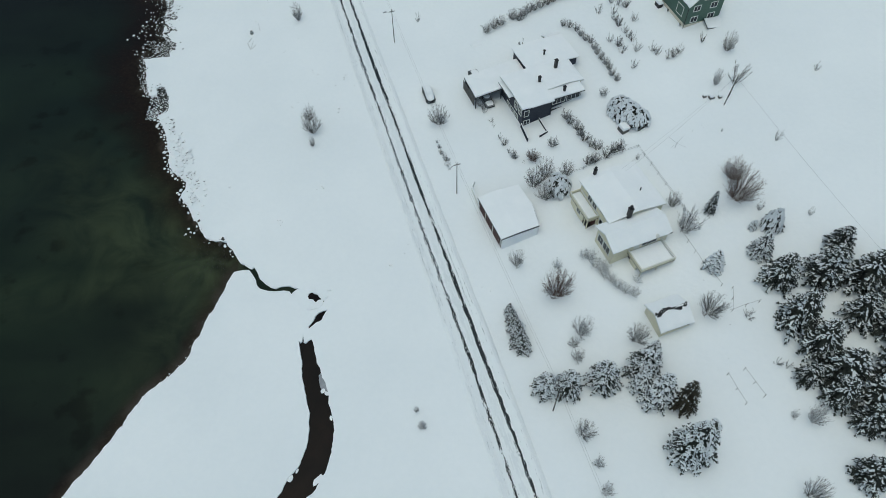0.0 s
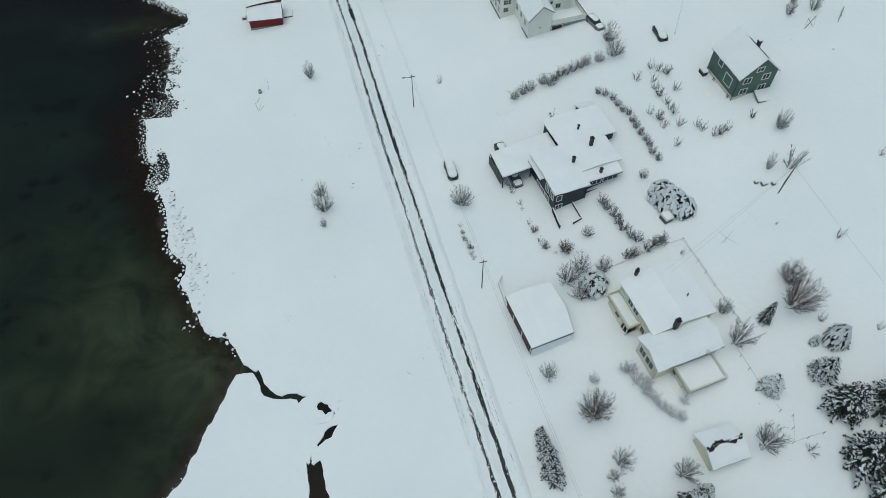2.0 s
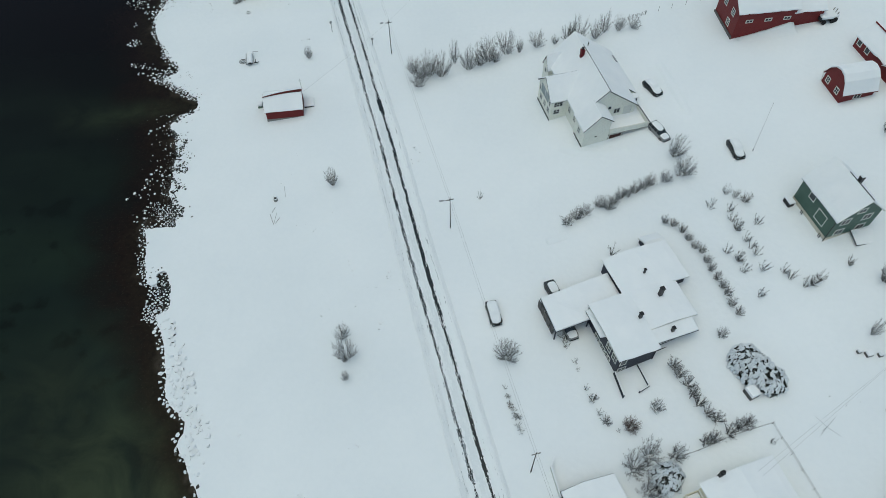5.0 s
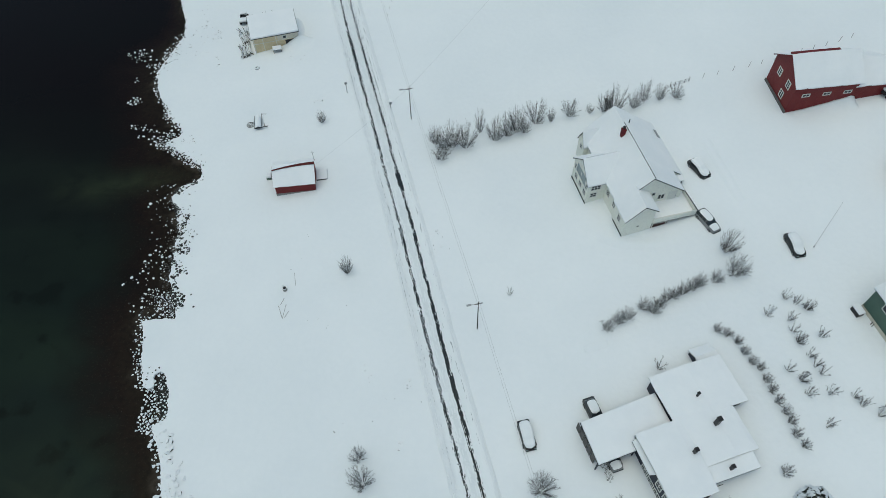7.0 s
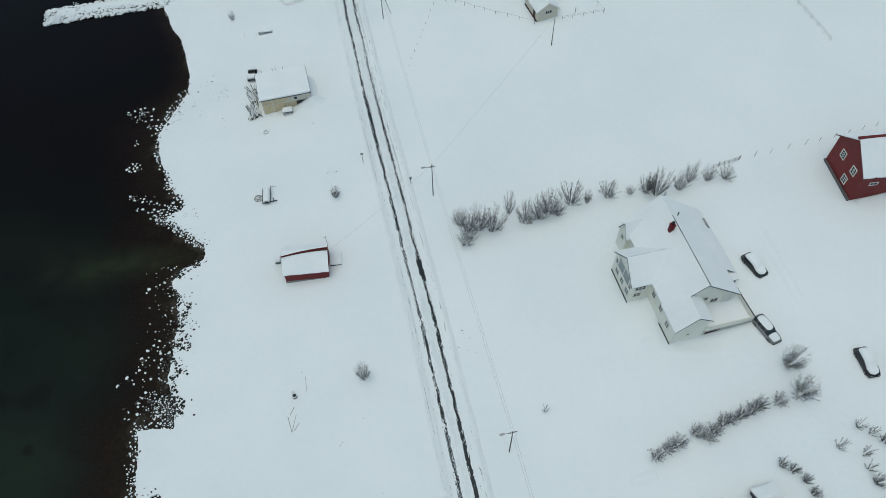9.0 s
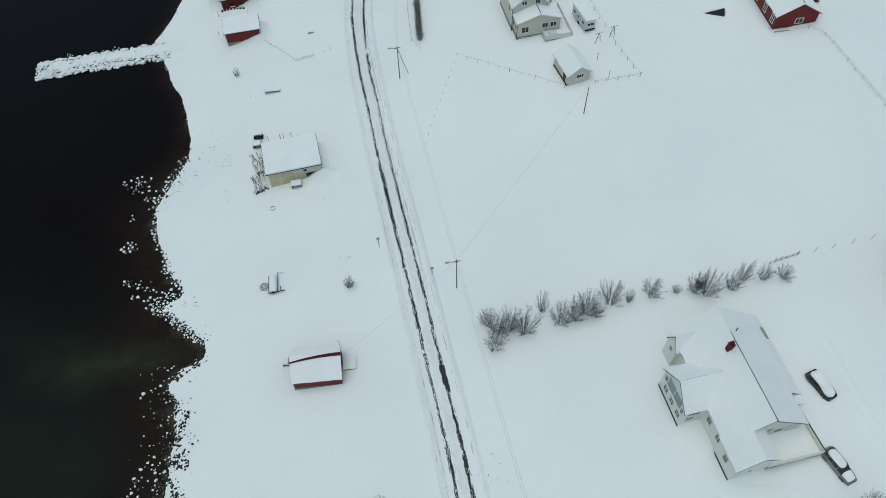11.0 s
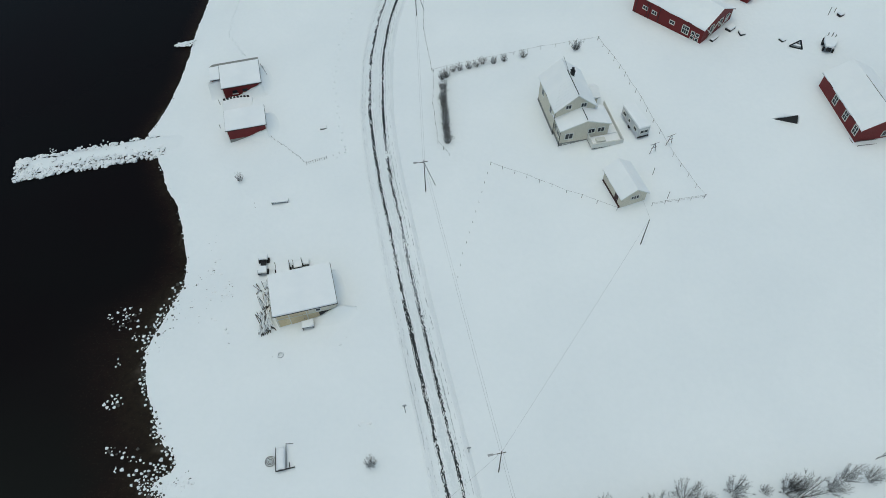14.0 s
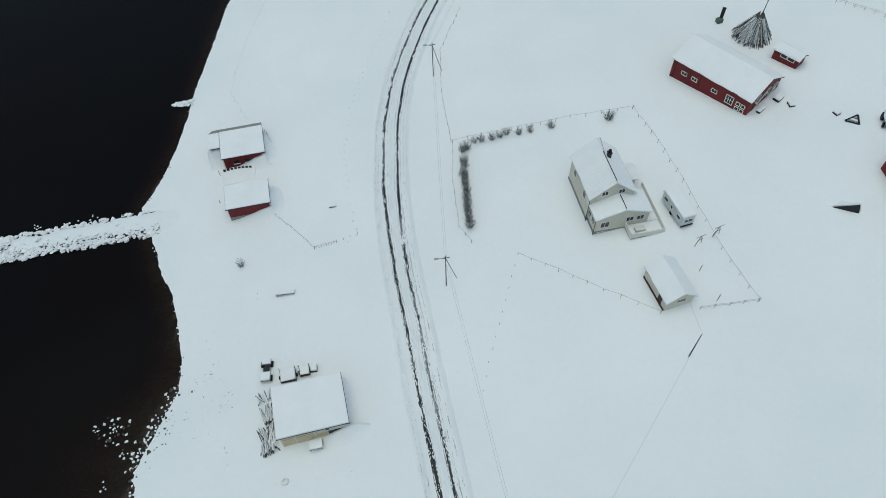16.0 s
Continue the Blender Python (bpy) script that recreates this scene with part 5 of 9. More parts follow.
def long_cottage():
    h = root("cottage", pose(67.7, 136.6, 14.7, 0, 0, 14), "long red wooden cottage with white windows and two snowy roofs", "house")
    gable_block(h, 0.1, 5.0, 4.4, 12.3, 2.9, 4.6, "y", RED_BOARD, 0.25, trim=RED_TRIM, low=-1)
    gable_block(h, 0.1, 5.4, 0.1, 4.5, 2.3, 3.4, "x", RED_BOARD, 0.2, trim=RED_TRIM, low=-1, tail=False)
    for a in (9.0, 11.2):
        window(h, "-x", a, 0.1, 1.2, 0.9, 1.1, 1, 1)
    bm = B()
    beam(bm, (2.55, 4.1, 4.66), (2.55, 12.6, 4.66), 0.14, 5)
    part("ridge_cap", bm, RED_TRIM, h, "bare red ridge board")
    return h


def yellow_boathouse():
    h = root("boathouse", pose(-53.9, 180.95, 2.3, 0, 0, 17), "pale yellow boathouse with a snow-covered low roof", "boathouse")
    bm = B()
    vs = [bm.verts.new(p) for p in ((0.35, 0.35, -1.2), (9.7, 0.35, -1.2), (9.7, 7.4, -1.2), (0.35, 7.4, -1.2), (0.35, 0.35, 3.55), (9.7, 0.35, 3.55), (9.7, 7.4, 3.75), (0.35, 7.4, 3.75))]
    for f in ((0, 1, 5, 4), (1, 2, 6, 5), (2, 3, 7, 6), (3, 0, 4, 7), (4, 5, 6, 7), (3, 2, 1, 0)):
        bm.faces.new([vs[i] for i in f])
    part("wall", bm, YELLOW_BOARD, h)
    block(h, 5.4, 9.76, 0.27, 0.345, 2.3, 3.5, PALE_BOARD, "upper_cladding", "paler upper boards")
    shed_roof(h, [(0, 0, 4.0), (10.05, 0, 4.0), (10.05, 7.75, 4.2), (0, 7.75, 4.2)], 0.34)
    window(h, "-y", 6.9, 0.27, 2.5, 0.6, 0.6, 1, 1)
    door(h, "-y", 3.6, 0.35, 0.0, 2.4, 2.2, YELLOW_BOARD, "pale yellow plank double door")
    # thin dark panel low on the front's east half
    block(h, 6.9, 9.75, 0.26, 0.34, -0.6, 1.9, DARK_TRIM, "shutter", "dark panel low on the front wall")
    for x in (0.42, 2.3, 5.0):
        block(h, x, x + 0.12, 0.27, 0.34, -0.8, 3.5, WHITE_TRIM, "wall_batten")
    bm = B()
    box(bm, 0.3, 9.75, 0.25, 0.32, 2.12, 2.2)
    part("string_board", bm, WHITE_TRIM, h)
    drift(h, 9.75, 0.6, 8.2, 2.6, 2.2, 0.9)
    snow_wedge(h, 5.6, 9.9, 0.25, 0.1, 1.7, 2.8, 3.0)
    return h


def low_boathouse(x, y, z, yaw, l, w, eave, label, windows=0, wing=False):
    """Red boathouse under one low slope of snow, its foot on pale stone."""
    h = root("boathouse", pose(x, y, z, 0, 0, yaw), label, "boathouse", "red boathouses")
    block(h, 0.25, l - 0.2, 0.25, w - 0.2, -0.2, eave - 0.3, RED_BOARD)
    block(h, 0.2, l - 0.15, 0.2, w - 0.15, -1.5, 0.0 if windows else 0.75, CONCRETE, "foundation", "pale stone foundation")
    shed_roof(h, [(0, 0, eave), (l, 0, eave), (l, w, eave + 0.25), (0, w, eave + 0.25)], 0.2)
    for k in range(2):
        block(h, 0.2 if k == 0 else l - 0.3, 0.32 if k == 0 else l - 0.18, 0.17, 0.245, 0.0, eave - 0.3, WHITE_TRIM, "corner_board")
    for i in range(windows):
        window(h, "-y", 2.5 + 2.0 * i, 0.25, 1.25, 1.0, 0.7, 1, 1, trim=RED_TRIM)
        block(h, 1.9 + 2.0 * i, 3.1 + 2.0 * i, 0.1, 0.18, 1.0, 1.14, WHITE_TRIM, "window_sill")
    if wing:
        block(h, -1.7, 0.2, 3.4, w - 0.3, -1.5, eave - 0.4, RED_BOARD, "wing")
        snow_wedge(h, -2.6, 0.1, 3.45, 2.9, 3.0, 3.0, 0.05)
        shed_roof(h, [(-1.98, 3.1, eave - 0.05), (-0.02, 3.1, eave - 0.05), (-0.02, w - 0.05, eave + 0.2), (-1.98, w - 0.05, eave + 0.15)], 0.2)
        bm = B()
        slab(bm, [(-1.95, w - 0.03, eave + 0.1), (l - 0.05, w - 0.03, eave + 0.15), (l - 0.05, w + 0.75, eave + 0.1), (-1.2, w + 0.75, eave + 0.05)], 0.1)
        part("bare_roof_edge", bm, CONCRETE, h, "strip of bare grey roofing along the back")
    drift(h, l - 0.2, -1.2, w + 0.6, eave - 0.35, 2.8, 0.35)
    snow_wedge(h, 1.2 if windows else 0.2, l - 0.2, 0.2, 0.1 if windows else 0.0, 2.1 if windows else 1.5, 2.2, 0.6)
    return h


def red_boathouse(x, y, z, yaw, w, l, eave, ridge, label):
    """Small red boathouse whose long south slope keeps its snow, the ridge showing red."""
    h = root("boathouse", pose(x, y, z, 0, 0, yaw), label, "boathouse", "red boathouses")
    r = 3.45
    gable_block(h, 0.2, w, 0.2, l, (eave, eave + 0.75), ridge, "x", RED_BOARD, 0.18, trim=RED_TRIM, roof=ROOFING, snow=0.16, low=-1.5, foundation=0.15, rx=r)
    bm = B()
    n = 10
    rows = []
    for k in range(n + 1):
        t = k / n
        x_ = -0.05 + (w + 0.3) * t
        y_ = r - 0.28 - 0.62 * (1 - t) ** 2
        wide = 0.10 + 0.13 * t
        rows.append([bm.verts.new((x_, y_ + o, ridge + 0.06 - (0.52 if y_ + o < r else 0.8) * abs(y_ + o - r))) for o in (-wide, wide)])
    for a, c in zip(rows, rows[1:]):
        bm.faces.new((a[0], c[0], c[1], a[1]))
    bmesh.ops.solidify(bm, geom=bm.faces[:], thickness=-0.08)
    part("bare_ridge", bm, TIN_ROOF, h, "red roofing laid bare along the ridge")
    bm = B()
    beam(bm, (w + 0.15, l - 0.3, 3.0), (w + 0.15, l - 0.3, 5.4), 0.04, 5)
    beam(bm, (w - 0.2, l - 0.3, 5.0), (w + 0.4, l - 0.3, 5.0), 0.025, 4)
    part("wire_bracket", bm, STEEL, h)
    return h


def low_garage():
    h = root("garage", pose(8.45, 67.9, 4.65, 0, 0, 20), "dark red garage under a wide snowy roof by the road", "garage")
    bm = B()
    vs = [bm.verts.new(p) for p in ((0.3, -4.6, -2), (6.6, -4.6, -2), (6.6, 4.2, -2), (0.3, 4.2, -2), (0.3, -4.6, 1.42), (6.6, -4.6, 1.6), (6.6, 4.2, 1.6), (0.3, 4.2, 1.42))]
    for f in ((0, 1, 5, 4), (1, 2, 6, 5), (2, 3, 7, 6), (3, 0, 4, 7), (4, 5, 6, 7), (3, 2, 1, 0)):
        bm.faces.new([vs[i] for i in f])
    part("wall", bm, BROWN_BOARD, h)
    shed_roof(h, [(0.1, -5.0, 1.75), (3.2, -5.05, 2.1), (7.0, -4.9, 1.9), (7.9, -0.6, 1.9), (7.6, 4.3, 1.9), (3.4, 4.6, 2.1), (0.1, 4.5, 1.75)], 0.2)
    for a in (-3.0, 0.0, 2.8):
        door(h, "-x", a, 0.3, -0.7, 2.4, 1.9, BROWN_BOARD, "dark red plank garage door")
    for a in (-4.5, -1.5, 1.4, 4.1):
        block(h, 0.2, 0.3, a - 0.07, a + 0.07, -1.5, 1.4, WHITE_TRIM, "post")
    block(h, 0.4, 6.7, -5.0, -4.62, -2.0, 1.45, ROOF_SNOW, "drift", "snow packed against the end wall")
    for (ax, ay), (bx, by) in (((1.65, 9.27), (0.72, 8.14)), ((0.72, 8.14), (0.23, 3.78))):
        nx, ny = (by - ay) * 0.07 / math.hypot(bx - ax, by - ay), (ax - bx) * 0.07 / math.hypot(bx - ax, by - ay)
        for name, z, deep, mat, wide in (("screen_wall", 0.1, 1.4, WHITE_TRIM, 1.0), ("snow_cap", 0.22, 0.118, ROOF_SNOW, 1.5)):
            bm = B()
            slab(bm, [(ax - nx * wide, ay - ny * wide, z), (ax + nx * wide, ay + ny * wide, z), (bx + nx * wide, by + ny * wide, z), (bx - nx * wide, by - ny * wide, z)], deep)
            part(name, bm, mat, h, "low white board screen" if mat is WHITE_TRIM else "")
    return h


def small_shed():
    h = root("shed", pose(32.1, 47.9, 5.6, 0, 0, 17), "cream garden shed with snow sliding off its dark ridge", "shed")
    gable_block(h, -0.6, 4.3, -2.2, 2.2, 1.6, 2.75, "x", CREAM_BOARD, 0.3, snow=0.28, low=-1)
    rng = random.Random(8)
    bm = B()
    x = -0.9
    while x < 4.2:
        w = rng.uniform(0.16, 0.42)
        d = 0.22 * math.sin(x * 1.7) + rng.uniform(-0.16, 0.16)
        k = rng.uniform(0.10, 0.24) * (1.5 if x < 0.6 else 1.0)
        vs = [(x - 0.1, d - k), (x + w * 0.5, d - k * 1.3), (x + w + 0.1, d - k * 0.6), (x + w, d + k), (x + w * 0.4, d + k * 1.2)]
        slab(bm, [(u, v, 2.795 - 0.5 * abs(v) + 0.03) for u, v in vs], 0.12)
        x += w * 0.85
    part("ridge_gap", bm, BLACK_METAL, h, "bare dark roofing along the ridge")
    return h


for build in (white_house, creme_house, dark_house, green_house, pale_house, garden_shed, red_barn, red_annexe, east_barn, big_barn, gambrel_cottage, long_cottage, yellow_boathouse, low_garage, small_shed):
    build()
low_boathouse(-71.1, 221.1, 1.6, 16, 7.75, 5.4, 3.35, "red boathouse on a pale stone foot beside its twin")
low_boathouse(-74.9, 233.0, 1.6, 16.6, 8.05, 6.95, 3.15, "red boathouse with two white windows by the shore", 2, True)
red_boathouse(-43.0, 142.75, 2.3, 8, 7.2, 5.0, 2.35, 4.1, "small red boathouse with a swaybacked snowy roof")


# ---- shore stones and the breakwater ----
def stone_shape(seed, pts=13):
    rng = random.Random(seed)
    bm = B()
    for _ in range(pts):
        v = Vector((rng.gauss(0, 1), rng.gauss(0, 1), rng.gauss(0, 1))).normalized()
        bm.verts.new((v.x * rng.uniform(0.8, 1.1), v.y * rng.uniform(0.75, 1.05), v.z * 0.62))
    hull = bmesh.ops.convex_hull(bm, input=bm.verts[:])
    bmesh.ops.delete(bm, geom=[g for g in hull["geom_interior"] if isinstance(g, bmesh.types.BMVert)], context="VERTS")
    bm.normal_update()
    for f in bm.faces:
        f.material_index = 1 if f.normal.z > 0.12 else 0
    return bm


STONES = []
for k in range(6):
    bm = stone_shape(40 + k)
    STONES.append(mesh_of("stone", bm, [STONE, ROOF_SNOW]))


def stone_field(name, spots, label, category="stones", bare_mat=None):
    """Many small stones as one mesh of stuff."""
    V_, F_, M_ = [], [], []
    for x, y, z, s, a, k, bare in spots:
        me = STONES[k]
        base = len(V_)
        c, sn = math.cos(a), math.sin(a)
        for v in me.vertices:
            V_.append((x + s * (c * v.co.x - sn * v.co.y), y + s * (sn * v.co.x + c * v.co.y), z + s * v.co.z))
        for p in me.polygons:
            F_.append([base + i for i in p.vertices])
            M_.append(0 if bare else p.material_index)
    me = bpy.data.meshes.new(name)
    me.from_pydata(V_, [], F_)
    me.materials.append(bare_mat or STONE)
    me.materials.append(ROOF_SNOW)
    me.polygons.foreach_set("material_index", M_)
    me.update()
    return tagged(new(name, me), label, category, kind="stuff")


def apart(spots, room):
    """The same stones without those that would lie on another one."""
    kept, cells = [], collections.defaultdict(list)
    for q in spots:
        i, j = int(q[0] // 1.2), int(q[1] // 1.2)
        near = (o for di in (-1, 0, 1) for dj in (-1, 0, 1) for o in cells[i + di, j + dj])
        if all(math.hypot(q[0] - o[0], q[1] - o[1]) > room * (q[3] + o[3]) for o in near):
            kept.append(q)
            cells[i, j].append(q)
    return kept


def shore_stones():
    rng = random.Random(21)
    spots = []
    # from y, to y, metres inland, metres out, count, least and greatest half-size, share without snow
    for y0, y1, inland, out, count, s0, s1, bare in ((66, 79, 1.6, 1.2, 60, 0.16, 0.42, 0.2), (79, 101, 0.5, 1.2, 190, 0.16, 0.42, 0.05), (79, 101, 0.2, 1.0, 120, 0.3, 0.5, 0.0), (79, 93, 4.8, -0.4, 300, 0.18, 0.48, 0.0), (93, 101, 4.0, -0.6, 60, 0.18, 0.5, 0.0), (101, 119, 0.4, 1.8, 330, 0.10, 0.27, 0.12), (96, 119, 0.2, 2.4, 120, 0.09, 0.22, 0.2), (119, 151, 1.2, 0.8, 220, 0.07, 0.20, 0.85), (119, 146, -0.5, 6.5, 110, 0.07, 0.22, 0.1), (119, 123, -0.3, 5.5, 360, 0.08, 0.22, 0.2), (119, 135, 0.3, 2.6, 220, 0.06, 0.18, 0.9), (132, 147, 3.8, 0.4, 200, 0.08, 0.26, 0.9), (151, 160, 4.6, 3.2, 1100, 0.10, 0.34, 0.06), (152, 158, 3.0, 1.5, 500, 0.10, 0.26, 0.0), (160, 180, 0.6, 1.4, 260, 0.14, 0.34, 0.3), (178, 190, 2.6, 1.8, 260, 0.14, 0.36, 0.12), (190, 290, 0.3, 0.4, 140, 0.12, 0.22, 0.5), (40, 57, 0.3, 0.5, 50, 0.10, 0.2, 0.9)):
        line = SHORE_NP[(SHORE_NP[:, 1] >= y0) & (SHORE_NP[:, 1] <= y1)]
        for _ in range(count):
            p = line[rng.randrange(len(line))]
            o = rng.triangular(-inland, out, min(0.1, out - 0.5))
            x, y = p[0] - o * rng.uniform(0.8, 1.1), p[1] + rng.uniform(-0.8, 0.8) + 0.3 * o
            d = x - np.interp(y, [q[1] for q in SHORE_M + SHORE_N], [q[0] for q in SHORE_M + SHORE_N])
            s = rng.uniform(s0, s1) * (1.3 if rng.random() < 0.08 else 1)
            z = ground(x, y) + (-0.05 if d < 1.0 else 0.18 * s if y < 101 else -0.3 * s) if d > 0.2 else 0.02 + s * 0.12
            spots.append((x, y, z, s, rng.uniform(0, 6.3), rng.randrange(6), rng.random() < bare))
    for cx, cy, n, r in ((-79.9, 183.4, 52, 2.0), (-77.0, 168.7, 22, 1.3), (-74.6, 161.6, 9, 0.8), (-71.6, 160.3, 26, 1.8), (-75.8, 180.5, 24, 1.4), (-66.2, 141.8, 4, 0.8), (-63.5, 126.0, 14, 2.2), (-62.5, 121.7, 16, 1.6), (-62.8, 131.5, 10, 2.6), (-63.4, 129.3, 14, 0.9), (-43.0, 71.6, 9, 1.0), (-78.2, 175.0, 4, 1.2)):
        for _ in range(n):
            a, q = rng.uniform(0, 6.3), 1.35 * r * rng.random() ** 0.7
            s = rng.uniform(0.12, 0.36)
            spots.append((cx + q * math.cos(a), cy + q * math.sin(a), 0.06, s, a * 3, rng.randrange(6), rng.random() < 0.2))
    spots = [q for q in spots if q[6]] + apart([q for q in spots if not q[6]], 0.8)
    stone_field("shore_stones", spots, "small snow-capped stones scattered along the waterline")
    # dark stones and weed showing through the shallows
    spots = []
    for _ in range(900):
        p = SHORE_NP[rng.randrange(len(SHORE_NP))]
        if not 62 < p[1] < 190:
            continue
        o = abs(rng.gauss(0, 4.0)) + 0.2
        s = rng.uniform(0.10, 0.3)
        spots.append((p[0] - o, p[1] + rng.uniform(-2, 2), -s * 0.55, s, rng.uniform(0, 6.3), rng.randrange(6), True))
    for _ in range(420):
        x, y = rng.uniform(-46, -35.5), rng.gauss(65.0, 2.6)
        s = rng.uniform(0.05, 0.13)
        spots.append((x, y, -s * 0.3, s, rng.uniform(0, 6.3), rng.randrange(6), True))
    stone_field("shallow_stones", spots, "dark wet stones just breaking the surface", bare_mat=WEED)


def weed_patch():
    """Dark weed and wet stones where the snow has melted off the bank."""
    rng = random.Random(17)
    spots = []
    for _ in range(420):
        t = rng.random()
        x, y = -55.3 + 2.3 * t + rng.gauss(0, 0.3 + 0.25 * math.sin(3.1 * t)), 108.8 - 6.4 * t + rng.gauss(0, 0.3)
        s = rng.uniform(0.12, 0.30)
        spots.append((x, y, 0.06, s, rng.uniform(0, 6.3), rng.randrange(6), rng.random() < 0.93))
    for _ in range(800):
        y = rng.uniform(120.5, 148.0)
        p = SHORE_NP[np.argmin(np.abs(SHORE_NP[:, 1] - y) + 100.0 * (SHORE_NP[:, 0] > -50))]
        x = p[0] + rng.triangular(-0.3, 3.4 if y < 140 else 1.6, 0.3)
        s = rng.uniform(0.10, 0.30)
        if noise.noise(Vector((x * 0.6, y * 0.45, 3.0))) > -0.02:
            spots.append((x, y, ground(x, y) - 0.01, s, rng.uniform(0, 6.3), rng.randrange(6), rng.random() < 0.88))
    bar = []
    for _ in range(700):
        # the bar of stones between the inlet and the sea
        t, o = rng.random(), rng.uniform(-1.0, 1.0)
        x, y = -56.2 + 1.1 * t + o * (0.8 + 0.9 * t), 106.6 - 6.6 * t
        bar.append((x, y, 0.10, rng.uniform(0.12, 0.32), rng.uniform(0, 6.3), rng.randrange(6), False))
    stone_field("bank_weed", spots + apart(bar, 0.92), "dark wet stones and weed in a gap of the snowy bank", bare_mat=WEED)


shore_stones()
weed_patch()


def breakwater():
    a, b = Vector((-85.9, 221.4)), Vector((-110.6, 214.2))
    d = (b - a).normalized()
    n = Vector((-d.y, d.x))
    ln = (b - a).length
    h = root("breakwater", pose(a.x, a.y, 0), "snow-covered stone breakwater running out into the sea", "breakwater", kind="structure")
    bm = B()
    last = None
    prof = [(-3.0, -0.6), (-1.7, 0.65), (-0.9, 1.0), (0, 1.1), (0.8, 1.0), (1.55, 0.7), (3.0, -0.6)]
    for i in range(int((ln + 9) / 0.5) + 1):
        t = i * 0.5 - 9.0
        wide = 1.12 - 0.012 * max(0, t) + 0.2 * noise.noise(Vector((t * 0.3, 0, 4))) - 0.25 * max(0, t - ln + 3) / 3
        row = []
        for o, z in prof:
            p = d * t + n * (o * wide)
            top = z + 0.22 * noise.noise(Vector((p.x, p.y, 1))) - (0.5 * max(0, t - ln + 1.5))
            # the landward end sinks into the snow of the shore
            f = min(1.0, max(0.0, -t / 7.5))
            f = f * f * (3 - 2 * f)
            row.append(bm.verts.new((p.x, p.y, top * (1 - f) + (ground(a.x + p.x, a.y + p.y) - 0.12) * f)))
        if last:
            for k in range(6):
                f = bm.faces.new((last[k], last[k + 1], row[k + 1], row[k]))
                f.material_index = 1 if k in (0, 5) and t > 0.5 else 0
        last = row
    bm.faces.new(last[::-1])
    bmesh.ops.recalc_face_normals(bm, faces=bm.faces[:])
    part("snow_bank", bm, [SNOW, STONE], h, "snow drifted over the stone crest", True)
    rng = random.Random(4)
    spots = []
    for i in range(1000):
        if 640 <= i < 880:
            continue
        t = (-0.06 + 1.06 * rng.random() ** 0.8) * ln if i < 880 else ln - abs(rng.gauss(0, 1.6)) + 0.6
        reach = 3.05 - 0.012 * t
        side = rng.choice((-1, 1, 1, 1))
        inner = 1.4 if side < 0 else (0.5 + 0.9 * rng.random())
        o = side * rng.uniform(inner, reach) if i < 600 else rng.triangular(-1.6, 2.6, 1.6) if i < 880 else rng.uniform(-2.7, 2.7)
        z = 1.08 - abs(o) * 0.36 + rng.uniform(-0.16, 0.16) - 0.25 * max(0, t - ln + 1.0)
        p = d * t + n * o
        s = rng.uniform(0.28, 0.68) * (1.0 if abs(o) > 1.2 else 0.8)
        if i % 11 < 4:
            ob = new("stone", STONES[rng.randrange(6)])
            ob.parent = h
            ob.matrix_local = Matrix.LocRotScale((p.x, p.y, max(-0.02, z)), Euler((rng.uniform(-0.4, 0.4), rng.uniform(-0.4, 0.4), rng.uniform(0, 6.3))), (s, s * rng.uniform(0.6, 1.0), s))
        else:
            spots.append((a.x + p.x, a.y + p.y, max(-0.02, z), s, rng.uniform(0, 6.3), rng.randrange(6), False))
    for _ in range(14):
        t, o = rng.uniform(0.35, 0.8) * ln, -3.3 - abs(rng.gauss(0, 0.5))
        p = a + d * t + n * o
        spots.append((p.x, p.y, 0.02, rng.uniform(0.15, 0.35), rng.uniform(0, 6), rng.randrange(6), False))
    f = stone_field("rubble", spots, "smaller snow-capped stones of the breakwater", "")
    f.parent = h
    f.matrix_local = Matrix.Translation((-a.x, -a.y, 0))
    tagged(f, "smaller snow-capped stones of the breakwater", kind="stuff")
    return h


breakwater()


def spit():
    rng = random.Random(12)
    spots = []
    for _ in range(46):
        t, o = rng.random(), rng.gauss(0, 0.5)
        spots.append((-91.0 + 4.2 * t, 251.9 + 0.7 * t + o * (0.3 + t), 0.1 + 0.25 * t, rng.uniform(0.25, 0.6), rng.uniform(0, 6), rng.randrange(6), False))
    stone_field("spit_stones", spots, "short snow-capped stone spit on the shore")


spit()


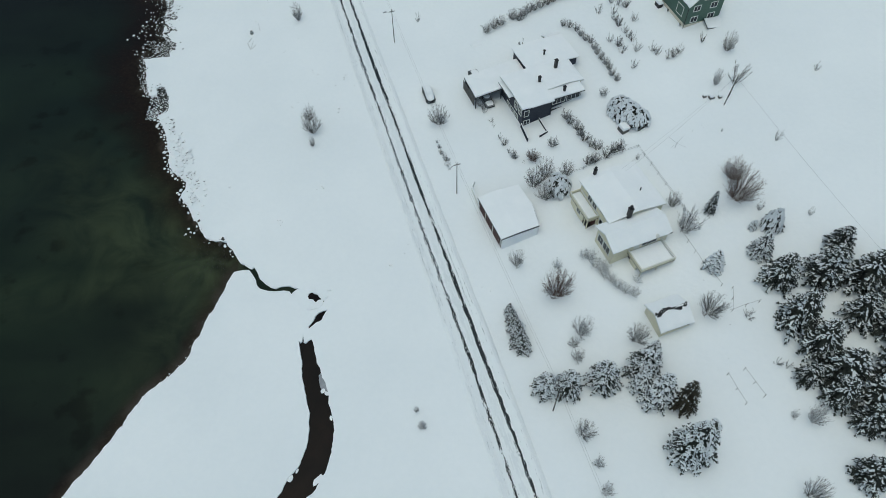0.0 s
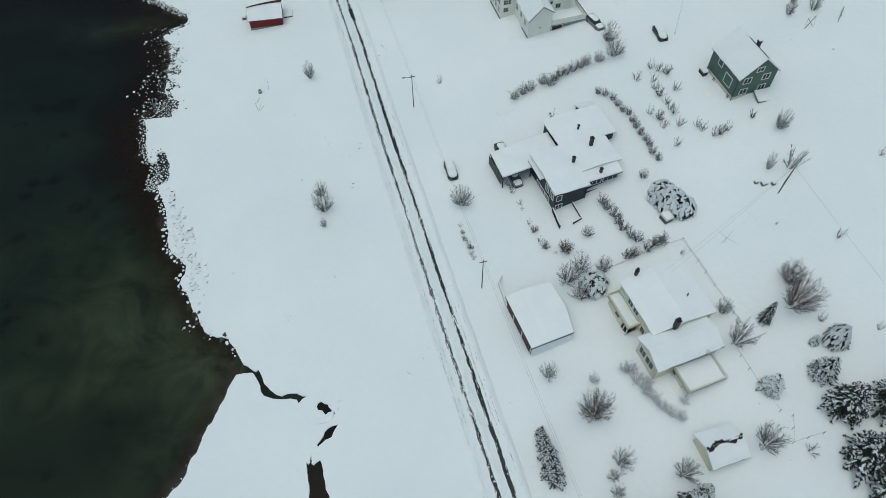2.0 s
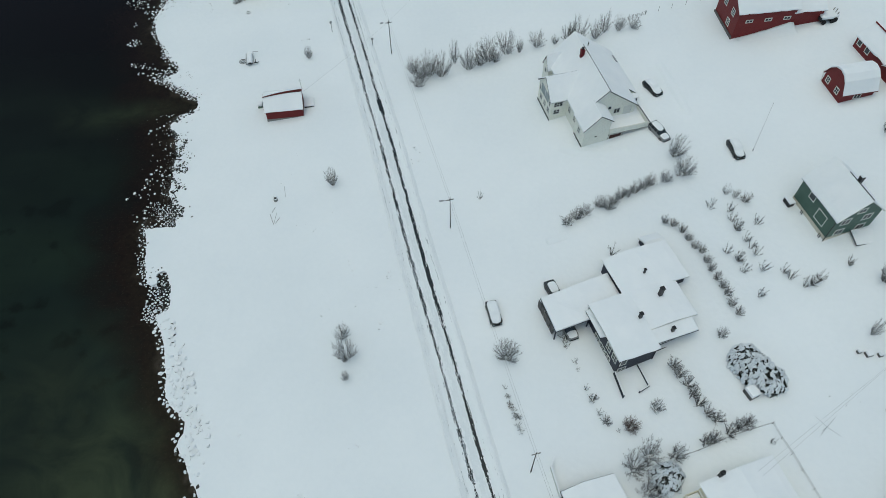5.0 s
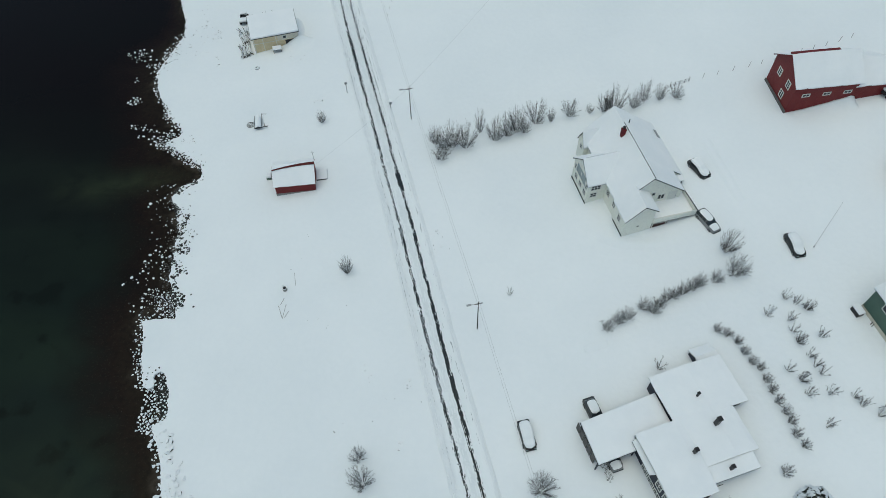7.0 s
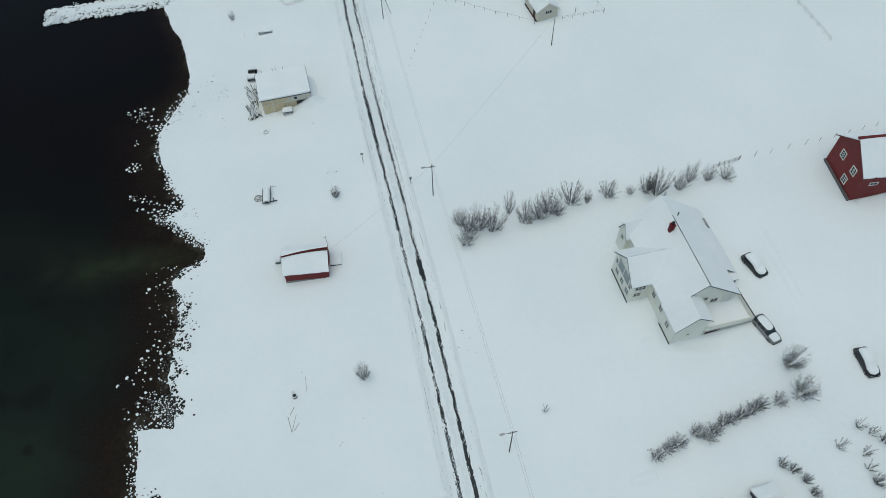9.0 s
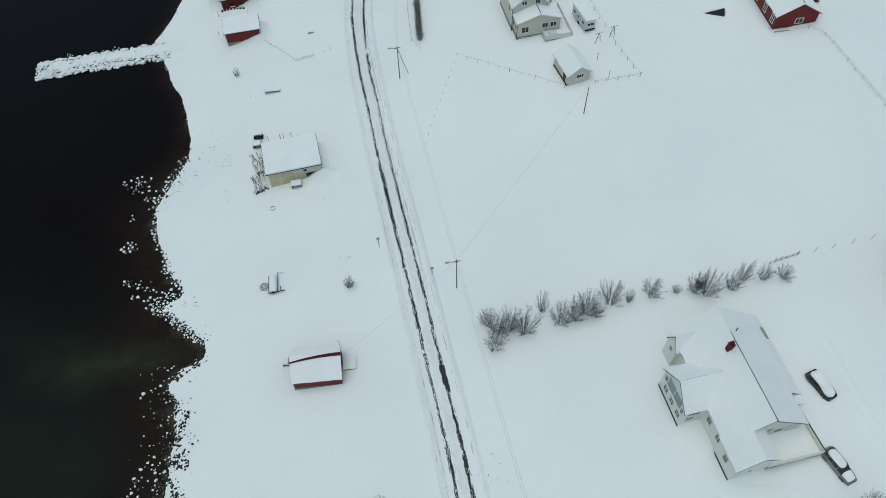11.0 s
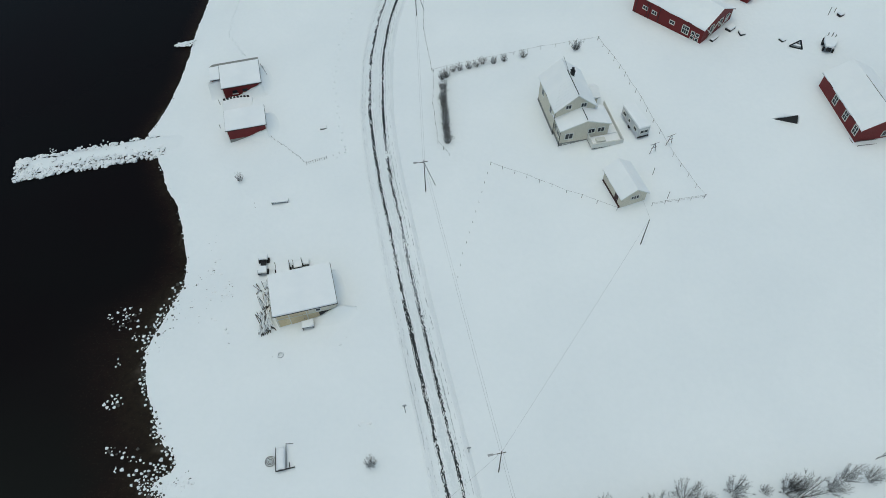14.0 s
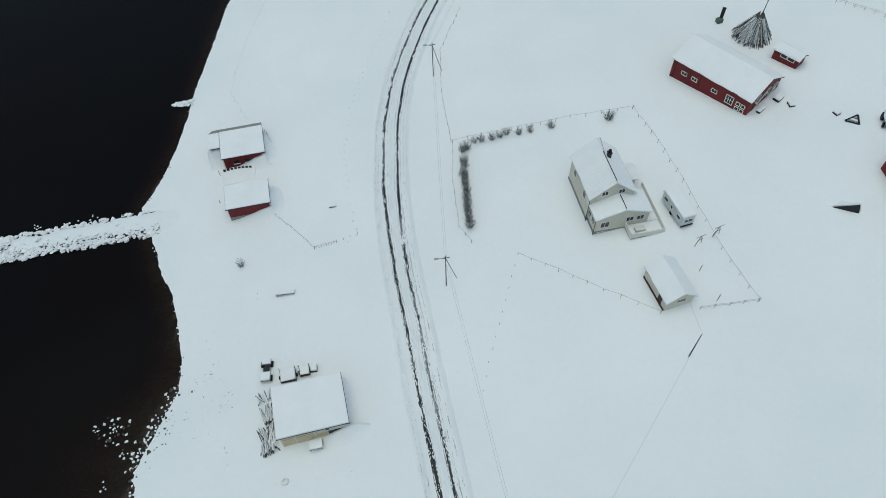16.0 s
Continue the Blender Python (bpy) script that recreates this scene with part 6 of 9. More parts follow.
def ice_floes():
    """Rafted ice slabs by the creek openings and snow lumps in its water."""
    rng = random.Random(6)
    for x, y, s in ((-19.5, 55.7, 1.1), (-20.6, 55.0, 0.6), (-17.9, 58.3, 0.35), (-18.2, 57.0, 0.3)):
        bm = B()
        pts = [(s * rng.uniform(0.8, 1.2) * math.cos(k * 1.05), 0.55 * s * rng.uniform(0.8, 1.2) * math.sin(k * 1.05), 0.12) for k in range(6)]
        slab(bm, pts, 0.24, 0.05)
        thing("ice_slab", bm, ROOF_SNOW, pose(x, y, ground(x, y) + 0.12, rng.uniform(-7, 7), rng.uniform(-7, 7), rng.uniform(0, 90)), "broken snow-covered ice slab beside the creek", "ice", "ice slabs")
    for x, y, s, slim, turn, mat in ((-17.8, 42.2, 1.75, 0.38, 12, GREY_ICE), (-17.75, 40.9, 0.42, 0.8, 0, ROOF_SNOW), (-17.2, 40.5, 0.38, 0.8, 30, ROOF_SNOW), (-18.25, 43.3, 0.35, 0.7, 60, ROOF_SNOW), (-16.3, 36.7, 0.4, 0.5, 10, ROOF_SNOW), (-17.6, 27.9, 0.95, 0.45, -38, ROOF_SNOW), (-21.5, 28.3, 0.6, 0.6, -30, ROOF_SNOW), (-20.6, 29.3, 0.4, 0.5, -20, ROOF_SNOW)):
        bm = B()
        pts = [(slim * s * rng.uniform(0.75, 1.2) * math.cos(k * 0.698), s * rng.uniform(0.8, 1.15) * math.sin(k * 0.698), 0.1) for k in range(9)]
        slab(bm, pts, 0.25, 0.05)
        thing("ice_slab", bm, mat, pose(x, y, ground(x, y) - 0.24, rng.uniform(-2, 2), rng.uniform(-2, 2), turn), "grey ice with snow lumps in the creek", "ice", "ice slabs")


ice_floes()


# ---- trees and shrubs ----
def spray(bm, p, d, ln, wide, sag):
    """A flat, pointed spray of needles: two triangles along d."""
    s_ = Vector((-d.y, d.x, 0))
    if s_.length < 1e-4:
        return
    s_ = s_.normalized() * wide
    m = p + d * (ln * 0.4)
    e = p + d * ln
    a, b, c, t = bm.verts.new(p), bm.verts.new(m + s_), bm.verts.new(m - s_), bm.verts.new((e.x, e.y, e.z - sag))
    bm.faces.new((a, c, b))
    bm.faces.new((b, c, t))


def snow_finger(bm, p, e, wide, high, rng):
    """A narrow ragged roll of snow lying along a branch."""
    d = e - p
    s_ = Vector((-d.y, d.x, 0)).normalized()
    rows = []
    for t, f in ((0.0, 0.35), (0.3, 0.95), (0.65, 1.0)):
        c = p + d * t + s_ * rng.uniform(-0.04, 0.04)
        w = wide * f * rng.uniform(0.75, 1.25)
        rows.append([bm.verts.new(c + s_ * w - Vector((0, 0, 0.04))), bm.verts.new(c + Vector((0, 0, high * f))), bm.verts.new(c - s_ * w - Vector((0, 0, 0.04)))])
    tip = bm.verts.new(e)
    for a, b in zip(rows, rows[1:]):
        bm.faces.new((a[0], b[0], b[1], a[1]))
        bm.faces.new((a[1], b[1], b[2], a[2]))
    bm.faces.new((rows[-1][0], tip, rows[-1][1]))
    bm.faces.new((rows[-1][1], tip, rows[-1][2]))


def conifer(seed, snow, h=6.4, r=2.35, needles=None, lobes=1.0):
    """Evergreen: trunk, whorls of drooping boughs with side twigs, and snow lying in lobed fingers along the boughs."""
    rng = random.Random(seed)
    tr = root("spruce", Matrix(), "", "tree", "spruces")
    bm = B()
    beam(bm, (0, 0, -0.5), (0, 0, h * 0.55), 0.15, 7, 0.08)
    beam(bm, (0, 0, h * 0.54), (0, 0, h * 0.98), 0.08, 6, 0.015)
    part("trunk", bm, BARK, tr)
    green, white = B(), B()
    wide = [rng.uniform(0.86, 1.08) for _ in range(9)]
    z = 0.25
    while z < h * 0.985:
        f = z / h
        ln = r * min(1.0, (1 - f) ** 0.6 * 1.08) * (0.92 if f < 0.1 else 1.0)
        n = 9 if f < 0.6 else 6
        a0 = rng.uniform(0, 6.3)
        for k in range(n):
            a = a0 + 6.283 * k / n + rng.uniform(-0.25, 0.25)
            L = max(0.3, ln * rng.uniform(0.76, 1.08) * wide[int((a % 6.283) / 0.7) % 9])
            out = Vector((math.cos(a), math.sin(a), 0))
            foot = Vector((0, 0, z + rng.uniform(-0.14, 0.14)))
            lift = rng.uniform(0.05, 0.3)
            load = snow * rng.uniform(0.4, 1.5)

            def on_bough(s):
                return foot + out * (L * s) + Vector((0, 0, L * (lift * s - (0.32 + lift * 0.6) * s * s)))

            steps = max(3, int(L / 0.19))
            for j in range(steps):
                s = 0.14 + 0.86 * (j + rng.uniform(0.2, 0.8)) / steps
                c = on_bough(s)
                side = (0.34 * L * (1 - s) + 0.15) * rng.uniform(0.75, 1.2)
                spray(green, c - out * 0.1, out + Vector((0, 0, -0.3)), 0.36, 0.07, 0.03)
                for sg in (-1, 1):
                    b_ = a + sg * rng.uniform(0.55, 1.05)
                    d = Vector((math.cos(b_), math.sin(b_), rng.uniform(-0.4, -0.05)))
                    spray(green, c, d, side, 0.06, 0.03)
                    e_ = b_ + rng.choice((-1, 1)) * rng.uniform(0.4, 0.9)
                    spray(green, c + d * side * 0.5, Vector((math.cos(e_), math.sin(e_), -0.2)), rng.uniform(0.12, 0.22), 0.04, 0.02)
            # one roll of snow along the bough and shorter ones on its side twigs
            up = Vector((0, 0, 0.07))
            fat = lobes * rng.uniform(0.75, 1.25) * min(1.0, 0.45 + 0.3 * L)
            if rng.random() < load:
                s0 = rng.uniform(0.25, 0.5) if snow > 0.7 else rng.uniform(0.5, 0.72)
                snow_finger(white, on_bough(s0) + up, on_bough(rng.uniform(0.94, 1.04)) + up * 0.5, 0.115 * fat, 0.10 * fat, rng)
            for s in (0.38, 0.56, 0.74, 0.88):
                for sg in (-1, 1):
                    if rng.random() < load * (0.25 + 0.6 * s):
                        b_ = a + sg * rng.uniform(0.5, 0.95)
                        d = Vector((math.cos(b_), math.sin(b_), rng.uniform(-0.3, -0.05)))
                        side = (0.36 * L * (1 - s) + 0.2) * rng.uniform(0.8, 1.2)
                        c = on_bough(s) + up
                        snow_finger(white, c + d * side * 0.1, c + d * side, 0.088 * fat, 0.08 * fat, rng)
                        if snow < 0.7 and rng.random() < 0.4:
                            e_ = b_ + rng.uniform(-0.9, 0.9)
                            spray(green, c + d * side * 0.35 + up * 1.2, Vector((math.cos(e_), math.sin(e_), 0.1)), rng.uniform(0.2, 0.34), 0.045, 0.1)
        z += 0.46 * (1 - 0.4 * f)
    stuff(part("crown", green, needles or NEEDLES, tr))
    if snow > 0.05:
        stuff(part("branch_snow", white, BRANCH_SNOW, tr, "fingers of snow weighing down the branches"))
    return tr


def snow_bush(seed, lumps=300):
    """A round evergreen bush, one metre in radius and height: sprays of needles all over a lumpy dome, a pillow of snow on most of them."""
    rng = random.Random(seed)
    sh = root("evergreen_bush", Matrix(), "", "shrub", "snowy bushes")
    bm = B()
    for k in range(7):
        a = k * 0.9
        beam(bm, (0, 0, -0.2), (0.5 * math.cos(a), 0.5 * math.sin(a), 0.55), 0.04, 5, 0.015)
    part("trunk", bm, BARK, sh)
    green, white = B(), B()
    for k in range(lumps):
        u = rng.random()
        a = rng.uniform(0, 6.2832)
        el = math.asin(0.02 + 0.97 * u)
        q = 0.9 + 0.22 * noise.noise(Vector((2.2 * math.cos(a), 2.2 * math.sin(a), 3.0 * u + seed)))
        n_ = Vector((math.cos(a) * math.cos(el), math.sin(a) * math.cos(el), math.sin(el)))
        p = Vector((n_.x * q, n_.y * q, n_.z * q * 0.95))
        t1 = n_.orthogonal().normalized()
        t2 = n_.cross(t1)
        for j in range(9):
            b_ = j * 0.7 + rng.uniform(-0.3, 0.3)
            d = (t1 * math.cos(b_) + t2 * math.sin(b_)) + n_ * rng.uniform(-0.5, 0.5)
            spray(green, p - n_ * 0.05, d.normalized(), rng.uniform(0.09, 0.16), 0.022, 0.01)
        if rng.random() < 0.42 + 0.35 * n_.z + 0.4 * noise.noise(n_ * 2.6 + Vector((seed, 0, 0))):
            down = Vector((n_.x, n_.y, -0.75 * math.hypot(n_.x, n_.y))) + t1 * rng.uniform(-0.5, 0.5) + t2 * rng.uniform(-0.5, 0.5)
            down = (down - n_ * down.dot(n_) * 0.8).normalized()
            if abs(down.x) + abs(down.y) > 0.1:
                ln = rng.uniform(0.12, 0.38)
                c = p + n_ * 0.06
                snow_finger(white, c - down * ln * 0.45, c + down * ln * 0.55, rng.uniform(0.05, 0.10), rng.uniform(0.04, 0.08), rng)
    stuff(part("crown", green, NEEDLES, sh))
    stuff(part("branch_snow", white, BRANCH_SNOW, sh, "rolls of snow all over the bush"))
    return sh


def stuff(ob):
    return tagged(ob, kind="stuff")


def plant(protos, spots, size, label, rng, dz=-0.05):
    """Sets copies of the prototypes at (x, y, height, radius)."""
    for i, (x, y, h, r) in enumerate(spots):
        src = protos[rng.randrange(len(protos))]
        m = pose(x, y, ground(x, y) + dz, rng.uniform(-3, 3), rng.uniform(-3, 3), rng.uniform(0, 360)) @ Matrix.Diagonal((r / size[1], r / size[1] * rng.uniform(0.9, 1.1), h / size[0], 1))
        ob = copy_thing(src, m)
        tagged(ob, label)


def drop(ob):
    for o in (*ob.children_recursive, ob):
        bpy.data.objects.remove(o)


def thorn(bm, p, q, r):
    """The finest twig: a three-sided point."""
    d = (q - p).normalized()
    u = d.orthogonal().normalized() * r
    v = d.cross(u)
    ring = [bm.verts.new(p + u), bm.verts.new(p - u * 0.5 + v * 0.87), bm.verts.new(p - u * 0.5 - v * 0.87)]
    t = bm.verts.new(q)
    for k in range(3):
        bm.faces.new((ring[k], ring[(k + 1) % 3], t))


def shrub(seed, stems=26, twigs=8, stout=0.016, mat=None, snowy=0.0, fan=1.0, kind="shrub", family="bare shrubs", low=-0.45, tall=2.1):
    """A bare bush one metre in radius and `tall` metres high: stems fanning out of one foot to a rounded, ragged crown."""
    rng = random.Random(seed)
    sh = root(kind, Matrix(), "", "tree" if kind == "tree" else "shrub", family)
    bm = B()
    white = B() if snowy else None
    gaps = [rng.uniform(0.78, 1.1) for _ in range(8)]
    for k in range(stems):
        a = 6.283 * (k + rng.uniform(-0.4, 0.4)) / stems * 5.0
        # the tips lie on an egg-shaped crown that begins low over the snow
        e = rng.uniform(low, 1.0)
        rho = fan * math.sqrt(max(0.0, 1 - e * e)) * gaps[int((a % 6.283) / 0.786) % 8] * rng.uniform(0.82, 1.04)
        z = tall * (0.54 + 0.46 * e) * rng.uniform(0.85, 1.04)
        out = Vector((math.cos(a), math.sin(a), 0))
        p0 = out * (0.08 - 0.1 * low) + Vector((0, 0, -0.05))
        p1 = out * (rho * 0.56) + Vector((rng.gauss(0, 0.07), rng.gauss(0, 0.07), z * 0.40))
        p2 = out * rho + Vector((rng.gauss(0, 0.04), rng.gauss(0, 0.04), z))

        def at(t):
            return p0 * (1 - t) ** 2 + p1 * (2 * t * (1 - t)) + p2 * (t * t)

        r = stout * rng.uniform(0.75, 1.2)
        for j in range(3):
            beam(bm, at(j / 3), at((j + 1) / 3), r * (0.9 - 0.24 * j), 3, r * (0.66 - 0.24 * j))
        for j in range(twigs):
            t = 0.22 + 0.78 * rng.random() ** 0.8
            c = at(t)
            d = (at(min(1.0, t + 0.1)) - at(t - 0.1)).normalized()
            d = (d + Vector((rng.gauss(0, 0.55), rng.gauss(0, 0.55), rng.gauss(0.30, 0.35)))).normalized()
            ln = rng.uniform(0.2, 0.46) * (1.25 - 0.6 * t)
            q = c + d * ln
            thorn(bm, c, q, r * 0.55)
            for _ in range(2):
                v = (d + Vector((rng.gauss(0, 0.5), rng.gauss(0, 0.5), rng.gauss(0.1, 0.25)))).normalized()
                m_ = c + d * ln * rng.uniform(0.3, 0.8)
                thorn(bm, m_, m_ + v * ln * 0.6, r * 0.45)
            if white is not None and rng.random() < snowy:
                o = Vector((0, 0, r * 0.8))
                thorn(white, c + o, q + o, r * 1.1)
    stuff(part("twigwork", bm, mat or BARK, sh))
    if snowy:
        stuff(part("branch_snow", white, BRANCH_SNOW, sh, "snow caught along the twigs"))
    return sh


# ---- planted places ----
CONIFERS_GARDEN = [(10.7, 51.8, 2.6, 1), (11.0, 50.7, 3, 1.3), (11.2, 49.7, 3, 1.4), (11.4, 48.6, 3.2, 1.6), (11.6, 47.6, 3.2, 1.7), (11.8, 46.5, 3.2, 1.7), (12.2, 45.4, 3, 1.6), (14.8, 38.9, 5.6, 2.1), (18.0, 38.8, 6.2, 2.2), (23.0, 39.4, 7.0, 2.4), (28.7, 40.6, 7.2, 2.4), (30.4, 42.2, 5.6, 1.6), (29.9, 36.4, 7.5, 2.5), (28.2, 38.4, 5.2, 1.8), (32.4, 28.4, 12, 3.0), (44.1, 66.3, 5, 1.2)]
CONIFERS_WOOD = [(51.0, 52.8, 8, 2.6), (57.1, 52.4, 9, 2.8), (62.0, 51.0, 9, 3), (60.1, 45.5, 7, 2.5), (51.4, 46.1, 9, 2.8), (53.2, 41.6, 9, 2.8), (50.5, 37.4, 5, 1.8), (54.6, 36.9, 9, 3), (53.4, 34.2, 7, 2.4), (57.1, 33.6, 8, 2.6), (55.5, 30.5, 7, 2), (53.4, 23.4, 7, 2.2), (49.5, 57.7, 5, 1.8), (52.9, 62.8, 4.2, 1.6), (60.7, 57.3, 6, 2.1), (65.7, 50.0, 9, 3), (63.3, 43.3, 9, 3), (61.6, 36.9, 9, 3), (58.7, 29.6, 8, 2.6)]
SNOWY_SHRUBS = [(33.5, 89.6, 3.3, 2.3), (34.7, 87.9, 3.6, 2.6), (36.2, 86.4, 3.1, 2.3), (21.0, 74.1, 3.4, 2.2), (52.2, 61.9, 4.6, 1.5), (49.7, 62.2, 2.2, 0.7)]
DRAPED_SPRUCE = [(42.4, 56.2, 4.0, 1.7)]
SHRUBS_GARDEN = [(21.0, 47.2, 4.6, 1.8), (19.2, 32.0, 4.4, 1.5), (28.9, 45.4, 4.2, 1.9), (40.1, 48.8, 4.2, 2.3), (39.6, 63.3, 5.4, 2.3), (38.6, 68.1, 3.6, 1.3), (12.6, 60.1, 3.8, 1.5), (17.0, 75.4, 4.6, 2.1), (19.2, 77.0, 4.4, 1.9), (22.6, 76.9, 3.6, 1.5), (18.5, 72.4, 3.6, 1.7), (46.0, 21.8, 4.8, 1.8), (49.4, 31.4, 4.6, 1.5)]
BALL_SHRUBS = [(19.7, 45.4, 1.9, 0.95), (20.0, 43.2, 2.2, 1.2), (20.5, 27.7, 2.6, 0.95), (21.0, 24.1, 2.4, 1.0), (21.0, 83.4, 2.3, 1.15), (31.4, 93.5, 2.2, 0.9)]
BROWN_SHRUBS = [(18.4, 54.2, 5.8, 2.55), (17.3, 80.9, 2.4, 1.4)]
BIG_SHRUBS = [(48.7, 68.2, 6.6, 3.3), (48.9, 72.2, 4.4, 2.3)]
SHRUBS_EDGE = [(-3.1, 34.4, 1.9, 0.75), (-3.9, 36.9, 1.6, 0.45), (-28.3, 126.3, 4.6, 1.2), (-23.6, 95.9, 3.8, 1.3), (-22.7, 92.6, 5.2, 1.9), (-22.5, 89.2, 2.5, 0.75), (1.0, 91.7, 4.6, 2.2), (-36.8, 160.3, 3.2, 0.95), (-66.8, 211.7, 2.3, 0.75)]
SPRIGS = [(58.6, 63.4, 2.2, 0.7), (57.6, 78.5, 2.8, 0.7), (68.3, 92.8, 2.2, 0.75), (51.5, 65.4, 2.8, 0.8), (47.0, 32.2, 2.6, 0.7), (47.3, 39.9, 1.8, 0.8), (48.4, 39.3, 1.8, 0.7), (45.3, 47.4, 2.0, 1.1), (-2.3, 120.9, 2.6, 0.65), (18.0, 108.1, 3.0, 1.1), (34.8, 78.2, 1.8, 0.6), (49.6, 81.8, 1.2, 0.3), (60.0, 58.0, 2.0, 0.7)]
SHRUBS_EAST = [(55.0, 100.6, 4.4, 1.6), (63.8, 127.8, 3.6, 1.1), (65.3, 130.8, 4.0, 1.1), (68.4, 128.3, 4.0, 1.3), (51.0, 92.5, 3.8, 0.9)]
HEDGE_EAST = [(26.6, 113.5, 1.5, 0.7), (27.8, 112.8, 1.5, 0.7), (29.0, 111.5, 1.5, 0.7), (29.6, 110.0, 1.5, 0.7), (30.3, 108.5, 1.5, 0.7), (31.2, 107.6, 1.5, 0.7), (31.6, 105.9, 1.5, 0.7), (32.0, 104.4, 1.5, 0.7), (32.5, 102.8, 1.5, 0.7), (33.1, 101.4, 1.5, 0.7), (33.5, 100.1, 1.5, 0.7), (33.7, 98.5, 1.5, 0.7), (34.4, 96.9, 1.5, 0.7)]
HEDGE_SOUTH = [(24.2, 89.5, 1.9, 0.9), (24.7, 88.3, 1.9, 0.9), (25.7, 86.7, 1.9, 0.9), (26.1, 85.3, 1.9, 0.9), (26.6, 84.0, 1.9, 0.9), (27.6, 82.6, 1.9, 0.9), (28.6, 81.7, 1.9, 0.9), (26.6, 78.9, 1.9, 0.9), (27.8, 79.2, 1.9, 0.9), (29.8, 79.9, 1.9, 0.9), (31.1, 80.7, 1.9, 0.9), (32.3, 81.0, 1.9, 0.9)]
ORCHARD = [(33.8, 115.7, 1.9, 0.75), (36.8, 118.2, 1.9, 0.75), (38.0, 117.2, 1.9, 0.75), (39.3, 116.3, 1.9, 0.75), (36.7, 114.9, 1.9, 0.75), (36.7, 113.0, 1.9, 0.75), (37.0, 111.3, 1.9, 0.75), (40.1, 112.0, 1.9, 0.75), (37.9, 109.2, 1.9, 0.75), (38.3, 107.8, 1.9, 0.75), (38.9, 106.6, 1.9, 0.75), (34.8, 107.3, 1.9, 0.75), (36.1, 105.8, 1.9, 0.75), (36.5, 103.8, 1.9, 0.75), (39.2, 103.8, 1.9, 0.75), (37.9, 99.7, 1.9, 0.75), (42.0, 103.3, 1.9, 0.75), (42.6, 102.1, 1.9, 0.75), (44.3, 100.7, 1.9, 0.75), (45.4, 101.0, 1.9, 0.75), (46.6, 101.7, 1.9, 0.75)]
ROW_SOUTH = [(11.6, 114.7, 2.1, 1), (13.2, 115.6, 2.1, 1), (14.6, 116.3, 2.1, 1), (17.0, 117.7, 2.1, 1), (18.3, 117.0, 2.1, 1), (19.3, 118.0, 2.1, 1), (20.6, 119.0, 2.1, 1), (21.7, 119.4, 2.1, 1), (23.0, 119.9, 2.1, 1), (24.5, 120.6, 2.1, 1), (25.5, 121.2, 2.1, 1), (27.9, 121.7, 2.1, 1), (30.9, 123.0, 3.4, 1.7), (30.5, 127.2, 3.6, 1.6)]
ROW_NORTH = [(-14.9, 153.2, 5.0, 1.3), (-13.6, 149.6, 4.0, 1.6), (-13.2, 151.8, 5.4, 1.5), (-11.6, 152.2, 6.4, 1.9), (-9.3, 151.8, 6.0, 1.8), (-6.7, 155.1, 6.2, 0.9), (-4.0, 153.0, 5.6, 1.6), (-1.9, 153.8, 5.6, 1.6), (-0.2, 154.7, 7.0, 1.8), (1.2, 154.2, 3.8, 1.2), (3.4, 156.2, 6.0, 1.7), (9.3, 157.3, 4.2, 1.4), (12.9, 157.4, 2.3, 0.7), (15.4, 157.4, 5.0, 1.3), (17.0, 156.9, 6.8, 1.7), (20.6, 157.6, 4.4, 1.2), (22.4, 159.0, 5.6, 1.0), (25.2, 159.0, 4.2, 1.0), (28.0, 159.1, 2.8, 1.15)]
DENSE_ROW = [(6.0, 156.2, 3.8, 0.8), (16.0, 157.9, 4.4, 0.9)]
HEDGE_WEST = [(-30.4, 230.8, 1.8, 0.8), (-30.3, 228.3, 1.8, 0.8), (-30.0, 225.8, 1.8, 0.8), (-29.7, 223.4, 1.8, 0.8), (-29.5, 221.1, 1.8, 0.8), (-29.2, 218.9, 1.8, 0.8), (-30.9, 234.6, 1.8, 0.8), (-30.1, 235.1, 1.8, 0.8), (-30.5, 232.2, 1.8, 0.8), (-30.1, 227.0, 1.8, 0.8), (-29.8, 224.5, 1.8, 0.8), (-29.6, 222.3, 1.8, 0.8), (-29.3, 220.0, 1.8, 0.8), (-29.0, 217.9, 1.8, 0.8)]
HEDGE_NORTH = [(-28.8, 236.6, 1.5, 0.7), (-27.6, 236.8, 1.5, 0.7), (-25.8, 237.1, 1.5, 0.7), (-24.3, 237.5, 1.5, 0.7), (-23.1, 238.2, 1.5, 0.7), (-21.0, 238.1, 1.5, 0.7), (-19.0, 238.6, 1.5, 0.7), (-15.3, 239.4, 1.5, 0.7), (-5.2, 240.8, 1.8, 1)]
HEDGE_SPRUCE = [(-30.5, 229.3, 1.8, 0.9)]
FROST_ROW = [(23.4, 60.5, 1.6, 1), (24.3, 60.2, 1.6, 1), (24.8, 58.7, 1.6, 1.1), (25.7, 57.7, 1.6, 1), (26.0, 56.7, 1.6, 1), (26.9, 55.8, 1.6, 1), (27.7, 54.6, 1.6, 1), (28.6, 53.7, 1.6, 1), (29.8, 53.1, 1.6, 1), (26.4, 58.5, 1, 0.7), (18.8, 59.2, 1.6, 0.9), (30.7, 55.3, 1.2, 0.8)]
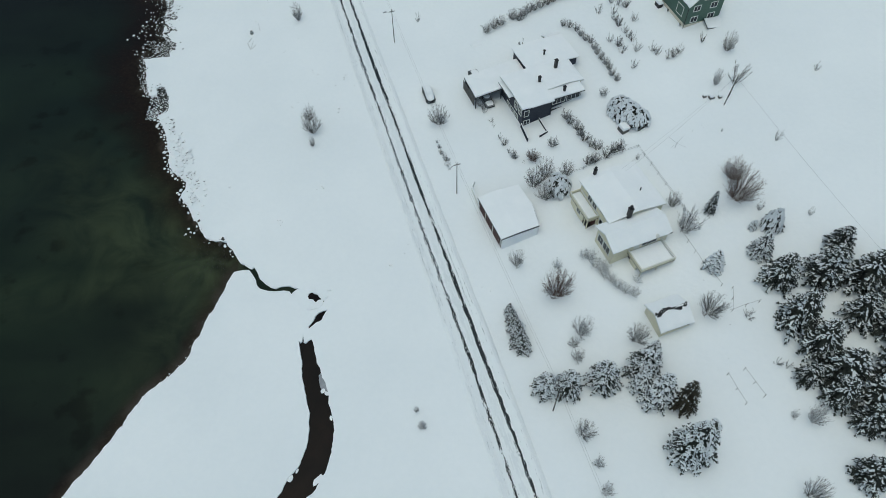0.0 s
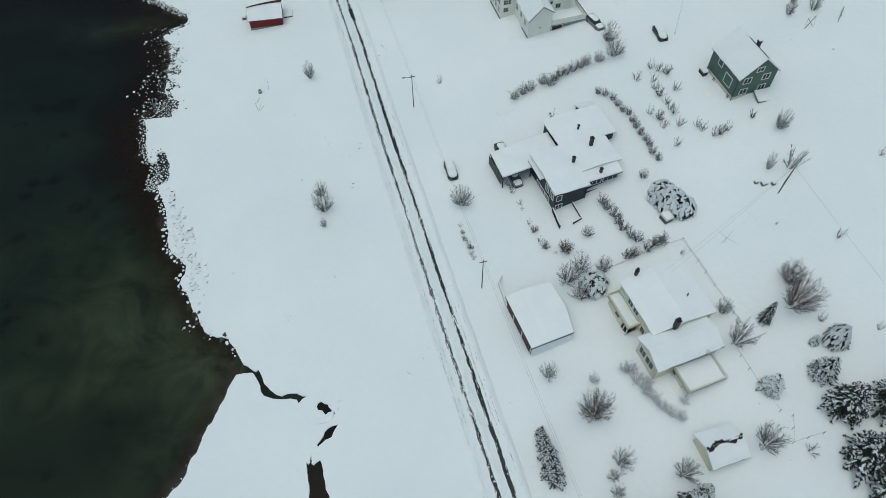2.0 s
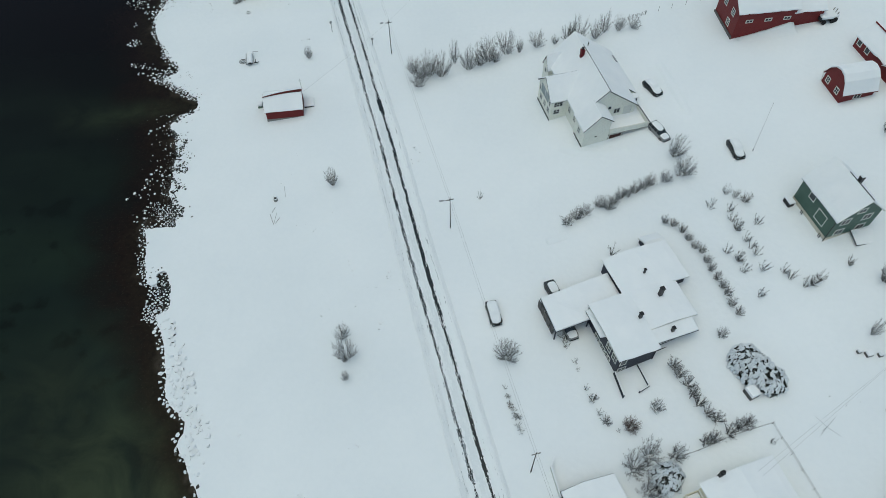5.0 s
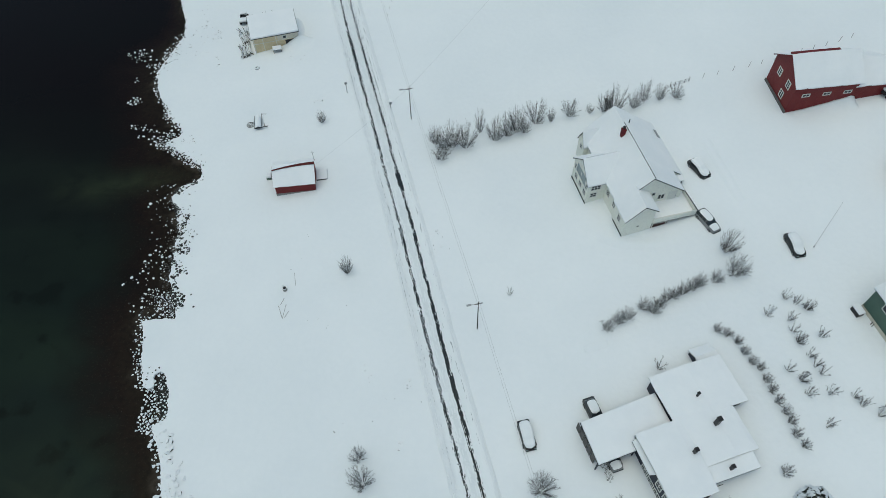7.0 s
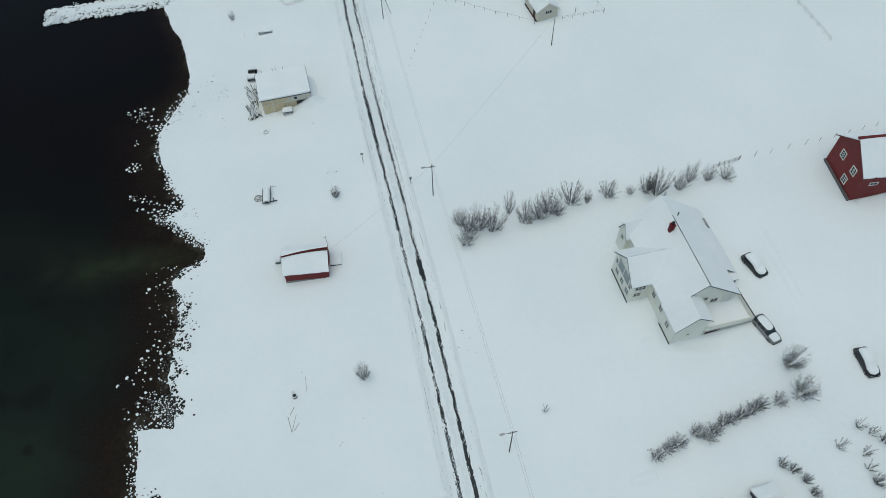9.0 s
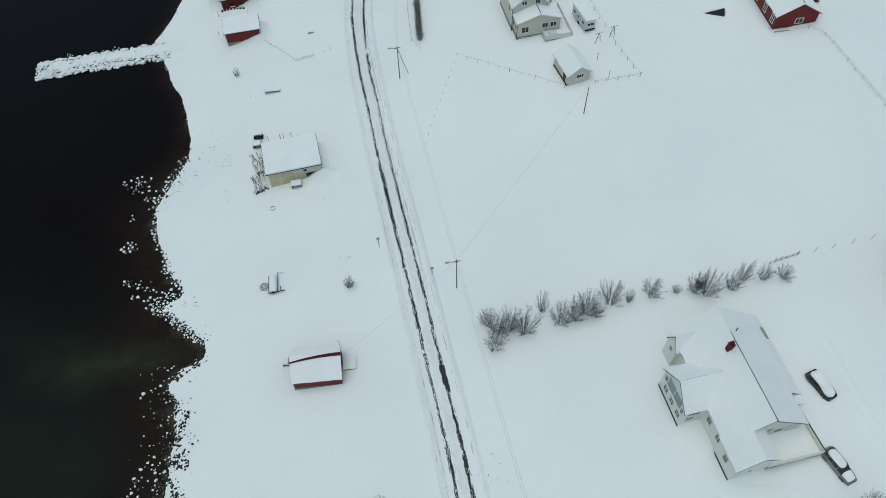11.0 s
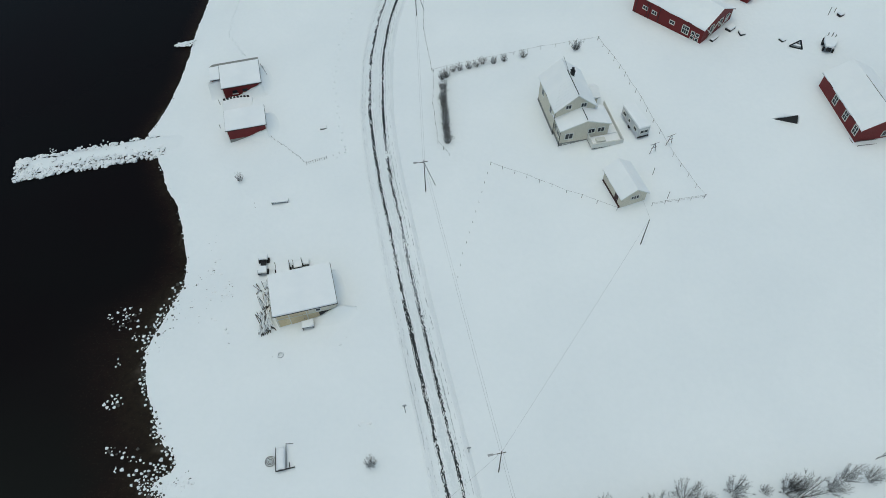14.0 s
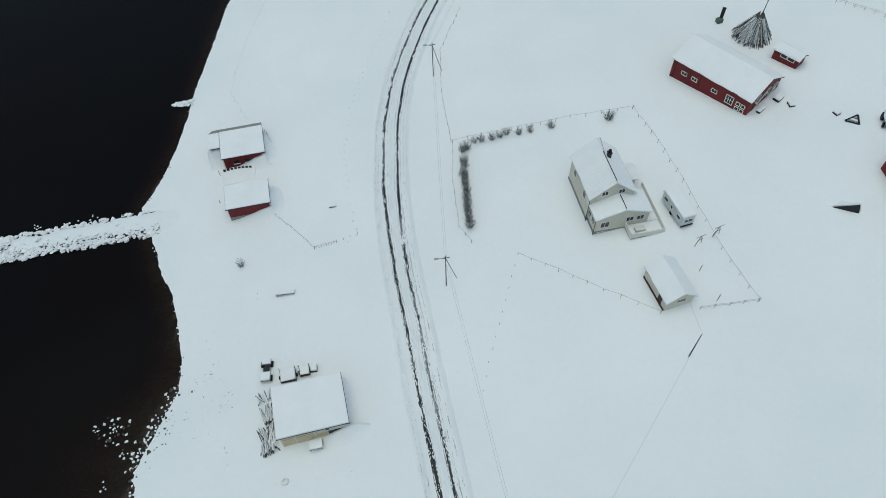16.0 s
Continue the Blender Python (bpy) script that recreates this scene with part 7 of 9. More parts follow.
LOW_ROW = [(0.7, 87.3, 0.7, 0.5), (1.0, 85.9, 0.7, 0.5), (1.3, 84.6, 0.7, 0.6), (1.8, 83.8, 0.7, 0.6), (2.2, 82.9, 0.8, 0.7), (2.3, 81.7, 0.8, 0.6), (2.7, 80.9, 0.8, 0.6), (12.0, 86.7, 1.2, 0.6), (12.7, 85.1, 1.4, 0.8), (13.4, 83.2, 1.2, 0.7), (14.2, 81.9, 1.5, 0.9), (10.8, 90.7, 1, 0.6), (11.1, 89.5, 0.6, 0.4), (9.6, 94.0, 1.3, 0.8), (9.1, 94.9, 1.2, 0.7), (9.8, 93.1, 1, 0.6), (6.9, 99.5, 1, 0.7), (7.4, 98.1, 1, 0.7), (7.9, 96.7, 1, 0.7), (15.7, 80.5, 0.5, 0.4)]
OPEN_TREES = [(54.3, 92.3, 4.8, 2.1)]


def planting():
    rng = random.Random(33)
    snowy = [conifer(1, 1.0, lobes=1.25), conifer(2, 0.85, lobes=1.15)]
    dark = [conifer(3, 0.42), conifer(4, 0.55)]
    bare = [conifer(7, 0.16, needles=DRY_NEEDLES)]
    plant(dark, [q for q in CONIFERS_GARDEN if q[0] > 40], (6.4, 2.35), "slim dark spruce beside the big bush", rng)
    plant(snowy, [q for q in CONIFERS_GARDEN if q[2] > 4 and q[0] < 40], (6.4, 2.1), "spruce with branches bent under thick snow", rng)
    hedge_tree = [conifer(9, 0.7, 3.2, 1.7)]
    plant(hedge_tree, [q for q in CONIFERS_GARDEN if q[2] <= 4], (3.2, 1.7), "small spruce in a close snowy clump by the road", rng)
    plant(dark, CONIFERS_WOOD[:12] + CONIFERS_WOOD[13:], (7.4, 1.85), "dark green spruce with fingers of snow in the thicket", rng)
    plant(snowy[1:], CONIFERS_WOOD[12:13], (6.2, 2.1), "spruce at the wood's edge with snowy spiky boughs", rng)
    laden = [conifer(17, 1.5, 4.0, 1.55, lobes=1.75)]
    plant(laden, DRAPED_SPRUCE, (4.0, 1.55), "young spruce buried in snow by the wire fence", rng)
    plant(snowy, HEDGE_SPRUCE, (6.4, 2.2), "small snowy spruce in the hedge", rng)
    plant(bare, [(33.3, 35.0, 7.4, 2.2)], (6.4, 2.35), "brownish spruce with hardly any snow", rng)
    for p in snowy + dark + bare + hedge_tree + laden:
        drop(p)
    bush = [snow_bush(5, 420), snow_bush(6, 460)]
    plant(bush, SNOWY_SHRUBS, (1.0, 1.0), "rounded evergreen bush under heavy snow", rng)
    for p in bush:
        drop(p)
    tree = [shrub(11, 34, 18, 0.0115, fan=1.12, low=-0.35, tall=2.8), shrub(12, 30, 20, 0.012, fan=1.15, low=-0.35, tall=2.8), shrub(13, 36, 17, 0.011, snowy=0.12, fan=1.1, low=-0.35, tall=2.8)]
    ball = [shrub(14, 44, 12, 0.0125), shrub(15, 40, 12, 0.0125, snowy=0.2), shrub(41, 48, 11, 0.012)]
    hedge_ball = [shrub(51, 46, 10, 0.0145, low=-0.6, snowy=0.25), shrub(52, 42, 11, 0.0155, low=-0.6, snowy=0.1), shrub(53, 48, 10, 0.014, low=-0.55, snowy=0.3)]
    brown = [shrub(16, 84, 13, 0.0105, BROWN_BARK), shrub(17, 72, 13, 0.0115, BROWN_BARK)]
    large = [shrub(18, 92, 14, 0.0072, BROWN_BARK, low=-0.5), shrub(19, 78, 13, 0.0085, BROWN_BARK, low=-0.5)]
    small = [shrub(21, 30, 9, 0.026), shrub(22, 32, 9, 0.025, snowy=0.25), shrub(23, 28, 9, 0.027), shrub(24, 34, 9, 0.024, snowy=0.15)]
    sprig = [shrub(25, 9, 8, 0.034, fan=0.85, low=-0.5), shrub(26, 11, 8, 0.032, fan=0.9, low=-0.5), shrub(27, 13, 8, 0.03, snowy=0.25)]
    frosty = [shrub(28, 26, 10, 0.013, snowy=0.95), shrub(29, 24, 11, 0.014, snowy=0.9)]
    stump = [shrub(31, 7, 3, 0.07, BARK, 0.0, 0.8)]
    open_ = [shrub(30, 12, 16, 0.02, kind="tree", family="bare trees")]
    unit = (2.1, 1.0)
    plant(ball, SHRUBS_GARDEN, unit, "bare leafless garden shrub dusted with snow", rng)
    plant(ball, BALL_SHRUBS, unit, "low round leafless bush in the snow", rng)
    plant(brown, BROWN_SHRUBS, unit, "round brownish leafless garden bush", rng)
    plant(large, BIG_SHRUBS, unit, "large round leafless brown bush", rng)
    plant(ball, SHRUBS_EDGE, unit, "bare leafless shrub standing alone in the snow", rng)
    plant(sprig, SPRIGS, unit, "thin sprig of bare twigs in the snow", rng)
    plant(ball, SHRUBS_EAST, unit, "bare leafless bush below the green house", rng)
    plant(stump, [(51.2, 103.6, 2.6, 1.0)], unit, "cut-back forked trunk in the snow below the green house", rng)
    plant(open_, OPEN_TREES, unit, "small bare tree with open forking branches", rng)

    def grown(spots, tall, broad):
        """The same feet, nearer to the road by what the crowns lean, at their full height."""
        return [(x, y - 0.14 * h, h * tall, r * broad) for x, y, h, r in spots]

    plant(frosty, grown(FROST_ROW, 1.4, 1.22), unit, "soft frosted garden shrub in a curved row", rng)
    plant(sprig + small[:1], grown(LOW_ROW, 1.3, 1.0), unit, "low snow-dusted tuft of twigs", rng)
    for hedge in (HEDGE_EAST, HEDGE_SOUTH, HEDGE_WEST, HEDGE_NORTH):
        plant(small, grown(hedge, 1.25, 1.25), unit, "bare hedge shrub in a garden row", rng)
    plant(sprig + small[2:3], grown(ORCHARD, 1.35, 1.3), unit, "small bare fruit bush in the snow", rng)
    plant(hedge_ball, grown(ROW_SOUTH, 1.25, 1.2), unit, "bare hedge shrub in a row beside the white house", rng)
    plant(tree, [(x, y, h * 0.97, r * 1.2) for x, y, h, r in ROW_NORTH], (2.8, 1.0), "tall bare leafless shrub in the boundary row", rng)
    plant(ball, DENSE_ROW, unit, "dense dark leafless shrub in the boundary row", rng)
    for p in stump + tree + ball + hedge_ball + brown + large + small + sprig + frosty + open_:
        drop(p)


planting()


# ---- power poles and wires ----
def pole(x, y, h=8.0, lamp=True, stay=False, lean=(0, 0), yaw=15, arm=True):
    p = root("utility_pole", pose(x, y, ground(x, y), lean[0], lean[1], yaw), "dark wooden utility pole " + ("with crossarm" if arm else "with a plain top") + (" and street lamp" if lamp else ""), "utility pole", "utility poles")
    bm = B()
    beam(bm, (0, 0, -0.8), (0, 0, h), 0.09, 9, 0.055)
    part("shaft", bm, POLE_WOOD, p)
    if arm:
        bm = B()
        box(bm, -0.6, 0.6, -0.05, 0.05, h - 0.55, h - 0.44)
        part("crossarm", bm, GREY_WOOD, p)
    for s in (-0.16, 0.16) if arm else ():
        bm = B()
        beam(bm, (s, 0, h - 0.42), (s, 0, h - 0.2), 0.05, 7, 0.035)
        part("insulator", bm, WHITE_TRIM, p)
    if lamp:
        bm = B()
        beam(bm, (0, 0, h - 0.7), (-1.1, 0, h - 0.35), 0.035, 6)
        arm = part("lamp_arm", bm, STEEL, p)
        bm = B()
        box(bm, -1.75, -1.05, -0.14, 0.14, h - 0.42, h - 0.28, 0.04)
        part("lamp_head", bm, STEEL, arm, "grey street lamp head")
    if stay:
        bm = B()
        beam(bm, (0, 0, h - 0.6), (2.0, 0.9, -0.3), 0.05, 6)
        part("stay", bm, POLE_WOOD, p, "slanting support strut")
    return p


POLES = [(22.5, 8.0), (15.5, 35.7), (3.7, 75.4), (-7.3, 115.3), (-19.6, 159.7), (-32.3, 206.8), (-37.4, 255.0), (-24, 305)]
for i, (x, y) in enumerate(POLES):
    pole(x, y, 7.9, i in (3, 4, 5, 6), i in (5, 6))
pole(51.4, 87.6, 6.6, False, True, (0, 4), 30, False)
pole(2.1, 194.6, 6.2, False, False, (0, 0), 15, False)


def wire(a, b, sag=0.5, r=0.011, label="thin sagging power line between poles"):
    bm = B()
    a, b = Vector(a), Vector(b)
    side = Vector((-(b - a).y, (b - a).x, 0)).normalized()
    rows = []
    for k in range(15):
        t = k / 14
        p = a.lerp(b, t) - Vector((0, 0, 4 * sag * t * (1 - t)))
        rows.append([bm.verts.new(p + Vector((0, 0, r))), bm.verts.new(p + side * r - Vector((0, 0, r * 0.6))), bm.verts.new(p - side * r - Vector((0, 0, r * 0.6)))])
    for p, q in zip(rows, rows[1:]):
        for k in range(3):
            bm.faces.new((p[k], p[(k + 1) % 3], q[(k + 1) % 3], q[k]))
    return thing("power_line", bm, STEEL, label=label, category="cable", group="power lines")


def top(x, y, h=7.7):
    return Vector((x, y, ground(x, y) + h))


for (x0, y0), (x1, y1) in zip(POLES, POLES[1:]):
    for s in (-0.16, 0.16):
        o = Vector((s * 0.96, s * 0.26, 0))
        wire(top(x0, y0) + o, top(x1, y1) + o, 0.55)
wire(top(-19.6, 159.7), top(2.1, 194.6, 6.5), 0.4)
wire(top(-19.6, 159.7), (-35.6, 146.8, 6.2), 0.3)
wire(top(2.1, 194.6, 6.5), (2.0, 202.3, 12.8), 0.05)
wire(top(51.4, 87.6, 6.4), top(64.5, 44.0, 7.0), 0.5)
for dx in (0.0, 0.5):
    wire(top(51.4, 87.6, 6.4), (30.8 + dx, 73.6 - dx, 10.6), 0.4 + dx, 0.010)


# ---- fences ----
def fence(line, gap, h, label, rails=0, tilt=4.0, seed=1):
    rng = random.Random(seed)
    f = root("fence", Matrix(), label, "fence")
    pts = []
    for a, b in zip(line, line[1:]):
        a, b = Vector(a), Vector(b)
        n = max(1, round((b - a).length / gap))
        pts += [a.lerp(b, k / n) for k in range(n)]
    pts.append(Vector(line[-1]))
    tops = []
    for p in pts:
        z = ground(p.x, p.y)
        t = Vector((rng.gauss(0, 0.06), rng.gauss(0, 0.06), h * rng.uniform(0.85, 1.1)))
        bm = B()
        beam(bm, (p.x, p.y, z - 0.3), (p.x + t.x, p.y + t.y, z + t.z), 0.04, 5, 0.032)
        part("post", bm, GREY_WOOD, f)
        tops.append(Vector((p.x, p.y, z)) + t * 0.85)
    for a, b in zip(tops, tops[1:]):
        for k in range(rails):
            o = Vector((0, 0, -0.32 * k))
            bm = B()
            beam(bm, a + o, b + o, 0.017 if rails < 3 else 0.02, 3)
            part("rail", bm, GREY_WOOD, f)
    return f


fence([(-32.8, 236.7), (-22.3, 238.9), (-11.8, 241.2), (-0.8, 243.0)], 2.6, 1.0, "weathered post and wire fence north of the garden", 1, seed=2)
fence([(-0.8, 243.0), (2.5, 234.5), (5.4, 225.6), (9.2, 212.1), (12.8, 203.1)], 2.6, 1.0, "weathered post and wire fence east of the garden", 1, seed=3)
fence([(12.8, 203.1), (4.6, 201.9)], 2.2, 1.0, "short weathered fence beside the garden shed", 2, seed=4)
fence([(-0.9, 201.3), (-4.0, 202.8), (-11.0, 206.5), (-21.3, 212.0)], 2.4, 0.9, "weathered post and wire fence crossing the field", 1, seed=5)
fence([(-21.3, 212.0), (-23.6, 201.9), (-25.5, 193.8), (-26.1, 189.5)], 2.2, 0.5, "line of low fence posts almost buried in snow", 0, seed=6)
fence([(-32.8, 236.7), (-32.2, 227.3), (-30.8, 217.6), (-28.6, 214.6)], 2.2, 0.9, "weathered garden fence beside the hedge", 1, seed=7)
fence([(-33.0, 237.0), (-35.6, 250), (-36.5, 262), (-33, 275)], 2.4, 0.8, "post and wire fence along the road", 1, seed=17)
fence([(23.6, 76.8), (29.7, 79.1), (35.4, 80.7), (37.5, 74.6), (40.1, 67.7), (41.1, 65.2)], 2.4, 0.9, "weathered fence round the cream house", 2, seed=8)
fence([(38.9, 63.0), (40.9, 57.1), (42.8, 52.9)], 2.4, 0.9, "weathered fence behind the cream house", 1, seed=9)
fence([(44.2, 52.2), (43.3, 48.6), (47.4, 49.6)], 2.0, 0.9, "short weathered fence by the spruce thicket", 1, seed=10)
fence([(27.5, 161.9), (30.8, 162.8), (35.9, 163.8), (41.5, 165.1), (46.2, 166.2), (50.9, 167.4), (60.4, 170.5)], 2.6, 1.1, "line of old fence posts running to the red barn", 0, seed=11)
fence([(26.6, 161.4), (30.9, 162.9)], 0.9, 0.9, "snow-covered wooden gate in the fence", 3, seed=12)
fence([(44.5, 213.2), (46.7, 210.9), (48.1, 206.0), (49.2, 201.2), (52, 190)], 2.2, 0.9, "weathered fence below the red barn", 2, seed=13)
fence([(-54.8, 214.8), (-51.2, 215.8)], 0.4, 0.7, "low weathered picket gate in the snow", 1, seed=14)
fence([(-64.0, 222.9), (-59.8, 219.5), (-56.2, 216.3), (-54.8, 214.7)], 1.2, 0.4, "line of short stakes strung with wire in the snow", 1, seed=15)
fence([(-51.2, 215.8), (-47.8, 217.5)], 1.5, 0.4, "last stakes beside the picket gate", 0, seed=18)
fence([(39.3, 268.2), (40.8, 267.4), (43.6, 265.4), (46.5, 263.2)], 1.9, 1.0, "weathered fence above the farm", 2, seed=16)
for line, sd in (([(40.2, 38.9), (41.5, 34.4)], 31), ([(42.6, 39.4), (44.1, 35.2)], 32)):
    fence(line, 2.4, 1.0, "washing line on thin posts in the garden", 1, seed=sd)


# ---- vehicles ----
def car(x, y, yaw, paint, label, snow=0.3, l=4.2, w=1.82, h=1.46, estate=False):
    """A parked car under a cap of snow. Local: front to -y."""
    c = root("car", pose(x, y, ground(x, y) - 0.25, 0, 0, yaw), label, "car", "parked cars")
    tail = 0.46 if estate else 0.40
    # stations along the car: place, half width, height of the top
    spine = [(-0.50, 0.68, 0.62), (-0.475, 0.84, 0.74), (-0.36, 0.96, 0.86), (-0.22, 1.0, 0.94), (-0.08, 1.0, h - 0.08), (0.08, 1.0, h), (0.26, 1.0, h - 0.03), (tail - 0.04, 0.98, h - 0.12), (0.475, 0.88, 0.98), (0.50, 0.74, 0.80)]

    def shell(rows):
        bm = B()
        rings = [[bm.verts.new(p) for p in r] for r in rows]
        for a, b in zip(rings, rings[1:]):
            for k in range(len(a) - 1):
                bm.faces.new((a[k], a[k + 1], b[k + 1], b[k]))
            bm.faces.new((a[-1], a[0], b[0], b[-1]))
        bm.faces.new(rings[0][::-1])
        bm.faces.new(rings[-1])
        bmesh.ops.recalc_face_normals(bm, faces=bm.faces[:])
        return bm

    body = part("body", shell([[(-w / 2 * q, l * f, 0.25), (-w / 2 * q * 1.02, l * f, 0.55), (-w / 2 * q * 0.96, l * f, min(z, 0.88)), (w / 2 * q * 0.96, l * f, min(z, 0.88)), (w / 2 * q * 1.02, l * f, 0.55), (w / 2 * q, l * f, 0.25)] for f, q, z in spine]), paint, c)
    part("glasshouse", shell([[(-w / 2 * 0.93, l * f, 0.86), (-w / 2 * 0.76, l * (f * 0.94), z), (w / 2 * 0.76, l * (f * 0.94), z), (w / 2 * 0.93, l * f, 0.86)] for f, z in ((-0.24, 0.90), (-0.10, h - 0.10), (0.06, h - 0.03), (0.26, h - 0.06), (tail, h - 0.16), (0.47, 0.92))]), GLASS, c, "dark windows all round")
    for sx in (-1, 1):
        for f in (-0.05, 0.13, 0.30):
            bm = B()
            beam(bm, (sx * w * 0.47, l * f, 0.86), (sx * w * 0.385, l * f * 0.94, h - 0.08), 0.045, 5)
            part("pillar", bm, paint, body)
    for sx in (-1, 1):
        for yy in (-l * 0.31, l * 0.30):
            bm = B()
            beam(bm, (sx * (w / 2 - 0.16), yy, 0.31), (sx * (w / 2 + 0.03), yy, 0.31), 0.32, 16)
            wh = part("wheel", bm, RUBBER, c)
            bm = B()
            beam(bm, (sx * (w / 2 + 0.01), yy, 0.31), (sx * (w / 2 + 0.045), yy, 0.31), 0.19, 10)
            part("rim", bm, STEEL, wh)
    for sx in (-0.55, 0.55):
        bm = B()
        box(bm, sx - 0.16, sx + 0.16, -l / 2 - 0.02, -l / 2 + 0.05, 0.58, 0.70)
        part("headlight", bm, PALE_GLASS, c)
        bm = B()
        box(bm, sx - 0.14, sx + 0.14, l / 2 - 0.03, l / 2 + 0.02, 0.62, 0.76)
        part("tail_light", bm, RED_TRIM, c)
    for y0 in (-l / 2 - 0.07, l / 2 - 0.06):
        bm = B()
        box(bm, -w / 2 * 0.8, w / 2 * 0.8, y0, y0 + 0.13, 0.34, 0.54, 0.03)
        part("bumper", bm, BLACK_METAL, c)

    def cap(y0, y1, half, base, rise):
        """A rounded pillow of snow over the tops between two stations."""
        bm = B()
        n, m_ = 18, 10
        rows = []
        for j in range(n + 1):
            v = 2 * j / n - 1
            yy = y0 + (y1 - y0) * j / n
            row = []
            for k in range(m_ + 1):
                u = 2 * k / m_ - 1
                side = half * (1 - abs(v) ** 5) ** 0.35
                dome = max(0.0, 1 - u ** 6) ** 0.5 * max(0.0, 1 - v ** 8) ** 0.5
                zz = float(np.interp(yy / l, [q[0] for q in spine], [q[2] for q in spine]))
                row.append(bm.verts.new((u * side, yy, max(zz, base) - 0.05 + rise * dome * (0.9 + 0.25 * noise.noise(Vector((u * 1.5 + x, yy * 1.2, 1)))))))
            rows.append(row)
        for a, b in zip(rows, rows[1:]):
            for k in range(m_):
                bm.faces.new((a[k], a[k + 1], b[k + 1], b[k]))
        g = bmesh.ops.extrude_face_region(bm, geom=bm.faces[:])
        for v in g["geom"]:
            if isinstance(v, bmesh.types.BMVert):
                v.co.z -= 0.06
        bmesh.ops.recalc_face_normals(bm, faces=bm.faces[:])
        return bm

    if snow >= 0.3:
        part("snow_cover", cap(-l * 0.47, l * 0.46, w * 0.44, 0.9, snow), ROOF_SNOW, c, "thick cap of snow from bonnet to tail", True)
    elif snow:
        part("snow_cover", cap(-l * 0.12, l * (tail - 0.04), w * 0.37, h - 0.1, snow), ROOF_SNOW, c, "cap of snow on the roof", True)
        part("bonnet_snow", cap(-l * 0.47, -l * 0.2, w * 0.42, 0.7, snow * 0.7), ROOF_SNOW, c, "snow on the bonnet", True)
    return c


car(29.1, 142.4, 28, CAR_DARK, "dark car under thick snow beside the white house", 0.34)
car(28.6, 131.9, 27, CAR_SILVER, "silver car partly cleared of snow by the terrace", 0.16, 4.6, 1.75, 1.45, True)
car(40.1, 126.6, 11, CAR_DARK, "dark car under thick snow in the open yard", 0.34)
car(10.25, 96.0, 20, CAR_SILVER, "silver car parked at the mouth of the carport", 0.14)
car(-0.6, 98.9, 14, CAR_DARK, "small car buried in snow beside the road", 0.42, 4.2)
car(8.6, 101.9, 20, CAR_DARK, "dark car half hidden under the carport eave", 0.2)


def caravan():
    c = root("caravan", pose(3.6, 219.4, ground(3.6, 219.4), 0, 0, 21), "white caravan with snow on its roof beside the house", "caravan")
    bm = B()
    box(bm, -1.1, 1.1, -3.0, 3.0, 0.5, 2.5, 0.16)
    part("body", bm, CAR_WHITE, c)
    bm = B()
    slab(bm, [(-1.1, -3.0, 2.78), (1.1, -3.0, 2.78), (1.1, 3.0, 2.78), (-1.1, 3.0, 2.78)], 0.3, 0.16)
    part("roof_snow", bm, ROOF_SNOW, c)
    for y, w_ in ((-1.9, 0.9), (0.2, 0.5), (1.9, 1.0)):
        window(c, "-x", y, -1.1, 1.35, w_, 0.6, 1, 1)
    window(c, "-y", 0.0, -3.0, 1.35, 1.4, 0.6, 2, 1)
    for sx in (-1.0, 0.98):
        bm = B()
        beam(bm, (sx - 0.1, 0, 0.33), (sx + 0.12, 0, 0.33), 0.33, 14)
        part("wheel", bm, RUBBER, c)
    bm = B()
    box(bm, -1.05, 1.05, -3.12, -2.95, 0.35, 0.6, 0.03)
    part("bumper", bm, BLACK_METAL, c)
    bm = B()
    beam(bm, (0, 3.0, 0.5), (0, 4.3, 0.45), 0.05, 6)
    part("drawbar", bm, STEEL, c)
    return c


caravan()


# ---- yard things ----
def mound(name, x, y, sx, sy, h, mat, label, category, yaw=0.0, under=None):
    """A thing lumped over with snow: a dark core with a rounded cap."""
    r = root(name, pose(x, y, ground(x, y) - 0.03, 0, 0, yaw), label, category)
    bm = B()
    box(bm, -sx, sx, -sy, sy, -0.1, h * 0.62, 0.06)
    part("core", bm, under or GREY_WOOD, r)
    bm = B()
    slab(bm, [(-sx * 1.04, -sy * 1.04, h), (sx * 1.04, -sy * 1.04, h), (sx * 1.04, sy * 1.04, h), (-sx * 1.04, sy * 1.04, h)], h * 0.38, min(0.2, h * 0.3))
    part("snow_cap", bm, mat, r, "rounded cap of snow")
    return r


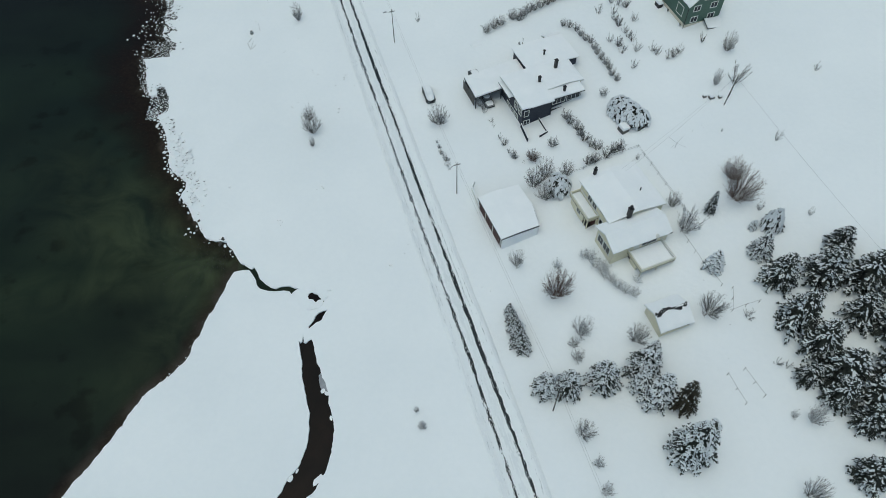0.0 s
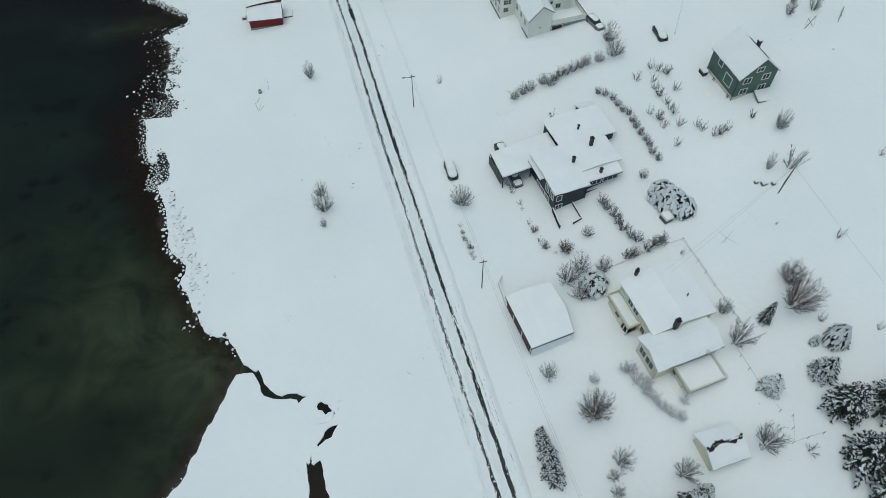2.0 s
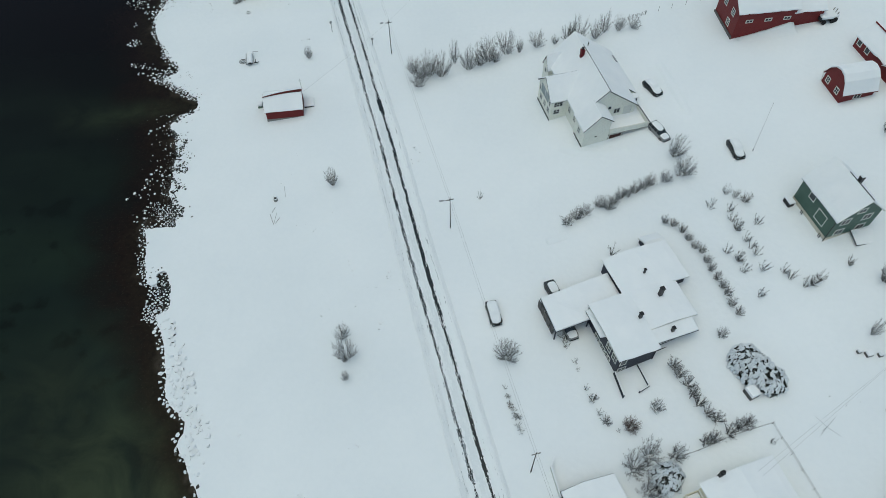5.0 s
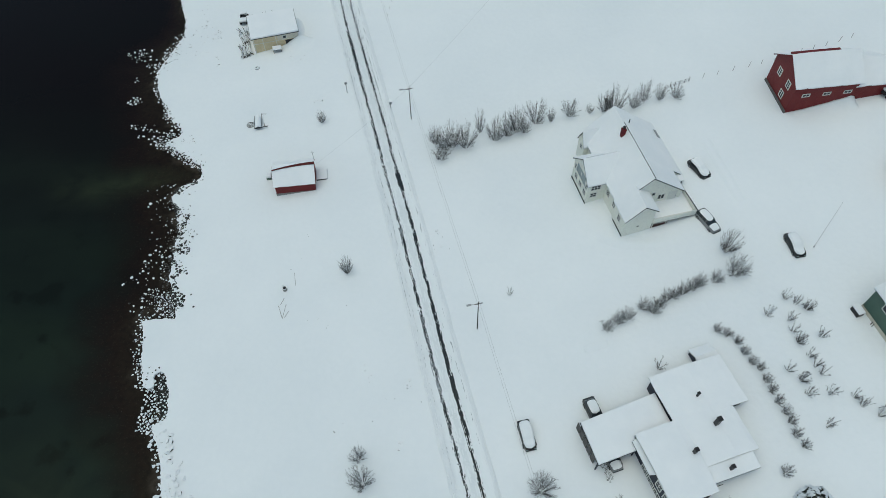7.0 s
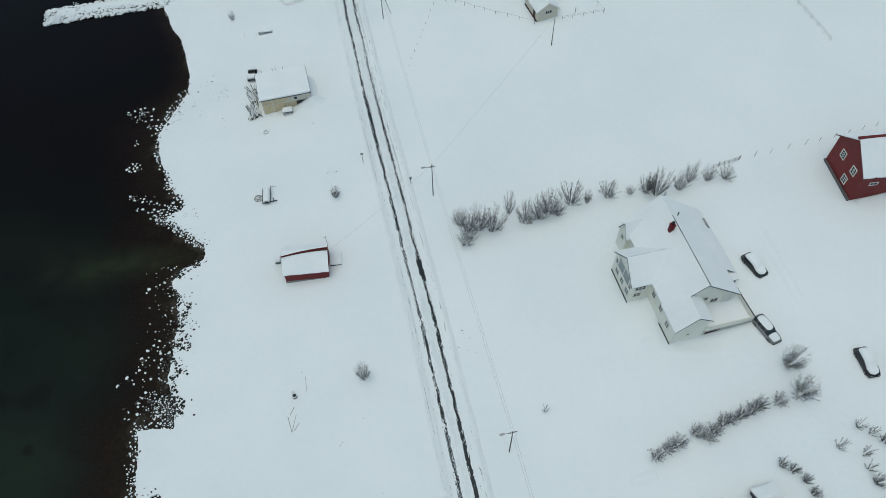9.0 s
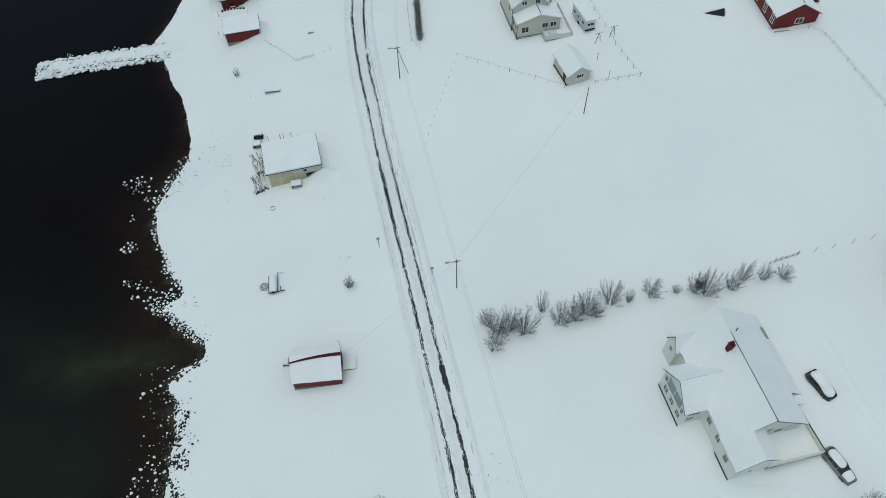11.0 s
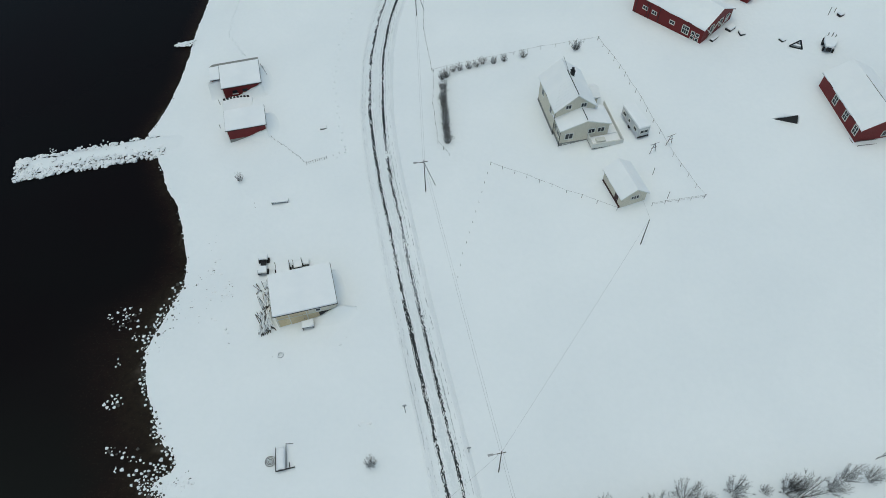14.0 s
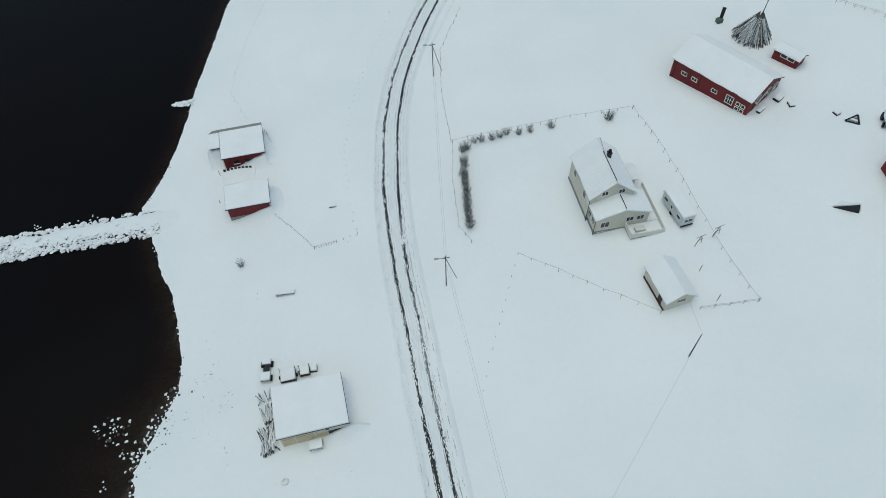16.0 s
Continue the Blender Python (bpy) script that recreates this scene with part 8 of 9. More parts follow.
def quad(x, y, yaw):
    """A small quad bike with a rear rack, thick snow on the bonnet, the seat and the rack."""
    r = root("quad_bike", pose(x, y, ground(x, y) - 0.05, 0, 0, yaw) @ Matrix.Diagonal((1.35, 1.5, 1.2, 1)), "dark quad bike with snow heaped on seat and bonnet", "vehicle")
    bm = B()
    box(bm, -0.32, 0.32, -1.05, 1.1, 0.35, 0.72, 0.08)
    part("body", bm, BLACK_METAL, r)
    for sx in (-0.5, 0.5):
        for yy in (-0.7, 0.8):
            bm = B()
            beam(bm, (sx - 0.14, yy, 0.3), (sx + 0.14, yy, 0.3), 0.32, 14)
            part("wheel", bm, RUBBER, r)
    bm = B()
    beam(bm, (-0.45, -0.35, 1.05), (0.45, -0.35, 1.05), 0.04, 6)
    beam(bm, (0, -0.3, 1.05), (0, -0.5, 0.7), 0.04, 6)
    part("handlebar", bm, BLACK_METAL, r)
    for y0, y1, hw in ((-1.15, -0.5, 0.5), (0.35, 1.25, 0.52)):
        bm = B()
        slab(bm, [(-hw, y0, 1.05), (hw, y0, 1.05), (hw, y1, 1.08), (-hw, y1, 1.08)], 0.3, 0.13)
        part("snow_heap", bm, ROOF_SNOW, r, "rounded heap of snow", True)
    bm = B()
    box(bm, -0.55, 0.55, 0.35, 1.3, 0.72, 0.77)
    part("rack", bm, STEEL, r)
    return r


def boat_trailer(x, y, yaw, hw, hl, label):
    """A low trailer: a frame on two wheels, boarded sides, a stake at each corner and snow filling it."""
    r = root("trailer", pose(x, y, ground(x, y), 0, 0, yaw), label, "trailer", "trailers")
    bm = B()
    box(bm, -hw, hw, -hl, hl, 0.3, 0.42)
    part("frame", bm, BLACK_METAL, r)
    for y0, y1, x0, x1 in ((-hl, -hl + 0.05, -hw, hw), (hl - 0.05, hl, -hw, hw), (-hl, hl, -hw, -hw + 0.05), (-hl, hl, hw - 0.05, hw)):
        bm = B()
        box(bm, x0, x1, y0, y1, 0.43, 0.78)
        part("side_board", bm, DARK_TRIM, r)
    for sx in (-1, 1):
        bm = B()
        beam(bm, (sx * (hw + 0.02), 0, 0.3), (sx * (hw + 0.2), 0, 0.3), 0.3, 14)
        part("wheel", bm, RUBBER, r)
        bm = B()
        beam(bm, (sx * (hw - 0.04), hl - 0.06, 0.4), (sx * (hw - 0.02), hl - 0.04, 1.5), 0.045, 5)
        part("stake", bm, GREY_WOOD, r)
    bm = B()
    slab(bm, [(-hw + 0.07, -hl + 0.07, 0.95), (hw - 0.07, -hl + 0.07, 0.95), (hw - 0.07, hl - 0.07, 1.0), (-hw + 0.07, hl - 0.07, 1.0)], 0.5, 0.14)
    part("snow_load", bm, ROOF_SNOW, r, "snow filling the bed", True)
    return r


def plank_bench(x, y, yaw, l, w, h, label, category="bench"):
    """A plank top on trestle legs, a long loaf of snow on it."""
    r = root("bench" if category == "bench" else "table", pose(x, y, ground(x, y), 0, 0, yaw), label, category)
    bm = B()
    box(bm, -l, l, -w, w, h - 0.08, h)
    part("top", bm, BLACK_METAL, r)
    for sx in (-l * 0.9, l * 0.9):
        for sy in (-w * 0.8, w * 0.8):
            bm = B()
            beam(bm, (sx, sy * 1.1, -0.2), (sx * 0.96, sy * 0.8, h - 0.08), 0.06, 5)
            part("leg", bm, BLACK_METAL, r)
    bm = B()
    slab(bm, [(-l * 1.02, -w, h + 0.26), (l * 1.02, -w, h + 0.26), (l * 1.02, w, h + 0.3), (-l * 1.02, w, h + 0.3)], 0.25, 0.12)
    part("snow_cap", bm, ROOF_SNOW, r, "loaf of snow", True)
    return r


quad(-58.4, 192.7, 188)
boat_trailer(-54.9, 191.8, 16, 1.15, 0.95, "low boarded trailer filled with snow behind the boathouse")
boat_trailer(-52.5, 192.5, 16, 0.75, 0.7, "small dark trailer filled with snow behind the boathouse")
mound("barrel_box", -51.2, 193.0, 0.45, 0.45, 0.9, ROOF_SNOW, "small dark box under snow behind the boathouse", "box", 10, BLACK_METAL)
plank_bench(-49.0, 181.5, 15, 0.9, 0.6, 0.75, "dark plank table under snow in front of the boathouse", "table")
plank_bench(-58.2, 206.2, 9, 1.5, 0.35, 0.45, "long bench under a loaf of snow")


def old_tyre(x, y):
    """A tyre lying flat, its hole and rim showing through the snow."""
    r = root("tyre", pose(x, y, ground(x, y) + 0.02, 3, 2, 0), "old tyre lying flat under a ring of snow", "tyre")
    for nm, mat, rad, tube, z in (("rubber", RUBBER, 0.40, 0.12, 0.08), ("snow_ring", ROOF_SNOW, 0.40, 0.115, 0.15)):
        bm = B()
        rings = []
        for k in range(20):
            a = 6.2832 * k / 20
            rings.append([bm.verts.new(((rad + tube * math.cos(b)) * math.cos(a), (rad + tube * math.cos(b)) * math.sin(a), z + tube * math.sin(b))) for b in [i * 0.7854 for i in range(8)]])
        for k in range(20):
            p, q = rings[k], rings[(k + 1) % 20]
            for i in range(8):
                bm.faces.new((p[i], q[i], q[(i + 1) % 8], p[(i + 1) % 8]))
        bmesh.ops.recalc_face_normals(bm, faces=bm.faces[:])
        part(nm, bm, mat, r, "", True)
    return r


old_tyre(-52.6, 176.7)
mound("doghouse", 33.6, 84.9, 0.7, 0.8, 1.3, ROOF_SNOW, "small wooden hut under snow beside the bush", "hut", 25)
mound("grindstone", 20.6, 241.2, 0.35, 0.9, 0.6, ROOF_SNOW, "farm implement under snow by the barn wall", "implement", -45, BLACK_METAL)
mound("implement", 24.0, 243.8, 0.6, 0.8, 0.7, ROOF_SNOW, "snow-covered farm implement by the barn", "implement", -45, BLACK_METAL)
mound("implement", 25.8, 242.2, 0.5, 0.6, 0.6, ROOF_SNOW, "small snow-covered farm implement", "implement", 10, BLACK_METAL)
mound("implement", 32.5, 239.6, 0.45, 0.5, 0.5, ROOF_SNOW, "low snow-covered implement in the farmyard", "implement", 30, BLACK_METAL)
mound("side_deck", -35.2, 147.2, 0.95, 1.1, 0.5, ROOF_SNOW, "low snow-covered deck beside the boathouse", "deck", 8, BLACK_METAL)
mound("wood_box", -45.0, 147.3, 0.45, 0.6, 0.9, ROOF_SNOW, "green wooden box at the boathouse corner", "box", 8, GREEN_BOARD)


def shelter():
    """A lean-to drifted over with snow, its three-cornered end a flat black slab."""
    r = root("shelter", pose(28.7, 219.0, ground(28.7, 219.0), 0, 0, -21), "low lean-to drifted over with snow, dark triangular end", "shelter")
    bm = B()
    vs = [bm.verts.new(p) for p in ((-2.1, 0, -0.3), (2.0, 0, -0.4), (1.3, 0.1, 1.8))]
    bm.faces.new(vs)
    k = bmesh.ops.extrude_face_region(bm, geom=bm.faces[:])
    bmesh.ops.translate(bm, verts=[v for v in k["geom"] if isinstance(v, bmesh.types.BMVert)], vec=(0, 0.1, 0))
    bmesh.ops.recalc_face_normals(bm, faces=bm.faces[:])
    part("end_wall", bm, BLACK_METAL, r, "flat black three-cornered end")
    bm = B()
    slab(bm, [(-2.3, 0.12, -0.1), (1.3, 0.2, 1.85), (1.6, 2.6, -0.1), (-1.6, 2.4, -0.3)], 0.2)
    part("roof_snow", bm, ROOF_SNOW, r, "smooth snow drifted over the roof")
    bm = B()
    slab(bm, [(1.35, 0.2, 1.85), (2.2, 0.4, -0.3), (2.3, 2.2, -0.4), (1.65, 2.6, -0.1)], 0.2)
    part("drift", bm, ROOF_SNOW, r)
    return r


shelter()


def harrow(x, y, yaw):
    """A three-cornered steel harrow frame standing askew in the snow."""
    r = root("harrow", pose(x, y, ground(x, y), 0, 0, yaw), "black three-cornered harrow frame standing askew in snow", "implement")
    ends = ((-1.15, -0.1, 0.05), (1.15, -0.25, 0.05), (0.35, 0.75, 1.15))
    for k in range(3):
        bm = B()
        beam(bm, ends[k], ends[(k + 1) % 3], 0.13 if k != 1 else 0.16, 6)
        part("frame_bar", bm, BLACK_METAL, r)
    for t in (0.3, 0.55):
        bm = B()
        p = [ends[0][i] + (ends[2][i] - ends[0][i]) * t for i in range(3)]
        q = [ends[1][i] + (ends[2][i] - ends[1][i]) * t for i in range(3)]
        beam(bm, p, q, 0.06, 5)
        part("cross_bar", bm, GREY_WOOD, r)
    bm = B()
    slab(bm, [(-0.8, 0.1, 0.5), (0.95, 0.0, 0.5), (0.8, 0.9, 0.75), (0.0, 0.9, 0.75)], 0.4, 0.1)
    part("snow_heap", bm, ROOF_SNOW, r, "snow lodged in the frame", True)
    for k in range(5):
        bm = B()
        beam(bm, (-0.8 + 0.22 * k, -0.25, -0.1), (-0.78 + 0.22 * k, -0.3, 0.25), 0.03, 4)
        part("tine", bm, BLACK_METAL, r)
    return r


def farm_tractor(x, y, yaw):
    """A tractor whose bonnet and platform are one heap of snow, the dark grille left bare."""
    r = root("tractor", pose(x, y, ground(x, y), 0, 0, yaw), "old tractor heaped with snow, its dark grille showing", "tractor")
    bm = B()
    box(bm, -0.42, 0.42, -1.5, 0.9, 0.3, 1.1, 0.1)
    part("bonnet", bm, BLACK_METAL, r)
    bm = B()
    for sx in (-0.26, 0.0, 0.26):
        box(bm, sx - 0.1, sx + 0.1, -1.62, -1.5, 0.45, 1.0, 0.02)
    part("grille", bm, DARK_TRIM, r, "dark slotted grille")
    for sx, yy, rad, w in ((-0.8, -1.0, 0.42, 0.12), (0.8, -1.0, 0.42, 0.12), (-0.95, 0.9, 0.7, 0.18), (0.95, 0.9, 0.7, 0.18)):
        bm = B()
        beam(bm, (sx - w, yy, rad * 0.75), (sx + w, yy, rad * 0.75), rad, 18)
        part("wheel", bm, RUBBER, r)
    bm = B()
    slab(bm, [(-0.62, -1.45, 1.42), (0.62, -1.45, 1.42), (1.1, 0.0, 1.55), (1.05, 1.6, 1.5), (-1.05, 1.6, 1.5), (-1.1, 0.0, 1.55)], 0.5, 0.18)
    part("snow_heap", bm, ROOF_SNOW, r, "thick heap of snow over the bonnet", True)
    for sx, h_ in ((-0.7, 2.1), (0.0, 2.3), (0.6, 2.0)):
        bm = B()
        beam(bm, (sx, 1.35, 1.0), (sx + 0.1, 1.5, h_), 0.07, 6)
        part("lever", bm, GREY_WOOD, r)
    return r


harrow(34.4, 237.4, -22)
farm_tractor(39.7, 236.7, -18)
farm_tractor(62.2, 155.9, -72)
for x, y, h_ in ((42.4, 246.5, 1.0), (43.2, 246.3, 0.9), (41.9, 245.6, 0.8)):
    bm = B()
    beam(bm, (x, y, ground(x, y) - 0.3), (x + 0.1, y + 0.1, ground(x, y) + h_), 0.06, 5)
    thing("post", bm, GREY_WOOD, label="short grey post standing in the farmyard snow", category="post", group="farmyard posts")
mound("implement", 44.0, 245.3, 0.5, 0.45, 0.75, ROOF_SNOW, "dark farm implement beside the posts in snow", "implement", 30, BLACK_METAL)


def roller(x, y):
    """A field roller lying under snow, a cable coil at one side and a bent frame at the other."""
    r = root("field_roller", pose(x, y, ground(x, y), 0, 0, 11), "snow-covered field roller with a bent drawbar frame", "roller")
    bm = B()
    beam(bm, (0, -1.45, 0.45), (0, 1.45, 0.45), 0.5, 16)
    part("drum", bm, STEEL, r, "grey steel drum")
    bm = B()
    last = None
    for k in range(9):
        a = math.pi * (-0.06 + 1.12 * k / 8)
        row = [bm.verts.new((w * math.cos(a), yy, 0.42 + w * math.sin(a))) for w, yy in ((0.40, -1.5), (0.60, -1.42), (0.66, -1.1), (0.66, 1.2), (0.60, 1.5), (0.40, 1.58))]
        if last:
            for p in range(5):
                bm.faces.new((last[p], row[p], row[p + 1], last[p + 1]))
        last = row
    bmesh.ops.recalc_face_normals(bm, faces=bm.faces[:])
    part("snow_cap", bm, ROOF_SNOW, r, "rounded cap of snow", True)
    for bx, y0, y1, z in ((-0.72, -1.6, 1.7, 0.62), (0.72, -1.6, 2.1, 0.66)):
        bm = B()
        beam(bm, (bx, y0, z), (bx + 0.03, y1, z), 0.05, 6)
        part("frame_bar", bm, BLACK_METAL, r)
    bm = B()
    beam(bm, (-0.72, -1.62, 0.5), (1.9, -1.35, 0.5), 0.09, 6)
    part("frame_bar", bm, BLACK_METAL, r)
    bm = B()
    beam(bm, (0.75, 2.05, 0.6), (1.7, 2.0, 0.5), 0.04, 6)
    part("frame_bar", bm, BLACK_METAL, r)
    bm = B()
    beam(bm, (1.2, -1.4, 0.4), (1.2, -0.7, 0.8), 0.06, 6)
    part("lever", bm, BLACK_METAL, r)
    return r


def well_ring(x, y):
    r = root("well_ring", pose(x, y, ground(x, y)), "snow-rimmed concrete well ring with a dark opening", "well")
    bm = B()
    n = 18
    rings = []
    for rad, z in ((0.36, -0.2), (0.36, 0.62), (0.27, 0.64), (0.26, 0.1)):
        rings.append([bm.verts.new((rad * math.cos(6.2832 * k / n), rad * math.sin(6.2832 * k / n), z)) for k in range(n)])
    for p, q in zip(rings, rings[1:]):
        for k in range(n):
            bm.faces.new((p[k], p[(k + 1) % n], q[(k + 1) % n], q[k]))
    part("ring", bm, CONCRETE, r)
    bm = B()
    beam(bm, (0, 0, 0.0), (0, 0, 0.30), 0.255, 16)
    part("water", bm, SLUSH, r, "dark water inside")
    bm = B()
    rings = [[bm.verts.new((rad * math.cos(6.2832 * k / n), rad * math.sin(6.2832 * k / n), z)) for k in range(n)] for rad, z in ((0.37, 0.60), (0.345, 0.69), (0.29, 0.69), (0.275, 0.63))]
    for p, q in zip(rings, rings[1:]):
        for k in range(n):
            bm.faces.new((p[k], p[(k + 1) % n], q[(k + 1) % n], q[k]))
    part("snow_rim", bm, ROOF_SNOW, r, "rim of snow", True)
    return r


well_ring(-38.3, 123.4)
for p, q, th in (((-38.2, 121.8), (-38.6, 120.6), 0.035), ((-38.9, 120.4), (-37.95, 118.2), 0.035), ((-37.7, 120.7), (-37.9, 118.1), 0.022), ((-37.05, 119.5), (-37.6, 118.3), 0.03), ((-37.25, 126.6), (-36.65, 124.1), 0.02)):
    bm = B()
    mid = [Vector((p[0] + (q[0] - p[0]) * t, p[1] + (q[1] - p[1]) * t, 0)) for t in (0, 0.33, 0.66, 1)]
    for a, c in zip(mid, mid[1:]):
        beam(bm, (a.x, a.y, ground(a.x, a.y) + 0.05), (c.x, c.y, ground(c.x, c.y) + 0.05), th, 5)
    thing("branch", bm, GREY_WOOD, label="thin grey branch half buried in the snow", category="branch", group="loose branches")


def cable_coil(x, y):
    r = root("cable_coil", pose(x, y, ground(x, y)), "coiled hose dusted with snow beside the roller", "coil")
    for rad, z in ((0.72, 0.12), (0.5, 0.2), (0.28, 0.16)):
        bm = B()
        pts = [(rad * math.cos(k * 0.5236), rad * math.sin(k * 0.5236), z + 0.03 * math.sin(k * 2.0)) for k in range(12)]
        for p, q in zip(pts, pts[1:] + pts[:1]):
            beam(bm, p, q, 0.045, 5)
        stuff(part("loop", bm, GREY_WOOD, r))
        bm = B()
        beam(bm, (rad * 0.5, -rad * 0.5, z + 0.08), (-rad * 0.6, rad * 0.3, z + 0.1), 0.06, 5)
        part("loop_snow", bm, BRANCH_SNOW, r)
    return r


roller(-49.45, 160.8)
cable_coil(-51.0, 160.6)


def old_pump(x, y):
    r = root("pump", pose(x, y, ground(x, y), 0, 0, 20), "green pump with a tall leaning black cowl", "pump")
    bm = B()
    box(bm, -0.6, 0.5, -0.5, 0.5, -0.1, 0.8, 0.08)
    part("body", bm, GREEN_BOARD, r)
    bm = B()
    beam(bm, (0.3, 0.2, 0.5), (0.75, 0.7, 2.6), 0.32, 10, 0.36)
    part("cowl", bm, BLACK_METAL, r)
    return r


old_pump(17.7, 265.4)


def pole_stack(x, y, h=7.6, r=3.6):
    """A teepee of drying poles round one tall mast."""
    rng = random.Random(9)
    s = root("pole_stack", pose(x, y, ground(x, y)), "cone of stacked wooden drying poles frosted with snow", "pole stack")
    bm = B()
    beam(bm, (0, 0, -0.3), (0.3, 0.2, h), 0.12, 7, 0.06)
    part("mast", bm, POLE_WOOD, s)
    for i in range(190):
        a = rng.uniform(2.2, 7.4)
        rr = r * rng.uniform(0.75, 1.1)
        base = Vector((rr * math.cos(a), rr * math.sin(a), -0.1))
        tip = Vector((0.35 * math.cos(a + rng.uniform(-0.6, 0.6)), 0.35 * math.sin(a), 4.6 + rng.uniform(-0.5, 0.7)))
        bm = B()
        beam(bm, base, tip, 0.05, 5, 0.04)
        part("pole", bm, GREY_WOOD, s)
        if rng.random() < 0.6:
            bm = B()
            o = Vector((0, 0, 0.075))
            beam(bm, base.lerp(tip, 0.1) + o, base.lerp(tip, 0.85) + o, 0.045, 4)
            part("pole_snow", bm, BRANCH_SNOW, s)
    return s


pole_stack(22.9, 260.6)


def timber_pile(x, y, yaw, n, l, seed):
    rng = random.Random(seed)
    s = root("timber_pile", pose(x, y, ground(x, y), 0, 0, yaw), "pile of old poles and boards showing through snow", "timber")
    for i in range(n):
        bm = B()
        ox = rng.uniform(-0.9, 0.9)
        a = rng.gauss(0, 0.38)
        ll = l * rng.uniform(0.6, 1.0)
        z = 0.08 + rng.uniform(0, 0.5)
        beam(bm, (ox - math.sin(a) * ll / 2, -ll / 2, z - 0.1), (ox + math.sin(a) * ll / 2, ll / 2, z + rng.uniform(-0.1, 0.35)), 0.07, 5, 0.055)
        part("timber", bm, POLE_WOOD, s)
        bm = B()
        beam(bm, (ox + 0.06 - math.sin(a) * ll * 0.4, -ll * 0.4, z), (ox + 0.06 + math.sin(a) * ll * 0.4, ll * 0.45, z + 0.2), 0.09, 5, 0.07)
        part("timber_snow", bm, BRANCH_SNOW, s)
    return s


timber_pile(-56.0, 182.2, 26, 22, 4.6, 2)
timber_pile(-56.8, 186.0, 24, 14, 3.0, 3)
timber_pile(-57.8, 188.6, 30, 8, 1.6, 5)


def marker(x, y, h, label, sign=False):
    r = root("marker_post", pose(x, y, ground(x, y), 0, 0, 15), label, "post")
    bm = B()
    beam(bm, (0, 0, -0.2), (0, 0, h), 0.05, 6)
    part("post", bm, DARK_TRIM, r)
    if sign:
        bm = B()
        beam(bm, (0, -0.03, h), (0, 0.03, h), 0.3, 14)
        part("sign", bm, STEEL, r, "plain round sign seen from behind")
    return r


marker(-23.6, 162.2, 1.9, "roadside post with a round sign", True)
marker(-32.7, 167.8, 2.4, "slim roadside marker post with a round sign", True)
marker(5.5, 208.4, 1.6, "short dark garden post")
marker(7.2, 203.3, 1.7, "short dark garden post")


def flagpole(x, y, h):
    """A bare flagpole in the yard, hinged at its foot."""
    r = root("flagpole", pose(x, y, ground(x, y), 0, -3, 0), "tall slim white flagpole without a flag in the yard", "flagpole")
    bm = B()
    beam(bm, (0, 0, 0.0), (0, 0, h), 0.036, 10, 0.018)
    part("pole", bm, CAR_WHITE, r)
    bm = B()
    bmesh.ops.create_icosphere(bm, subdivisions=2, radius=0.05, matrix=Matrix.Translation((0, 0, h + 0.04)))
    part("knob", bm, STEEL, r, "small dull knob", True)
    bm = B()
    box(bm, -0.05, 0.05, -0.085, -0.045, -0.4, 0.5, 0.01)
    box(bm, -0.05, 0.05, 0.045, 0.085, -0.4, 0.5, 0.01)
    part("foot", bm, STEEL, r, "steel hinge foot")
    return r


flagpole(42.75, 126.2, 10.5)


def drying_frame(x, y, yaw, w=1.3, h=2.2):
    r = root("drying_rack", pose(x, y, ground(x, y), 0, 0, yaw), "bare wooden clothes drying frame in the garden", "drying rack")
    for s in (-0.5, 0.5):
        bm = B()
        beam(bm, (s * w, 0, -0.2), (s * w * 0.1, 0, h), 0.05, 5)
        part("post", bm, GREY_WOOD, r)
    bm = B()
    beam(bm, (-w * 0.4, 0, h * 0.55), (w * 0.4, 0, h * 0.55), 0.04, 5)
    part("crossbar", bm, GREY_WOOD, r)
    bm = B()
    beam(bm, (-w * 0.7, 0, h), (w * 0.7, 0, h - 0.1), 0.04, 5)
    part("crossbar", bm, GREY_WOOD, r)


drying_frame(6.0, 213.2, 30)
drying_frame(8.9, 214.9, 30)


def rotary_dryer(x, y):
    r = root("rotary_dryer", pose(x, y, ground(x, y), 0, 0, 20), "thin rotary clothes dryer standing in the snow", "clothes dryer")
    bm = B()
    beam(bm, (0, 0, -0.2), (0, 0, 1.5), 0.03, 5)
    part("pole", bm, STEEL, r)
    for a in (0.4, 1.97, 3.54, 5.11):
        bm = B()
        beam(bm, (0, 0, 1.2), (1.7 * math.cos(a), 1.7 * math.sin(a), 1.5), 0.02, 4)
        part("arm", bm, STEEL, r)


rotary_dryer(41.4, 79.6)


def hay_rack(x, y, yaw):
    """Two crossed poles tied with wire, left standing in the field."""
    r = root("hay_rack", pose(x, y, ground(x, y), 0, 0, yaw), "old hay rack of crossed poles standing in snow", "hay rack", "hay racks")
    for a, b, q in (((-1.0, -0.2, -0.2), (0.9, 0.3, 1.9), 0.06), ((0.9, -0.3, -0.2), (-0.8, 0.2, 1.8), 0.045)):
        bm = B()
        beam(bm, a, b, q, 5)
        part("pole", bm, POLE_WOOD, r)
    for a, b in (((-1.0, -0.2, 0.1), (-0.8, 0.2, 1.75)), ((0.9, -0.3, 0.1), (0.9, 0.3, 1.85)), ((-0.8, 0.2, 1.8), (0.9, 0.3, 1.85))):
        bm = B()
        beam(bm, a, b, 0.018, 4)
        part("wire", bm, STEEL, r)
    return r


hay_rack(66.4, 124.0, 15)
hay_rack(72.2, 125.3, 50)


